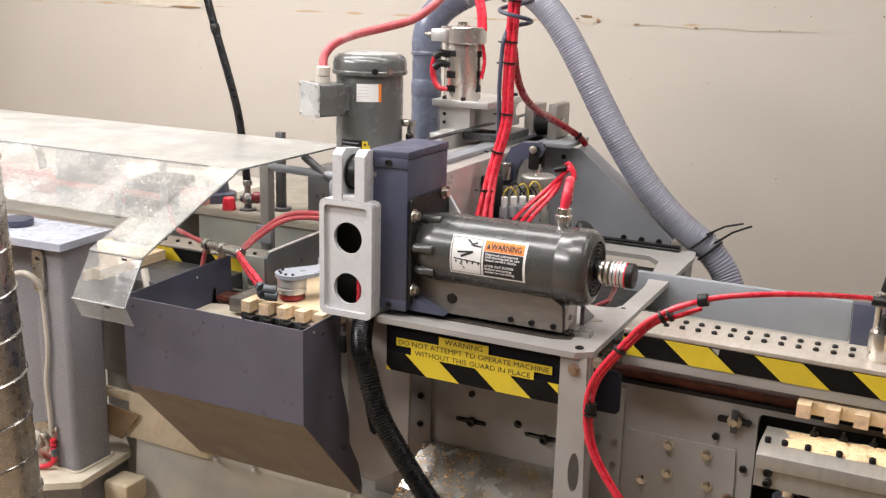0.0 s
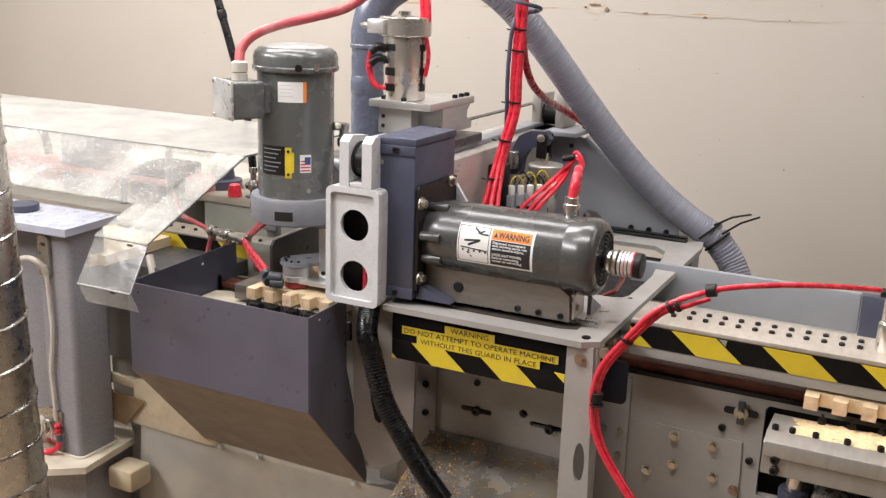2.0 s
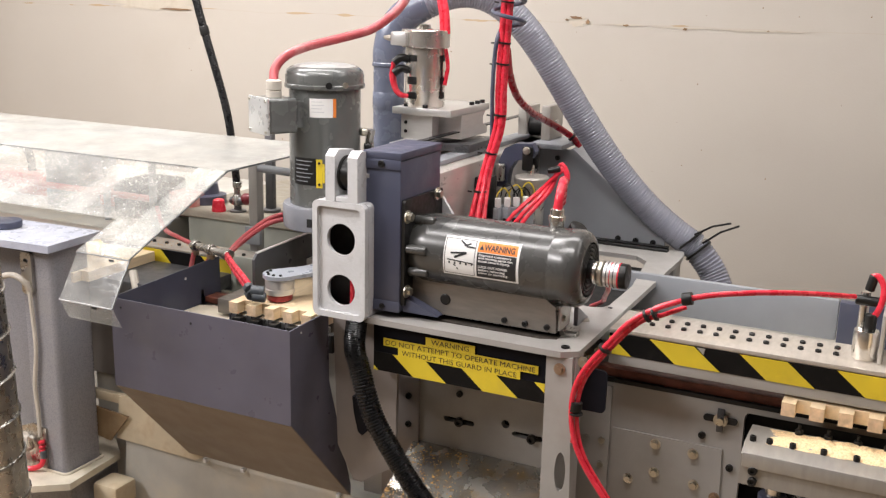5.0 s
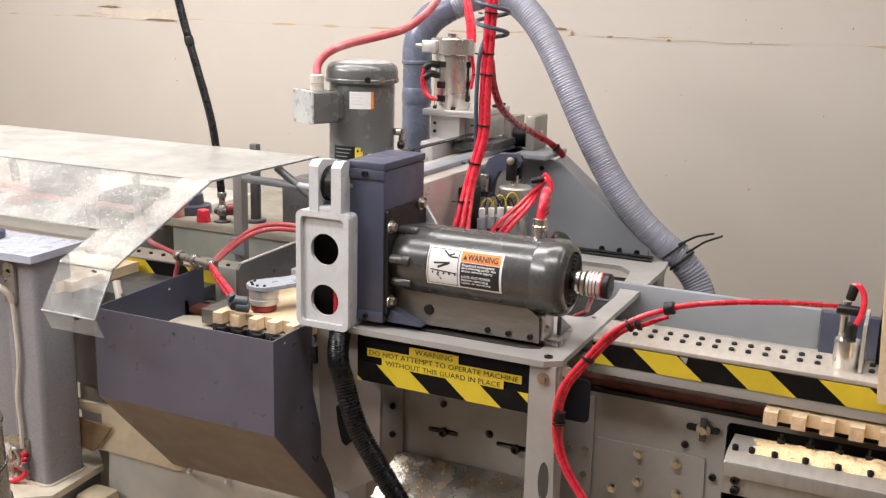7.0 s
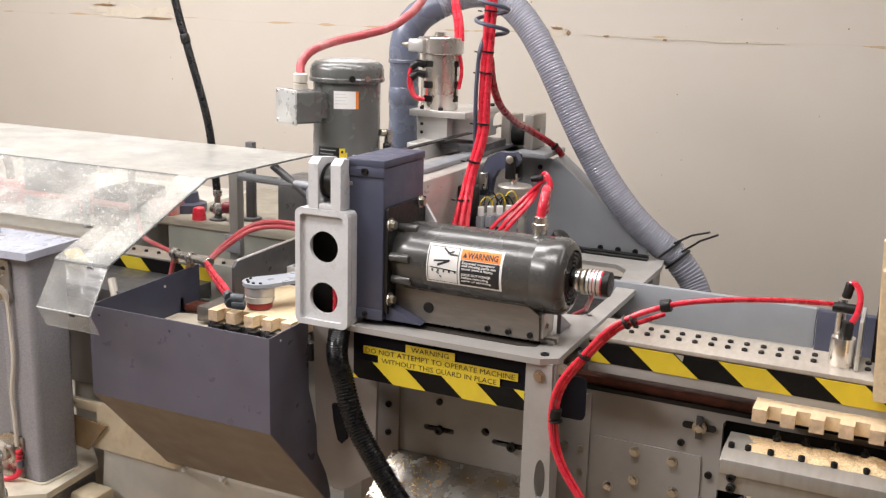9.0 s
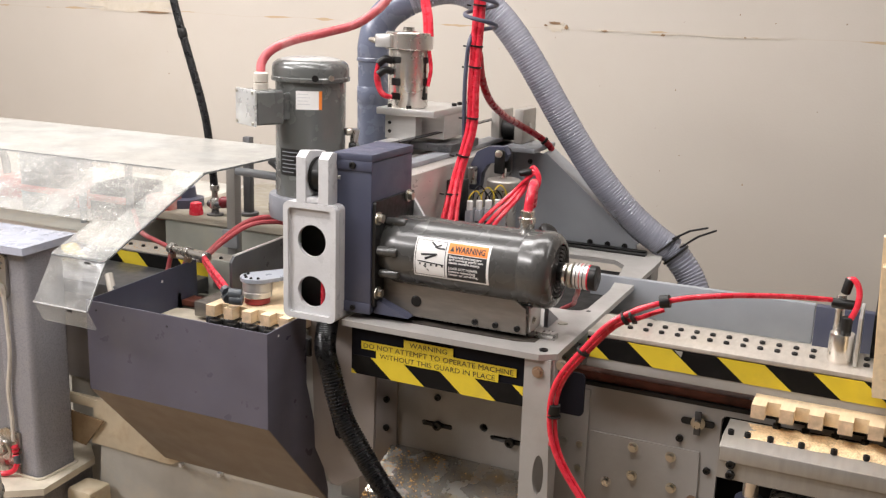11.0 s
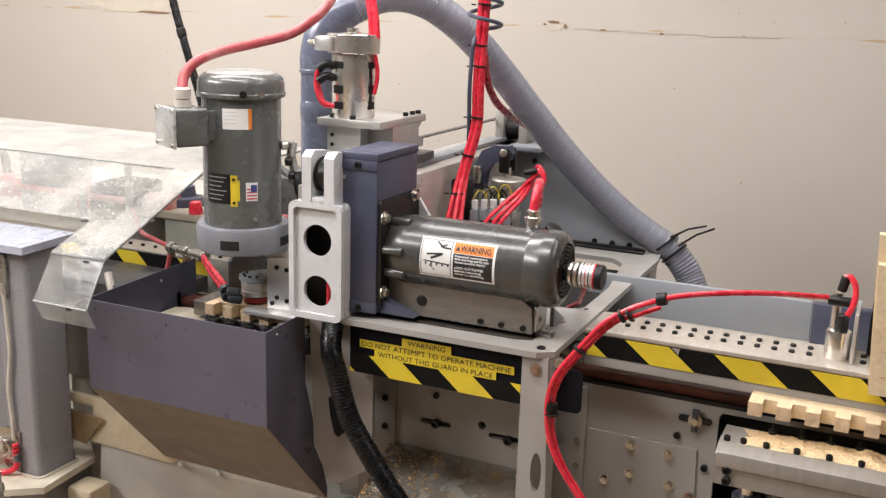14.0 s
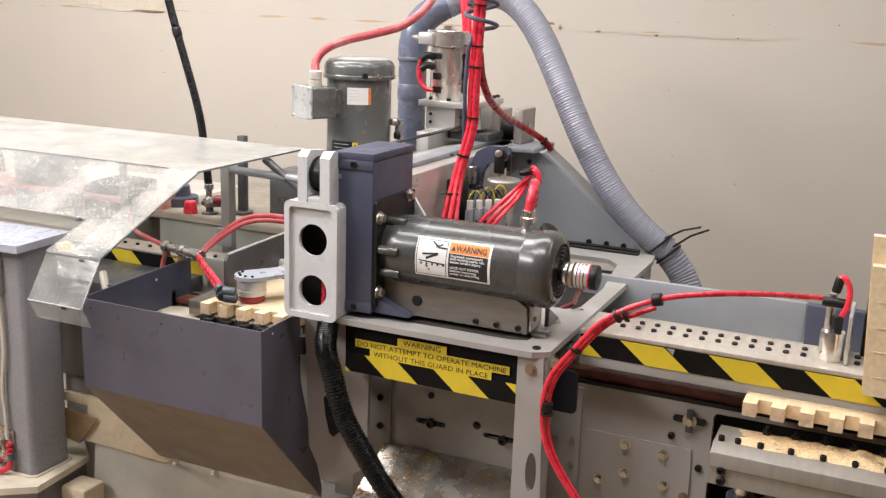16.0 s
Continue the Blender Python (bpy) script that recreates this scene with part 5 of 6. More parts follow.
def saddle():
    t = thing("sliding_saddle", (-1.0, 2.3, 0.99), "grey sliding saddle with horizontal drive motor and belt beam", "machine saddle")
    # front plate and slide blocks
    part("front_plate", holed(B(), [(-1.085, 1.002), (-0.703, 1.002), (-0.706, 1.062), (-0.74, 1.085), (-1.085, 1.085)], [ring_pts(-0.98, 1.04, 0.013)], "y", 2.103, 2.114), PLATE, t, "dull rolled steel front plate")
    part("plug", cyl(B(), (-0.98, 2.112, 1.04), (0, -1, 0), 0.0135, 0.012, 20, bevel=0.003), BOLT, t, "round black plug")
    for x in (-0.828, -0.777, -0.724):
        part("socket_screw", sockbolt(B(), (x, 2.103, 1.0135), (0, -1, 0), 0.0072, 0.005), BOLT, t)
    part("slide_block", box(B(), -0.79, -0.71, 2.118, 2.178, 1.0045, 1.035, 0.003), STEEL, t)
    part("slide_block", box(B(), -1.08, -1.0, 2.118, 2.178, 1.0045, 1.035, 0.003), STEEL, t)
    part("end_plate", box(B(), -0.703, -0.697, 2.1145, 2.185, 1.005, 1.062, 0.001), ALU, t)
    part("end_screw", hexbolt(B(), (-0.697, 2.135, 1.03), (1, 0, 0), 0.006, 0.006), ZINC, t)
    part("base", box(B(), -1.085, -0.72, 2.1145, 2.24, 1.0355, 1.06, 0.003), GREY, t)
    part("foot_wedge", prism(B(), [(2.22, 0.9885), (2.30, 0.9885), (2.22, 1.035)], "x", -0.70, -0.69), GUSSET, t)

    # the horizontal motor
    m = part("drive_motor", lathe(B(), (-1.075, MY, MZ), (1, 0, 0), [(0.05, 0), (0.078, 0.001), (0.0795, 0.02), (MR - 0.001, 0.034), (MR, 0.05), (MR, 0.356)], 48), MOTOR, t, "dark grey enamelled drive motor", at=(-1.07, MY, MZ))
    part("end_bell", lathe(B(), (-0.722, MY, MZ), (1, 0, 0), [(MR + 0.0005, 0), (MR + 0.002, 0.003), (MR + 0.002, 0.026), (MR + 0.0035, 0.030), (MR + 0.003, 0.054), (MR - 0.001, 0.064), (MR - 0.009, 0.072), (MR - 0.020, 0.075), (0.063, 0.075), (0.061, 0.058), (0.02, 0.058)], 48), MOTOR, m, "rounded end bell")
    for r in (0.056, 0.047, 0.038, 0.029):
        bm = B()
        q = [Vector((-0.650, MY + r * math.cos(a), MZ + r * math.sin(a))) for a in [2 * math.pi * i / 40 for i in range(41)]]
        part("vent_ring", tube(bm, q, 0.0026, 6), BOLT, m, "black vent ring")
    part("hub", cyl(B(), (-0.656, MY, MZ), (1, 0, 0), 0.022, 0.022, 24, bevel=0.003), BOLT, m, "black shaft hub")
    part("flange", prism(B(), round_rect(MY - 0.095, MY + 0.105, 1.02, 1.275, 0.008), "x", -1.0765, -1.068, 0.001), BOLT, m, "dark mounting flange")
    for deg in (62, 8, -32):
        p = Vector(on_motor(-1.068, deg, MR - 0.002))
        bm = cyl(B(), p, (1, 0, 0), 0.0115, 0.052, 16, bevel=0.004)
        part("cast_boss", bm, MOTOR, m)
    for y, z in ((MY - 0.083, 1.235), (MY + 0.07, 1.265), (MY - 0.083, 1.055), (MY + 0.07, 1.04)):
        part("hex_bolt", hexbolt(B(), (-1.068, y, z), (1, 0, 0), 0.0105, 0.014), ZINC, m)
    part("drain_plug", cyl(B(), on_motor(-0.695, -55, MR), (0, -0.6, -0.8), 0.006, 0.005, 12), BOLT, m)

    # motor warning label, bent round the body
    lab = part("warning_label", curved_sheet(B(), -0.972, -0.786, -23, 39, MR + 0.0007), WHITE, m, "white warning label with orange header")
    def put(x0, d0, r=MR + 0.0016):
        return lambda u, v: on_motor(x0 + u, d0 + math.degrees(v / MR), r)
    part("orange_header", curved_sheet(B(), -0.888, -0.792, 19, 35.5, MR + 0.0011), ORANGE, lab, "orange header")
    part("black_field", curved_sheet(B(), -0.888, -0.792, -20, 18, MR + 0.0011), INK, lab, "black text field")
    part("header_lettering", words(B(), "WARNING", 0.0195, put(-0.872, 22.3), 0.074, 0.0006), INK, lab, "black lettering")
    tri = B()
    f = put(-0.884, 22.5)
    tri.faces.new([tri.verts.new(f(0, 0)), tri.verts.new(f(0.011, 0)), tri.verts.new(f(0.0055, 0.012))])
    part("alert_triangle", tri, INK, lab, "black alert triangle")
    for s, d, w in (("and moving parts can", 8.5, 0.084), ("cause severe injury.", 4.0, 0.078), ("LOCK OUT POWER", -5.0, 0.072), ("before removing", -9.8, 0.066), ("cover or servicing.", -14.6, 0.074)):
        part("small_lettering", words(B(), s, 0.0078, put(-0.884, d), w, 0.0002), WHITE, lab, "white lettering")
    part("small_lettering", words(B(), "Exposed conveyors", 0.0078, put(-0.884, 12.8), 0.080, 0.0002), WHITE, lab, "white lettering")
    # the pictogram as plain bars: a slanted mark over a roller line
    def bar(u0, v0, u1, v1, w):
        g = put(-0.966, -18)
        d = Vector((u1 - u0, v1 - v0)).normalized()
        nn = Vector((-d.y, d.x)) * w / 2
        bm = B()
        a, b = Vector((u0, v0)), Vector((u1, v1))
        bm.faces.new([bm.verts.new(g(*q)) for q in (a - nn, b - nn, b + nn, a + nn)])
        part("pictogram_bar", bm, INK, lab, "black pictogram bar")
    for s in ((0.004, 0.030, 0.070, 0.026, 0.0025), (0.012, 0.045, 0.052, 0.049, 0.004), (0.022, 0.036, 0.05, 0.048, 0.005), (0.034, 0.076, 0.052, 0.063, 0.004), (0.050, 0.063, 0.07, 0.0625, 0.004),
              (0.044, 0.064, 0.06, 0.071, 0.004), (0.02, 0.020, 0.026, 0.016, 0.003), (0.028, 0.012, 0.032, 0.009, 0.003)):
        bar(*s)
    for x0, x1, d0, d1 in ((-0.9685, -0.8935, 34.8, 35.6), (-0.9685, -0.8935, -20.2, -19.4), (-0.9690, -0.9675, -20.2, 35.6), (-0.8945, -0.8930, -20.2, 35.6)):
        part("border_line", curved_sheet(B(), x0, x1, d0, d1, MR + 0.0013), INK, lab, "thin black border line")
    for i in range(5):
        u = 0.008 + 0.014 * i
        bar(u, 0.0235, u + 0.004, 0.0235, 0.005)

    # conduit fitting and loops of red tube on the motor
    c = (-0.738, MY + 0.02, MZ + MR - 0.006)
    part("conduit_fitting", lathe(B(), c, (0, 0, 1), [(0.017, 0), (0.017, 0.018), (0.020, 0.02), (0.020, 0.03), (0.016, 0.032), (0.016, 0.046), (0.012, 0.048)], 20), CHROME, t, "bright conduit fitting")
    x, y, z = c
    part("red_conduit", tube(B(), smooth_path([(x, y, z + 0.04), (x + 0.001, y + 0.008, z + 0.075), (x - 0.004, y + 0.04, z + 0.098), (x - 0.03, y + 0.12, z + 0.085), (x - 0.06, y + 0.2, z + 0.02)]), 0.0108, 12), RED, t, "thick red conduit")
    part("grommet", lathe(B(), (x + 0.035, y + 0.035, z - 0.012), (0.5, -0.2, 0.8), [(0.022, 0), (0.022, 0.016), (0.016, 0.02), (0.006, 0.02)], 18), BOLT, t, "black grommet")

    # encoder on the shaft end
    e = thing_part("encoder", t, (-0.64, MY, MZ - 0.005))
    part("shaft", cyl(B(), (-0.665, MY, MZ - 0.004), (1, 0, 0), 0.006, 0.06, 14), CHROME, e, "steel shaft")
    part("clamp_collar", cyl(B(), (-0.640, MY, MZ - 0.004), (1, 0, 0), 0.026, 0.012, 24, bevel=0.002), CHROME, e)
    part("clamp_collar", cyl(B(), (-0.624, MY, MZ - 0.004), (1, 0, 0), 0.030, 0.010, 24, bevel=0.002), ZINC, e)
    part("case", cyl(B(), (-0.611, MY, MZ - 0.004), (1, 0, 0), 0.029, 0.034, 28, bevel=0.002), ALU, e, "silver encoder case with printed sticker")
    for k in range(3):
        part("print_bar", cyl(B(), (-0.604 + 0.008 * k, MY, MZ - 0.004), (1, 0, 0), 0.0293, 0.0022, 28), INK if k != 1 else FLAGRED, e, "printed sticker line")
    part("cap", cyl(B(), (-0.577, MY, MZ - 0.004), (1, 0, 0), 0.0285, 0.018, 28, bevel=0.003), BOLT, e, "black encoder cap")
    part("red_band", cyl(B(), (-0.5785, MY, MZ - 0.004), (1, 0, 0), 0.0292, 0.003, 28), RED, e)
    part("cable", tube(B(), smooth_path([(-0.605, MY + 0.01, MZ - 0.03), (-0.615, MY + 0.04, MZ - 0.055), (-0.65, MY + 0.14, MZ - 0.10), (-0.69, MY + 0.26, MZ - 0.15), (-0.74, MY + 0.33, MZ - 0.19)]), 0.006, 8), PINKC, e, "dark red cable")

    # belt cover box
    b = part("belt_cover", box(B(), -1.175, -1.0775, 2.054, 2.262, 1.004, 1.366, 0.003), BOXBLUE, t, "slate blue belt cover box", at=(-1.12, 2.15, 1.0))
    part("lid", box(B(), -1.1775, -1.0755, 2.0515, 2.264, 1.3665, 1.385, 0.003), BOXBLUE, b)
    part("lid_flange", box(B(), -1.177, -1.0758, 2.0505, 2.0535, 1.345, 1.3675, 0.001), BOXBLUE, b)
    part("bottom_seam", box(B(), -1.176, -1.0765, 2.0515, 2.0535, 1.004, 1.030, 0.001), BOXBLUE, b)
    part("foot_flange", prism(B(), [(-1.0755, 1.0035), (-0.985, 1.0035), (-1.0, 1.012), (-1.0755, 1.04)], "y", 2.07, 2.1, 0.001), BOXBLUE, b)
    part("screw", sockbolt(B(), (-1.126, 2.0505, 1.357), (0, -1, 0), 0.0085, 0.005), BOLT, b)
    part("screw", sockbolt(B(), (-1.122, 2.0515, 1.016), (0, -1, 0), 0.007, 0.005), BOLT, b)

    # end yoke of the beam: a pale framed plate with two round holes
    y = part("end_yoke", holed(B(), round_rect(-1.286, -1.150, 0.984, 1.260, 0.014), [ring_pts(-1.217, 1.172, 0.0385, 32), ring_pts(-1.217, 1.048, 0.0385, 32)], "y", 2.020, 2.030), PALE, t, "pale grey end plate with two round holes", at=(-1.217, 2.03, 1.0))
    part("weld_frame", holed(B(), round_rect(-1.290, -1.146, 0.980, 1.264, 0.016), [round_rect(-1.277, -1.160, 0.994, 1.250, 0.010)], "y", 2.010, 2.0265), PALE, y, "raised pale frame edge")
    part("tube", holed(B(), round_rect(-1.289, -1.147, 0.981, 1.263, 0.014), [round_rect(-1.281, -1.155, 0.989, 1.255, 0.010)], "y", 2.030, 2.30), PALE, y)
    part("inner_red", cyl(B(), (-1.204, 2.056, 0.995), (0, 0, 1), 0.0085, 0.1, 12), RED, y, "red tube inside")
    # solid block added to paint the tube's inner shade behind the holes
    part("inner_dark", box(B(), -1.280, -1.156, 2.075, 2.2, 0.99, 1.254, 0), DARK, y, "near-black block for the shade inside the tube")

    # idler fork with pulley
    k = part("idler_fork", prism(B(), [(2.012, 1.2645), (2.10, 1.2645), (2.10, 1.376), (2.03, 1.384), (2.012, 1.37)], "x", -1.254, -1.229, 0.003), PALE, t, "pale grey idler fork", at=(-1.21, 2.05, 1.2645))
    part("fork_arm", prism(B(), [(2.012, 1.2645), (2.10, 1.2645), (2.10, 1.376), (2.03, 1.384), (2.012, 1.37)], "x", -1.194, -1.168, 0.003), PALE, k)
    part("fork_base", box(B(), -1.2285, -1.1945, 2.014, 2.10, 1.2645, 1.276, 0.002), PALE, k)
    part("pulley", lathe(B(), (-1.2275, 2.06, 1.325), (1, 0, 0), [(0.03, 0), (0.042, 0.001), (0.042, 0.005), (0.038, 0.006), (0.038, 0.027), (0.042, 0.028), (0.042, 0.032), (0.03, 0.033)], 32), BOLT, k, "dark idler pulley")
    part("pin", cyl(B(), (-1.26, 2.06, 1.325), (1, 0, 0), 0.008, 0.1, 16), STEEL, k)

    # long beam, belt and rear pulley
    part("beam", box(B(), -1.285, -1.12, 2.301, 3.12, 1.01, 1.292, 0.008), BEAM, t)
    part("slide_rail", box(B(), -1.215, -1.165, 2.27, 3.1, 1.2925, 1.306, 0.002), GUSSET, t, "steel slide rail on the beam")
    part("slide_rail", box(B(), -1.302, -1.2855, 2.31, 3.1, 1.09, 1.12, 0.002), STEEL, t, "steel slide rail on the beam")
    part("belt", box(B(), -1.216, -1.196, 2.06, 3.12, 1.3595, 1.3625, 0), RUBBER, t, "black toothed belt")
    part("belt", box(B(), -1.216, -1.196, 2.06, 3.12, 1.288, 1.2915, 0), RUBBER, t, "black toothed belt")
    r = part("pulley_block", box(B(), -1.198, -1.168, 3.07, 3.19, 1.2925, 1.395, 0.003), PRESSED, t, "dull steel rear pulley block", at=(-1.15, 3.12, 1.29))
    part("cheek", box(B(), -1.118, -1.088, 3.07, 3.19, 1.2925, 1.402, 0.003), PRESSED, r)
    part("pulley", cyl(B(), (-1.1675, 3.12, 1.335), (1, 0, 0), 0.038, 0.049, 28), BOLT, r, "dark belt pulley")
    part("spindle", cyl(B(), (-1.086, 3.12, 1.345), (1, 0, 0), 0.012, 0.006, 16), STEEL, r)
    part("cap_plate", box(B(), -1.20, -1.02, 3.0, 3.2, 1.277, 1.292, 0.003), GUSSET, t)

    # rear gussets
    part("gusset", prism(B(), [(-1.12, 0.99), (-0.70, 0.99), (-0.70, 1.012), (-1.02, 1.268), (-1.12, 1.28)], "y", 3.078, 3.09, 0.001), GUSSET, t, "cool grey triangular gusset")
    part("gusset_edge", prism(B(), [(-0.70, 1.0125), (-0.69, 1.018), (-1.01, 1.275), (-1.02, 1.2685)], "y", 3.072, 3.17, 0.001), GUSSET, t)
    for x in (-0.847, -0.79, -0.735):
        part("socket_screw", sockbolt(B(), (x, 3.078, 1.004), (0, -1, 0), 0.009, 0.006), BOLT, t)
    part("socket_screw", sockbolt(B(), (-1.06, 3.078, 1.24), (0, -1, 0), 0.008, 0.006), BOLT, t)
    part("socket_screw", sockbolt(B(), (-1.04, 3.078, 1.15), (0, -1, 0), 0.008, 0.006), BOLT, t)
    part("front_gusset", prism(B(), [(-1.075, 1.08), (-0.95, 1.08), (-1.075, 1.262)], "y", 2.256, 2.266, 0.001), PALE, t, "pale triangular gusset")

    # pivot arm and air cylinder at the rear
    part("pivot_arm", prism(B(), [(-1.115, 1.20), (-1.085, 1.20), (-1.078, 1.25), (-1.06, 1.28), (-1.01, 1.29), (-1.0, 1.31), (-1.012, 1.332), (-1.06, 1.33), (-1.095, 1.312), (-1.112, 1.275)], "y", 2.715, 2.745, 0.004), BOXBLUE, t, "dark blue curved pivot arm")
    part("clevis", box(B(), -1.036, -1.004, 2.70, 2.712, 1.255, 1.325, 0.008), BOLT, t, "dark clevis")
    part("clevis", box(B(), -1.036, -1.004, 2.748, 2.76, 1.255, 1.325, 0.008), BOLT, t, "dark clevis")
    part("clevis_pin", cyl(B(), (-1.02, 2.70, 1.314), (0, -1, 0), 0.011, 0.008, 16, bevel=0.002), ZINC, t)
    part("rod", cyl(B(), (-1.017, 2.73, 1.20), (0, 0, 1), 0.010, 0.07, 16), CHROME, t)
    a = part("air_cylinder", lathe(B(), (-1.013, 2.73, 1.05), (0, 0, 1), [(0.036, 0), (0.038, 0.004), (0.038, 0.17)], 28), STEEL, t, "round steel air cylinder", at=(-1.013, 2.73, 1.05))
    part("head", lathe(B(), (-1.013, 2.73, 1.212), (0, 0, 1), [(0.048, 0), (0.050, 0.003), (0.050, 0.022), (0.046, 0.026), (0.014, 0.026)], 32), PRESSED, a)
    part("cylinder_bracket", box(B(), -1.08, -0.95, 2.69, 2.78, 1.0, 1.049, 0.004), GUSSET, t)

    # valve island with wiring
    for i in range(4):
        x, yy = -1.06 + 0.0195 * i, 2.56 + 0.02 * i
        v = thing_part("valve", t, (x, yy, 1.07))
        part("valve_body", box(B(), x, x + 0.0175, yy, yy + 0.06, 1.07, 1.17, 0.003), GUSSET, v)
        part("white_cap", cyl(B(), (x + 0.0088, yy + 0.015, 1.17), (0, 0, 1), 0.0092, 0.026, 14, bevel=0.002), WHITE, v, "white solenoid cap")
        part("lamp_dot", box(B(), x + 0.004, x + 0.017, yy - 0.002, yy, 1.12, 1.14, 0.001), BOLT, v)
    part("valve_base", box(B(), -1.08, -0.93, 2.54, 2.68, 1.0, 1.069, 0.003), GUSSET, t)
    rng = random.Random(8)
    for i in range(7):
        x0, y0 = -1.062 + 0.009 * i, 2.59 + 0.008 * i
        h = 1.205 + 0.018 * rng.random()
        q = [(x0, y0, 1.195), (x0 + 0.004, y0 + 0.005, h), (x0 + 0.016, y0 + 0.015, h + 0.01), (x0 + 0.028, y0 + 0.025, h - 0.01), (x0 + 0.026, y0 + 0.04, 1.17)]
        part("wire", tube(B(), smooth_path(q), 0.0019, 6), YELLOW if i % 3 == 0 else BOLT, t, "thin valve wire")
    part("junction_block", box(B(), -1.118, -1.075, 2.56, 2.62, 1.06, 1.25, 0.004), BOLT, t, "dark terminal block")
    part("small_regulator", cyl(B(), (-1.10, 2.70, 1.22), (0, 0, 1), 0.014, 0.05, 14, bevel=0.003), STEEL, t)
    for i, dx in enumerate((0, 0.022, 0.04)):
        q = [(-1.01 + dx, 2.5, 1.12), (-0.98 + dx, 2.52, 1.17), (-0.925 + dx * 0.6, 2.58, 1.235), (-0.885 + dx * 0.2, 2.57, 1.275 + 0.012 * i), (-0.862, 2.565, 1.292 + 0.006 * i), (-0.852 + dx * 0.1, 2.56, 1.27), (-0.875, 2.555, 1.21)]
        part("red_loop", tube(B(), smooth_path(q), 0.0058, 10), RED, t, "loop of red air tube")
    part("loop_fitting", cyl(B(), (-0.905, 2.565, 1.288), (1, 0, 0.25), 0.009, 0.035, 12, bevel=0.002), BOLT, t, "black push-in fitting")

    # red tube bundle rising to the ceiling, with ties and the coiled grey cord
    base = [(-1.058, 2.44, 1.12), (-1.064, 2.48, 1.20), (-1.064, 2.52, 1.285), (-1.046, 2.55, 1.40), (-1.044, 2.55, 1.50), (-1.040, 2.55, 1.61), (-1.033, 2.55, 1.755), (-1.025, 2.55, 1.95)]
    for i in range(5):
        a = 2 * math.pi * i / 5
        q = []
        for j, (px, py, pz) in enumerate(base):
            spread = 0.0102 + (0.012 if j < 1 else 0.005 if j < 2 else 0.0)
            q.append((px + spread * math.cos(a + 0.12 * j), py + spread * math.sin(a + 0.12 * j), pz))
        part("red_riser", tube(B(), smooth_path(q), 0.0068, 10), RED, t, "rising red air tube")
    for (px, py, pz), (qx, qy, qz) in (((-1.068, 2.49, 1.225), (0, 0, 1)), ((-1.06, 2.53, 1.325), (0.2, 0, 1)), ((-1.046, 2.55, 1.425), (0.1, 0, 1)), ((-1.042, 2.55, 1.56), (0.1, 0, 1)), ((-1.040, 2.55, 1.615), (0.1, 0, 1)), ((-1.034, 2.55, 1.72), (0.1, 0, 1))):
        part("cable_tie", cyl(B(), (px, py, pz), (qx, qy, qz), 0.0182, 0.0045, 16), BOLT, t, "black cable tie")
        part("tie_tail", cyl(B(), (px - 0.02, py - 0.01, pz), (-1, -0.3, 0.15), 0.002, 0.012, 6), BOLT, t, "black cable tie")
    coil = []
    for i in range(90):
        a = 2 * math.pi * i / 26
        rr = 0.042 if i < 84 else 0.03
        coil.append(Vector((-1.030 + rr * math.cos(a), 2.55 + rr * math.sin(a), 1.838 - 0.0021 * i)))
    coil += smooth_path([coil[-1], (-1.052, 2.53, 1.625), (-1.057, 2.53, 1.58), (-1.060, 2.53, 1.5), (-1.066, 2.55, 1.38), (-1.078, 2.58, 1.28)])[1:]
    part("grey_cord", tube(B(), coil, 0.0056, 8), BOXBLUE, t, "coiled dark grey cord")
    part("red_fat_tube", tube(B(), smooth_path([(-1.036, 2.562, 1.60), (-1.036, 2.59, 1.53), (-1.046, 2.68, 1.462), (-1.066, 2.85, 1.404), (-1.072, 2.98, 1.368), (-1.042, 3.06, 1.330), (-1.018, 3.10, 1.302), (-1.005, 3.12, 1.278)]), 0.0105, 10), DEEPRED, t, "thicker dark red tube")
    part("cable_tie", cyl(B(), (-1.024, 3.09, 1.310), (0.6, 0.3, -0.6), 0.014, 0.008, 12), BOLT, t, "black cable tie")

    # black corrugated hose below the yoke
    path = smooth_path([(-1.205, 2.09, 1.0), (-1.18, 2.03, 0.965), (-1.164, 1.995, 0.92), (-1.144, 1.985, 0.875), (-1.104, 1.98, 0.765), (-1.040, 1.975, 0.675), (-0.984, 1.97, 0.608), (-0.935, 1.97, 0.555)], 60)
    part("black_hose", tube(B(), path, 0.022, 18, lambda i: 0.0235 if i % 4 < 2 else 0.0262), RUBBER, t, "black corrugated suction hose")
    return t


def thing_part(name, parent, at, label=""):
    """An empty part that holds sub-parts."""
    ob = new(name)
    ob.empty_display_size = 0.02
    ob.parent = parent
    ob.location = Vector(at) - ORIGIN[parent.name]
    ORIGIN[ob.name] = Vector(at)
    if label:
        ob["label"] = label
    return ob


SADDLE = saddle()


# ---- router carriage ----
AX, AY = -1.512, 2.04


def on_router(deg, z, r):
    return (AX + r * math.cos(radians(deg)), AY + r * math.sin(radians(deg)), z)


def wrap(bm, d0, d1, z0, z1, r, n=10):
    rows = [[bm.verts.new(on_router(d0 + (d1 - d0) * i / n, z, r)) for i in range(n + 1)] for z in (z0, z1)]
    for i in range(n):
        bm.faces.new((rows[0][i], rows[0][i + 1], rows[1][i + 1], rows[1][i]))
    return bm


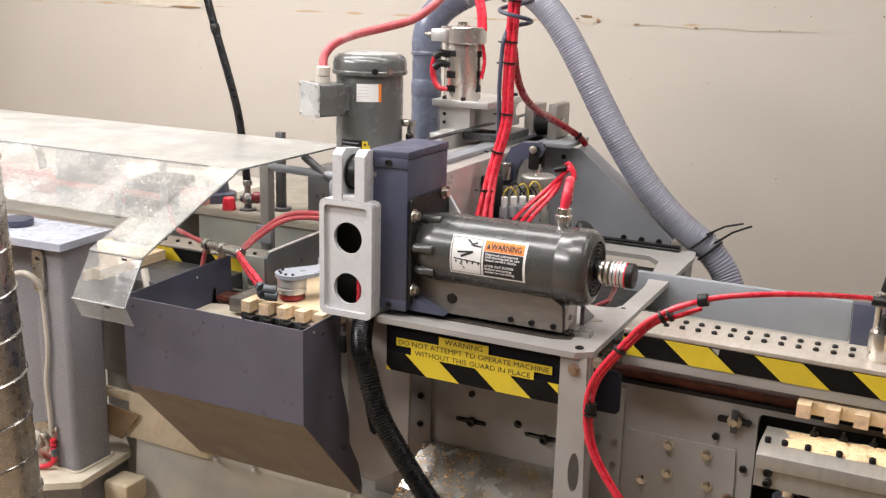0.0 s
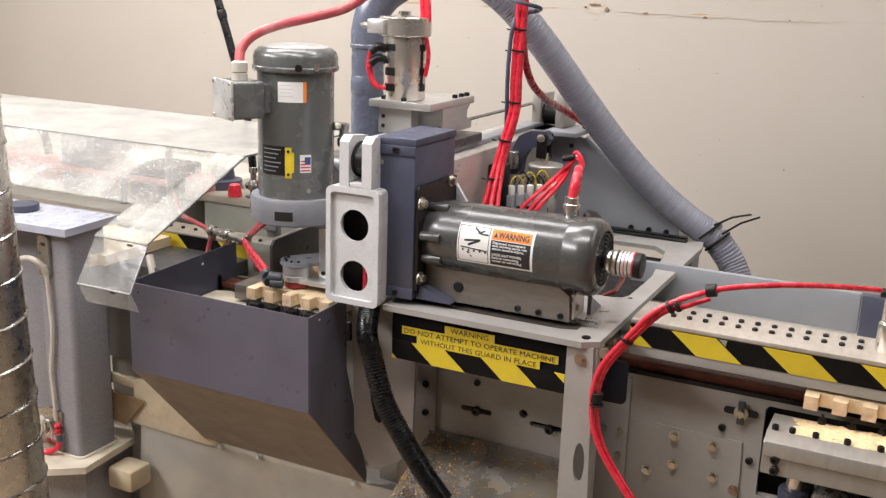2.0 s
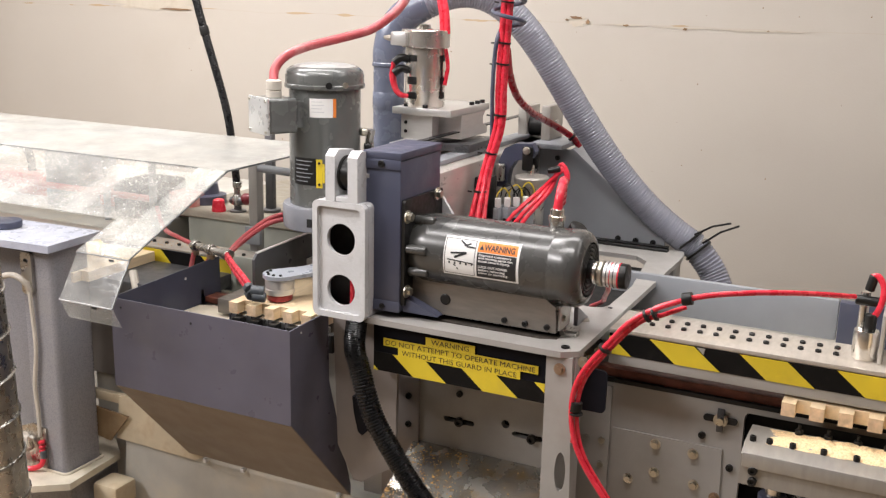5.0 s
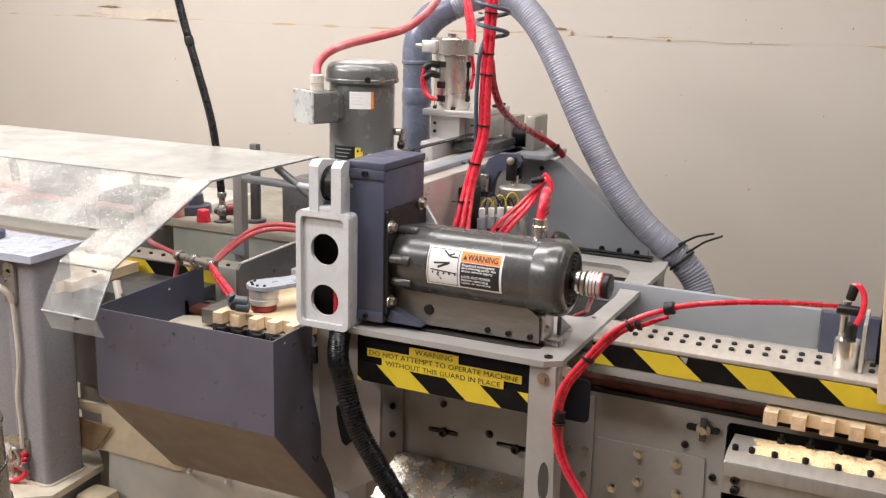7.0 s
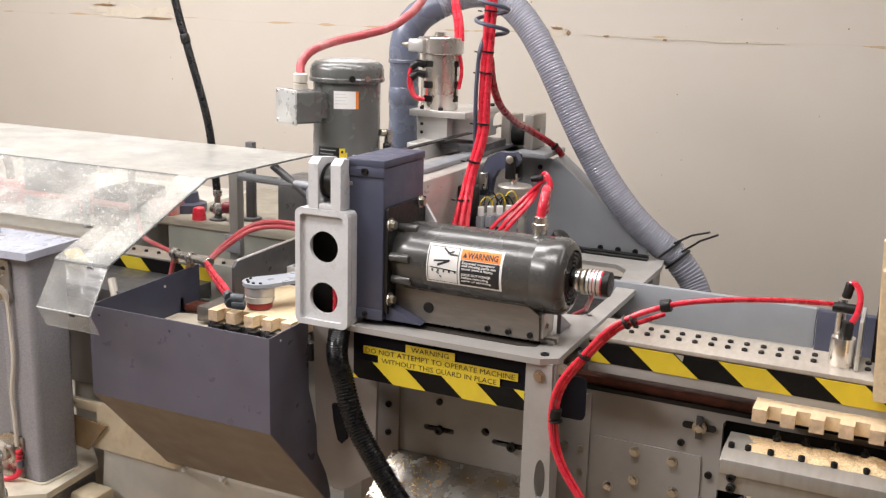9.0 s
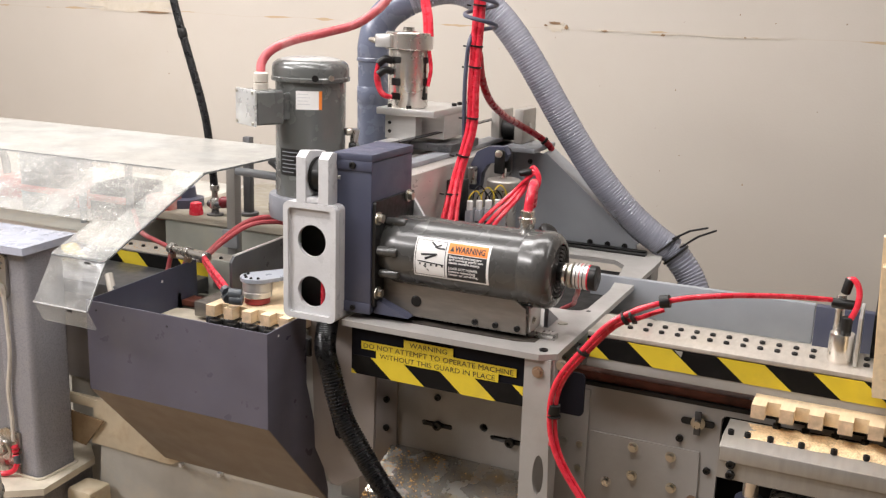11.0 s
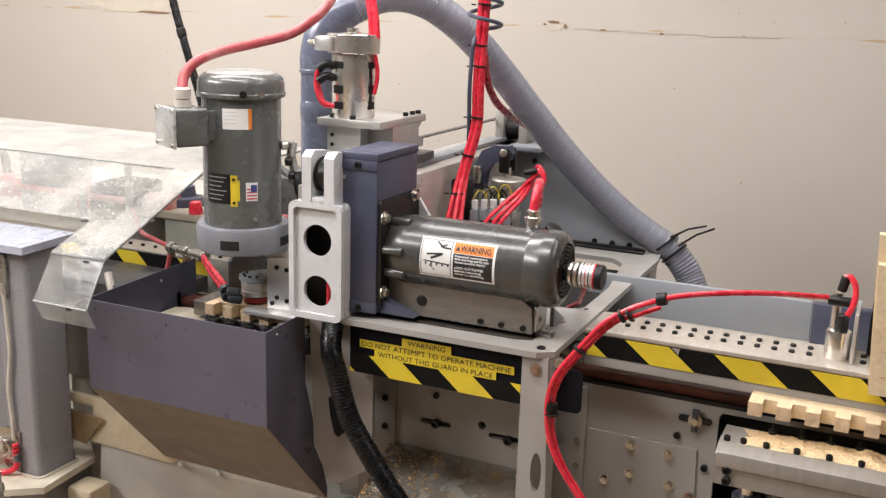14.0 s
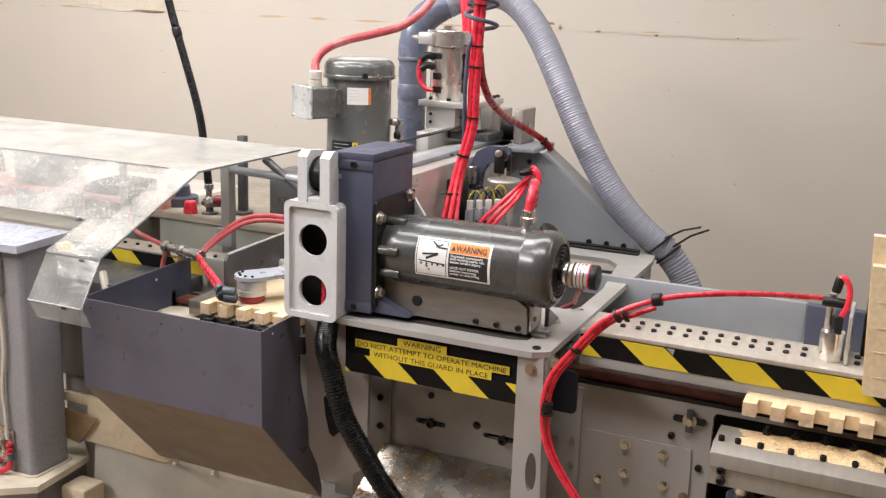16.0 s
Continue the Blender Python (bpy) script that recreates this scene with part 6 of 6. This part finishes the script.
def carriage():
    t = thing("router_carriage", (-1.33, 2.2, 1.3), "router carriage with air cylinder riding on the beam", "router carriage")
    # slide body on top of the beam
    part("saddle_block", box(B(), -1.30, -1.165, 2.24, 2.44, 1.3065, 1.33, 0.003), SHADOWSTEEL, t, "dark slide block")
    part("upright", prism(B(), [(2.2, 1.3405), (2.24, 1.3405), (2.24, 1.39), (2.26, 1.408), (2.2, 1.408)], "x", -1.36, -1.262, 0.001), ALU, t)
    for z in (1.36, 1.385):
        part("socket_screw", sockbolt(B(), (-1.345, 2.2, z), (0, -1, 0), 0.005, 0.003), BOLT, t)
    part("upright", prism(B(), [(2.26, 1.3405), (2.44, 1.3405), (2.44, 1.36), (2.41, 1.372), (2.41, 1.392), (2.43, 1.408), (2.26, 1.408)], "x", -1.30, -1.20, 0.001), ALU, t)
    part("cap_plate", box(B(), -1.382, -1.198, 2.185, 2.45, 1.4085, 1.428, 0.002), ALU, t, "aluminium cylinder base plate")
    for x, y in ((-1.35, 2.21), (-1.32, 2.205), (-1.285, 2.2), (-1.215, 2.36), (-1.215, 2.40), (-1.215, 2.435), (-1.35, 2.42)):
        part("socket_screw", sockbolt(B(), (x, y, 1.428), (0, 0, 1), 0.0075, 0.009), BOLT, t)
    c = part("lift_cylinder", lathe(B(), (-1.312, 2.25, 1.4285), (0, 0, 1), [(0.054, 0), (0.056, 0.003), (0.056, 0.162)], 36), NICKEL, t, "bright nickel lift cylinder", at=(-1.312, 2.25, 1.4285))
    part("head", lathe(B(), (-1.312, 2.25, 1.592), (0, 0, 1), [(0.066, 0), (0.068, 0.002), (0.068, 0.046), (0.066, 0.048), (0.016, 0.048)], 40), NICKEL, c)
    part("head_block", box(B(), -1.385, -1.335, 2.175, 2.225, 1.597, 1.634, 0.004), ALU, c)
    part("top_nut", hexbolt(B(), (-1.315, 2.25, 1.64), (0, 0, 1), 0.016, 0.014), CHROME, c)
    part("bleed_screw", tube(B(), [Vector((-1.385, 2.195, 1.615)), Vector((-1.395, 2.19, 1.616)), Vector((-1.41, 2.186, 1.618))], 0.006, 8, lambda i: (0.006, 0.009, 0.004)[i]), ZINC, c)
    def on_cyl(deg, z, r=0.0576):
        return (-1.312 + r * math.cos(radians(deg)), 2.25 + r * math.sin(radians(deg)), z)
    def window(d0, d1, z0, z1, m):
        bm = B()
        rows = [[bm.verts.new(on_cyl(d0 + (d1 - d0) * i / 8, z)) for i in range(9)] for z in (z0, z1)]
        for i in range(8):
            bm.faces.new((rows[0][i], rows[0][i + 1], rows[1][i + 1], rows[1][i]))
        part("window", bm, m, c, "dark slot in the cylinder")
    for z0, z1 in ((1.555, 1.572), (1.492, 1.512), (1.452, 1.47)):
        window(-122, -88, z0, z1, BOLT)
        window(-18, 8, z0, z1, BOLT)
    window(-14, -6, 1.455, 1.57, BOLT)
    for z in (1.56, 1.53):
        part("elbow", tube(B(), smooth_path([on_cyl(-120, z), on_cyl(-125, z + 0.004, 0.078), on_cyl(-130, z - 0.01, 0.095)]), 0.011, 12), BOLT, c, "black elbow fitting")
    for k in range(2):
        q = [on_cyl(-131, 1.550 - 0.03 * k, 0.095), on_cyl(-136, 1.515 - 0.018 * k, 0.098 - 0.008 * k), on_cyl(-133, 1.482 - 0.008 * k, 0.092 - 0.008 * k), on_cyl(-126, 1.462, 0.080 - 0.006 * k), on_cyl(-118, 1.458, 0.058)]
        part("red_tube", tube(B(), smooth_path(q), 0.0065, 9), RED, c, "red air tube")
    for k in range(2):
        q = [(-1.262 + 0.014 * k, 2.255, 1.63), (-1.268 + 0.014 * k, 2.26, 1.68), (-1.282 + 0.012 * k, 2.27, 1.73), (-1.31, 2.3, 1.83), (-1.36, 2.35, 1.95)]
        part("red_tube", tube(B(), smooth_path(q), 0.0085, 10), RED, c, "red air tube")
    part("red_tube", tube(B(), smooth_path([on_cyl(0, 1.59, 0.062), on_cyl(5, 1.54, 0.067), on_cyl(0, 1.49, 0.061)]), 0.006, 8), RED, c, "red air tube")
    # bracket carrying the mount plate on the side of the beam
    part("side_slide", box(B(), -1.345, -1.303, 2.10, 2.40, 1.05, 1.34, 0.003), ALU, t)
    part("pivot_lever", tube(B(), smooth_path([(-1.40, 2.1, 1.37), (-1.405, 2.1, 1.33), (-1.385, 2.1, 1.28), (-1.375, 2.1, 1.24)]), 0.012, 10), STEEL, t, "steel lever arm")
    for z in (1.365, 1.325, 1.29):
        part("lever_knob", cyl(B(), (-1.405 + 0.3 * (1.365 - z), 2.085, z), (-0.7, -0.7, 0), 0.011, 0.018, 14, bevel=0.003), BOLT if z < 1.33 else ZINC, t, "lever screw")
    part("grease_hose", tube(B(), smooth_path([(-1.37, 2.08, 1.30), (-1.362, 2.07, 1.26), (-1.345, 2.08, 1.20), (-1.34, 2.1, 1.12)]), 0.013, 10), RUBBER, t, "black rubber hose")

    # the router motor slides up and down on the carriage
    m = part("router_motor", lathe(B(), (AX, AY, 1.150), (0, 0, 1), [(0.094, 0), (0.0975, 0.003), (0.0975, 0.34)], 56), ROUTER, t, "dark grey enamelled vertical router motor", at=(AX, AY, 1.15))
    prof = [(0.1075, 0), (0.1095, 0.003), (0.1095, 0.010), (0.107, 0.013), (0.107, 0.034), (0.103, 0.047), (0.092, 0.056), (0.060, 0.062), (0.02, 0.063)]
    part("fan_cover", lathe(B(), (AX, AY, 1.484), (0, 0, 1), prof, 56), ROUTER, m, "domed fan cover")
    part("dust_film", lathe(B(), (AX, AY, 1.5405), (0, 0, 1), [(0.086, 0.0002), (0.080, 0.0035), (0.058, 0.0075), (0.02, 0.0082)], 48), mat("settled_dust", (0.33, 0.325, 0.31), 0.8, 0, 0.2, 40, 0.3, 200, (0.30, 0.30, 0.29), 0.7, 25), m, "pale settled dust")
    part("cover_screw", cyl(B(), on_router(-52, 1.497, 0.107), (0.6, -0.8, 0), 0.009, 0.006, 14), BOLT, m)
    part("cover_screw", cyl(B(), on_router(-28, 1.497, 0.107), (0.9, -0.5, 0), 0.008, 0.006, 14), ZINC, m)
    part("nose_bolt", cyl(B(), on_router(-38, 1.19, 0.096), (0.78, -0.6, 0), 0.006, 0.007, 12), ZINC, m)
    r = part("adapter_ring", lathe(B(), (AX, AY, 1.098), (0, 0, 1), [(0.11, 0), (0.116, 0.004), (0.118, 0.02), (0.118, 0.062), (0.115, 0.068), (0.098, 0.068)], 56), mat("blue_grey_casting", (0.21, 0.215, 0.24), 0.45, 0, 0.1, 20, 0.2, 150, (0.3, 0.28, 0.25), 0.35, 9), m, "blue-grey cast adapter ring")
    for d0 in (-83, -5, -160):
        part("ring_slot", wrap(B(), d0, d0 + 23, 1.116, 1.139, 0.1185), DARK, r, "dark ventilation slot")
    # junction box
    turn = Matrix.Translation((AX, AY, 0)) @ Matrix.Rotation(radians(-117), 4, "Z")
    def aside(bm):
        bmesh.ops.transform(bm, matrix=turn, verts=bm.verts)
        return bm
    jx, jy, _ = turn @ Vector((0.155, 0, 0))
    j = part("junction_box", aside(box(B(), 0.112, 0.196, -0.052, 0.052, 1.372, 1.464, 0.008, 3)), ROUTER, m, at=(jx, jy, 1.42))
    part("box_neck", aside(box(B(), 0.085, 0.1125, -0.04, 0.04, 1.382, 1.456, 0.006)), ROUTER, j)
    part("box_lid", aside(box(B(), 0.1965, 0.204, -0.055, 0.055, 1.369, 1.467, 0.004)), COVER, j, "bright worn cover")
    for sy in (-0.045, 0.045):
        for sz in (1.377, 1.459):
            part("lid_screw", aside(cyl(B(), (0.204, sy, sz), (1, 0, 0), 0.004, 0.003, 10)), ZINC, j)
    part("gland", lathe(B(), (jx, jy, 1.464), (0, 0, 1), [(0.020, 0), (0.020, 0.016), (0.016, 0.018), (0.020, 0.02), (0.020, 0.042), (0.013, 0.046)], 18), CREAM, j, "dusty white cable gland")
    q = [(jx, jy, 1.50), (-1.594, 1.925, 1.535), (-1.58, 1.955, 1.568), (-1.548, 2.01, 1.592), (-1.49, 2.085, 1.614), (-1.43, 2.14, 1.637), (-1.385, 2.17, 1.672), (-1.36, 2.2, 1.71), (-1.345, 2.23, 1.77), (-1.34, 2.26, 1.90)]
    part("power_cord", tube(B(), smooth_path(q, 8), 0.0125, 12), PINKC, m, "thick faded red power cord")
    # stickers
    lab = part("rating_label", wrap(B(), -82, -45, 1.412, 1.462, 0.0981), WHITE, m, "white sticker with orange edge")
    part("orange_edge", wrap(B(), -44.9, -40, 1.412, 1.462, 0.0982), ORANGE, lab)
    for i in range(4):
        part("text_bar", wrap(B(), -79, -62 + 3 * (i % 2), 1.4525 - 0.009 * i, 1.4545 - 0.009 * i, 0.0984, 4), PALE, lab, "grey text bar")
    n = part("name_plate", wrap(B(), -114, -72, 1.228, 1.302, 0.0981), BOLT, m, "dark metal rating plate with yellow edge")
    part("yellow_edge", wrap(B(), -71.9, -62, 1.222, 1.300, 0.0982), YELLOW, n)
    part("yellow_bulge", wrap(B(), -61.9, -58.5, 1.236, 1.288, 0.0982, 3), YELLOW, n)
    for z in (1.232, 1.290):
        part("plate_rivet", cyl(B(), on_router(-67, z, 0.0982), (0.4, -0.92, 0), 0.0035, 0.0025, 10), BOLT, n)
    for i in range(6):
        part("text_bar", wrap(B(), -110, -78 - 4 * (i % 3), 1.292 - 0.011 * i, 1.2945 - 0.011 * i, 0.0984, 4), GUSSET, n, "grey text bar")
    f = part("flag_sticker", wrap(B(), -50, -33, 1.236, 1.282, 0.0981), WHITE, m, "small red, white and blue striped sticker")
    for i in range(4):
        part("stripe", wrap(B(), -49, -34, 1.240 + 0.008 * i, 1.2435 + 0.008 * i, 0.0983, 4), FLAGRED, f)
    part("canton", wrap(B(), -43, -34, 1.258, 1.276, 0.0985, 4), FLAGBLUE, f)
    # mount plate that hangs in front of the beam side
    outer = [(-1.445, 0.932), (-1.325, 0.932), (-1.320, 1.0), (-1.296, 1.03), (-1.296, 1.275), (-1.35, 1.275), (-1.35, 1.12), (-1.385, 1.085), (-1.445, 1.075)]
    part("mount_plate", holed(B(), outer, [ring_pts(-1.332, 1.245, 0.005, 12)], "y", 2.045, 2.057), ALU, m, "brushed aluminium motor mount plate")
    for x, z in ((-1.415, 1.055), (-1.385, 1.052), (-1.345, 1.06), (-1.345, 1.04), (-1.415, 0.975), (-1.385, 0.97), (-1.345, 0.98), (-1.345, 0.965), (-1.43, 0.958), (-1.37, 0.956)):
        part("socket_screw", sockbolt(B(), (x, 2.045, z), (0, -1, 0), 0.006, 0.004), BOLT, m)
    part("foot_plate", box(B(), -1.49, -1.325, 2.00, 2.0445, 0.932, 0.944, 0.002), ALU, m, "aluminium foot plate")
    part("motor_seat", box(B(), -1.60, -1.36, 2.058, 2.20, 1.075, 1.097, 0.003), ALU, m)
    part("spindle", lathe(B(), (-1.47, 2.16, 0.965), (0, 0, 1), [(0.012, 0), (0.03, 0.002), (0.03, 0.05), (0.016, 0.055), (0.016, 0.108)], 24), STEEL, m, "steel cutter spindle")
    # suction pipe behind the motor
    px, py = -1.50, 2.38
    p = part("suction_pipe", tube(B(), [Vector((px, py, z)) for z in (1.10, 1.25, 1.4, 1.53)], 0.047, 28), PIPE, m, "blue-grey plastic suction pipe", at=(px, py, 1.1))
    bend = smooth_path([(px, py, 1.531), (px, py, 1.57), (px + 0.010, py + 0.006, 1.62), (px + 0.035, py + 0.02, 1.665), (px + 0.075, py + 0.038, 1.695), (px + 0.10, py + 0.048, 1.706)])
    part("elbow", tube(B(), bend, 0.049, 28, lambda i: 0.049 - 0.0055 * max(0.0, (i - 18) / 12)), PIPE, p, "grey plastic elbow")
    part("collar", lathe(B(), (px, py, 1.522), (0, 0, 1), [(0.048, 0), (0.0512, 0.003), (0.0512, 0.011), (0.048, 0.014)], 28), PIPE, p)
    part("lower_collar", lathe(B(), (px, py, 1.395), (0, 0, 1), [(0.0475, 0), (0.049, 0.003), (0.049, 0.05), (0.0475, 0.053)], 28), PIPE, p)
    return t, m


CARRIAGE, ROUTER = carriage()


# ---- the ribbed dust hose, in rigid pieces along a curve from the elbow to the table ----
HOSE_END = Vector((-0.615, 3.12, 1.0))
HOSE_N = 44


def hose_point(u, dx, s, dz):
    k = min(max(s / 0.57, 0), 1.3)
    p0 = Vector((-1.40 + dx, 2.428 + s, 1.706 + dz))
    a = Vector((0.288, 0.088, 0.171)).lerp(Vector((0.336, 0.133, 0.206)), k)
    b = Vector((-0.468, -0.122, 0.246)).lerp(Vector((-0.398, -0.135, 0.264)), k)
    p1, p2 = p0 + a, HOSE_END + b
    return (1 - u) ** 3 * p0 + 3 * u * (1 - u) ** 2 * p1 + 3 * u * u * (1 - u) * p2 + u**3 * HOSE_END


def hose_pose(i, dx, s, dz):
    """The pose of piece i: its middle on the curve and its z along it."""
    fine = [hose_point(k / 120, dx, s, dz) for k in range(121)]
    cum = [0.0]
    for a, b in zip(fine, fine[1:]):
        cum.append(cum[-1] + (b - a).length)
    def at(d):
        d = min(max(d, 0), cum[-1])
        for k in range(120):
            if d <= cum[k + 1]:
                return fine[k].lerp(fine[k + 1], (d - cum[k]) / max(cum[k + 1] - cum[k], 1e-9))
        return fine[-1]
    step = cum[-1] / HOSE_N
    mid = at((i + 0.5) * step)
    way = (at((i + 1) * step) - at(i * step)).normalized()
    side = Vector((0.35, -0.9, 0.0))
    x = (side - way * side.dot(way)).normalized()
    y = way.cross(x)
    return Matrix.Translation(mid) @ Matrix((x, y, way)).transposed().to_4x4()


def dust_hose():
    t = thing("dust_hose", (0, 0, 0), "grey ribbed plastic dust hose arching to the table", "hose")
    length, ribs = 0.032, 4
    prof = []
    for k in range(ribs):
        z0 = -length / 2 + length * k / ribs
        d = length / ribs
        prof += [(0.0422, z0), (0.0423, z0 + 0.25 * d), (0.0435, z0 + 0.42 * d), (0.0440, z0 + 0.62 * d), (0.0435, z0 + 0.84 * d)]
    prof.append((0.0422, length / 2))
    me = mesh_of("hose_piece", lathe(B(), (0, 0, 0), (0, 0, 1), prof, 28), HOSE, (0, 0, 0), 70)
    out = []
    for i in range(HOSE_N):
        ob = new("hose_piece", me)
        ob.parent = t
        out.append(ob)
    # the still tail below the table edge
    tail = smooth_path([HOSE_END, (-0.56, 3.125, 0.93), (-0.525, 3.11, 0.86), (-0.505, 3.08, 0.76), (-0.50, 3.05, 0.60), (-0.50, 3.05, 0.40)], 30)
    part("hose_tail", tube(B(), tail, 0.042, 28, lambda i: (0.0415, 0.0415, 0.0442, 0.0437)[i % 4]), HOSE, t)
    for p, d in (((-0.632, 3.11, 1.02), (0.75, 0, -0.8)), ((-0.605, 3.115, 0.99), (0.75, 0, -0.8))):
        part("cable_tie", cyl(B(), p, d, 0.047, 0.007, 28), BOLT, t, "long black cable tie")
    for a, b in (((-0.61, 3.08, 1.045), (-0.50, 3.04, 1.10)), ((-0.585, 3.085, 1.02), (-0.475, 3.04, 1.095))):
        a, b = Vector(a), Vector(b)
        part("tie_tail", tube(B(), [a, (a + b) / 2 + Vector((0, 0, 0.008)), b], 0.0035, 6), BOLT, t, "long black cable tie")
    return t, out


DUST_HOSE, PIECES = dust_hose()


# ---- motion ----
HOME = 0.0185
# seconds, saddle shift along x
SHIFT = [(0, 0), (1.5, 0), (2.0, 0.0008), (2.2, 0.004), (2.5, 0.0157), (2.8, 0.026), (3.0, 0.0295), (3.2, 0.024), (3.5, 0.0203), (4.0, 0.0192), (6.5, 0.0175), (7.1, 0.0175), (7.35, 0.024), (7.5, 0.025), (9.2, 0.026), (9.9, 0.024),
         (10.3, 0.004), (10.6, -0.001), (11.5, -0.0032), (12.0, -0.0043), (12.2, 0.004), (12.5, 0.0158), (12.8, 0.0245), (13.0, 0.0263), (13.2, 0.022), (13.5, 0.0185), (14.5, 0.018), (16, 0.017)]
# seconds, carriage place along the beam
TRAVEL = [(0, 0.572), (0.5, 0.568), (0.7, 0.548), (1.0, 0.462), (1.5, 0.309), (2.0, 0.160), (2.2, 0.146), (2.5, 0.144), (2.7, 0.115), (3.0, 0.048), (3.3, 0.006), (3.5, 0.0), (3.7, 0.005), (4.0, 0.053), (4.2, 0.112), (5.0, 0.365), (6.0, 0.690), (6.2, 0.722),
          (6.35, 0.724), (6.5, 0.714), (7.0, 0.658), (7.3, 0.592), (7.5, 0.576), (9.2, 0.576), (10.4, 0.572), (10.7, 0.525), (11.0, 0.435), (11.5, 0.286), (12.0, 0.155), (12.2, 0.148), (12.5, 0.146), (12.7, 0.10), (13.0, 0.021), (13.3, 0.002), (13.5, 0.001), (13.7, 0.015),
          (14.0, 0.088), (14.5, 0.250), (15.0, 0.406), (15.5, 0.562), (16, 0.712)]
# seconds, lift of the router motor
LIFT = [(0, 0.020), (2.9, 0.020), (3.2, 0.010), (3.45, 0.0), (6.0, 0.0), (6.3, 0.024), (6.6, 0.026), (9.2, 0.027), (10.2, 0.021), (12.7, 0.019), (13.0, 0.008), (13.4, 0.001), (15.7, 0.0), (16, 0.010)]
# seconds, lift of the press table
TABLE = [(0, 0.0), (0.25, 0.001), (0.5, 0.008), (1.0, 0.019), (1.5, 0.023), (1.7, 0.020), (2.0, 0.010), (2.5, 0.001), (2.8, 0), (10.2, 0), (10.45, 0.006), (10.95, 0.019), (11.4, 0.022), (11.6, 0.019), (12.0, 0.012), (12.5, 0.003), (12.8, 0), (16, 0)]
# seconds, feed of the boards
FEED = [(0, 0), (7.4, 0), (7.6, 0.035), (7.8, 0.15), (8.0, 0.25), (8.2, 0.38), (8.4, 0.482), (8.6, 0.615), (8.8, 0.733), (8.95, 0.758), (9.1, 0.76), (16, 0.76)]
PUSHED = [(0, 0), (8.35, 0), (8.45, 0.012), (8.6, 0.135), (8.8, 0.253), (8.95, 0.278), (9.1, 0.28), (16, 0.28)]


def value(rows, t):
    """Straight lines between rows."""
    for (a, u), (b, v) in zip(rows, rows[1:]):
        if a <= t <= b:
            return u + (v - u) * (t - a) / (b - a)
    return rows[-1][1]


def motions():
    def home(ob):
        return ob.location.copy()
    p = home(SADDLE)
    walk(SADDLE, [(t, pose(p.x + dx - HOME, p.y, p.z)) for t, dx in SHIFT])
    times = sorted({t for rows in (SHIFT, TRAVEL) for t, _ in rows})
    c = home(CARRIAGE)
    walk(CARRIAGE, [(t, pose(c.x + value(SHIFT, t) - HOME + 0.008, c.y + value(TRAVEL, t), c.z)) for t in times])
    r = home(ROUTER)
    walk(ROUTER, [(t, pose(r.x, r.y, r.z + dz)) for t, dz in LIFT])
    some = sorted({t for rows in (TRAVEL, LIFT) for t, _ in rows} | {2.5, 3.0, 7.35, 10.3})
    for i, ob in enumerate(PIECES):
        walk(ob, [(t, hose_pose(i, value(SHIFT, t) - HOME + 0.008, value(TRAVEL, t), value(LIFT, t))) for t in some])
    q = home(PRESS)
    walk(PRESS, [(t, pose(q.x, q.y, q.z + dz)) for t, dz in TABLE])
    for ob, rows, drop, back in zip(BOARDS, ([(t, d * 1.066) for t, d in FEED], [(t, d * 0.842) for t, d in FEED], FEED, PUSHED), (0, 0, 0, -0.0135), (0, 0, 0, 0.04)):
        h = home(ob)
        walk(ob, [(t, pose(h.x + dx, h.y + back, h.z + drop)) for t, dx in rows])


motions()
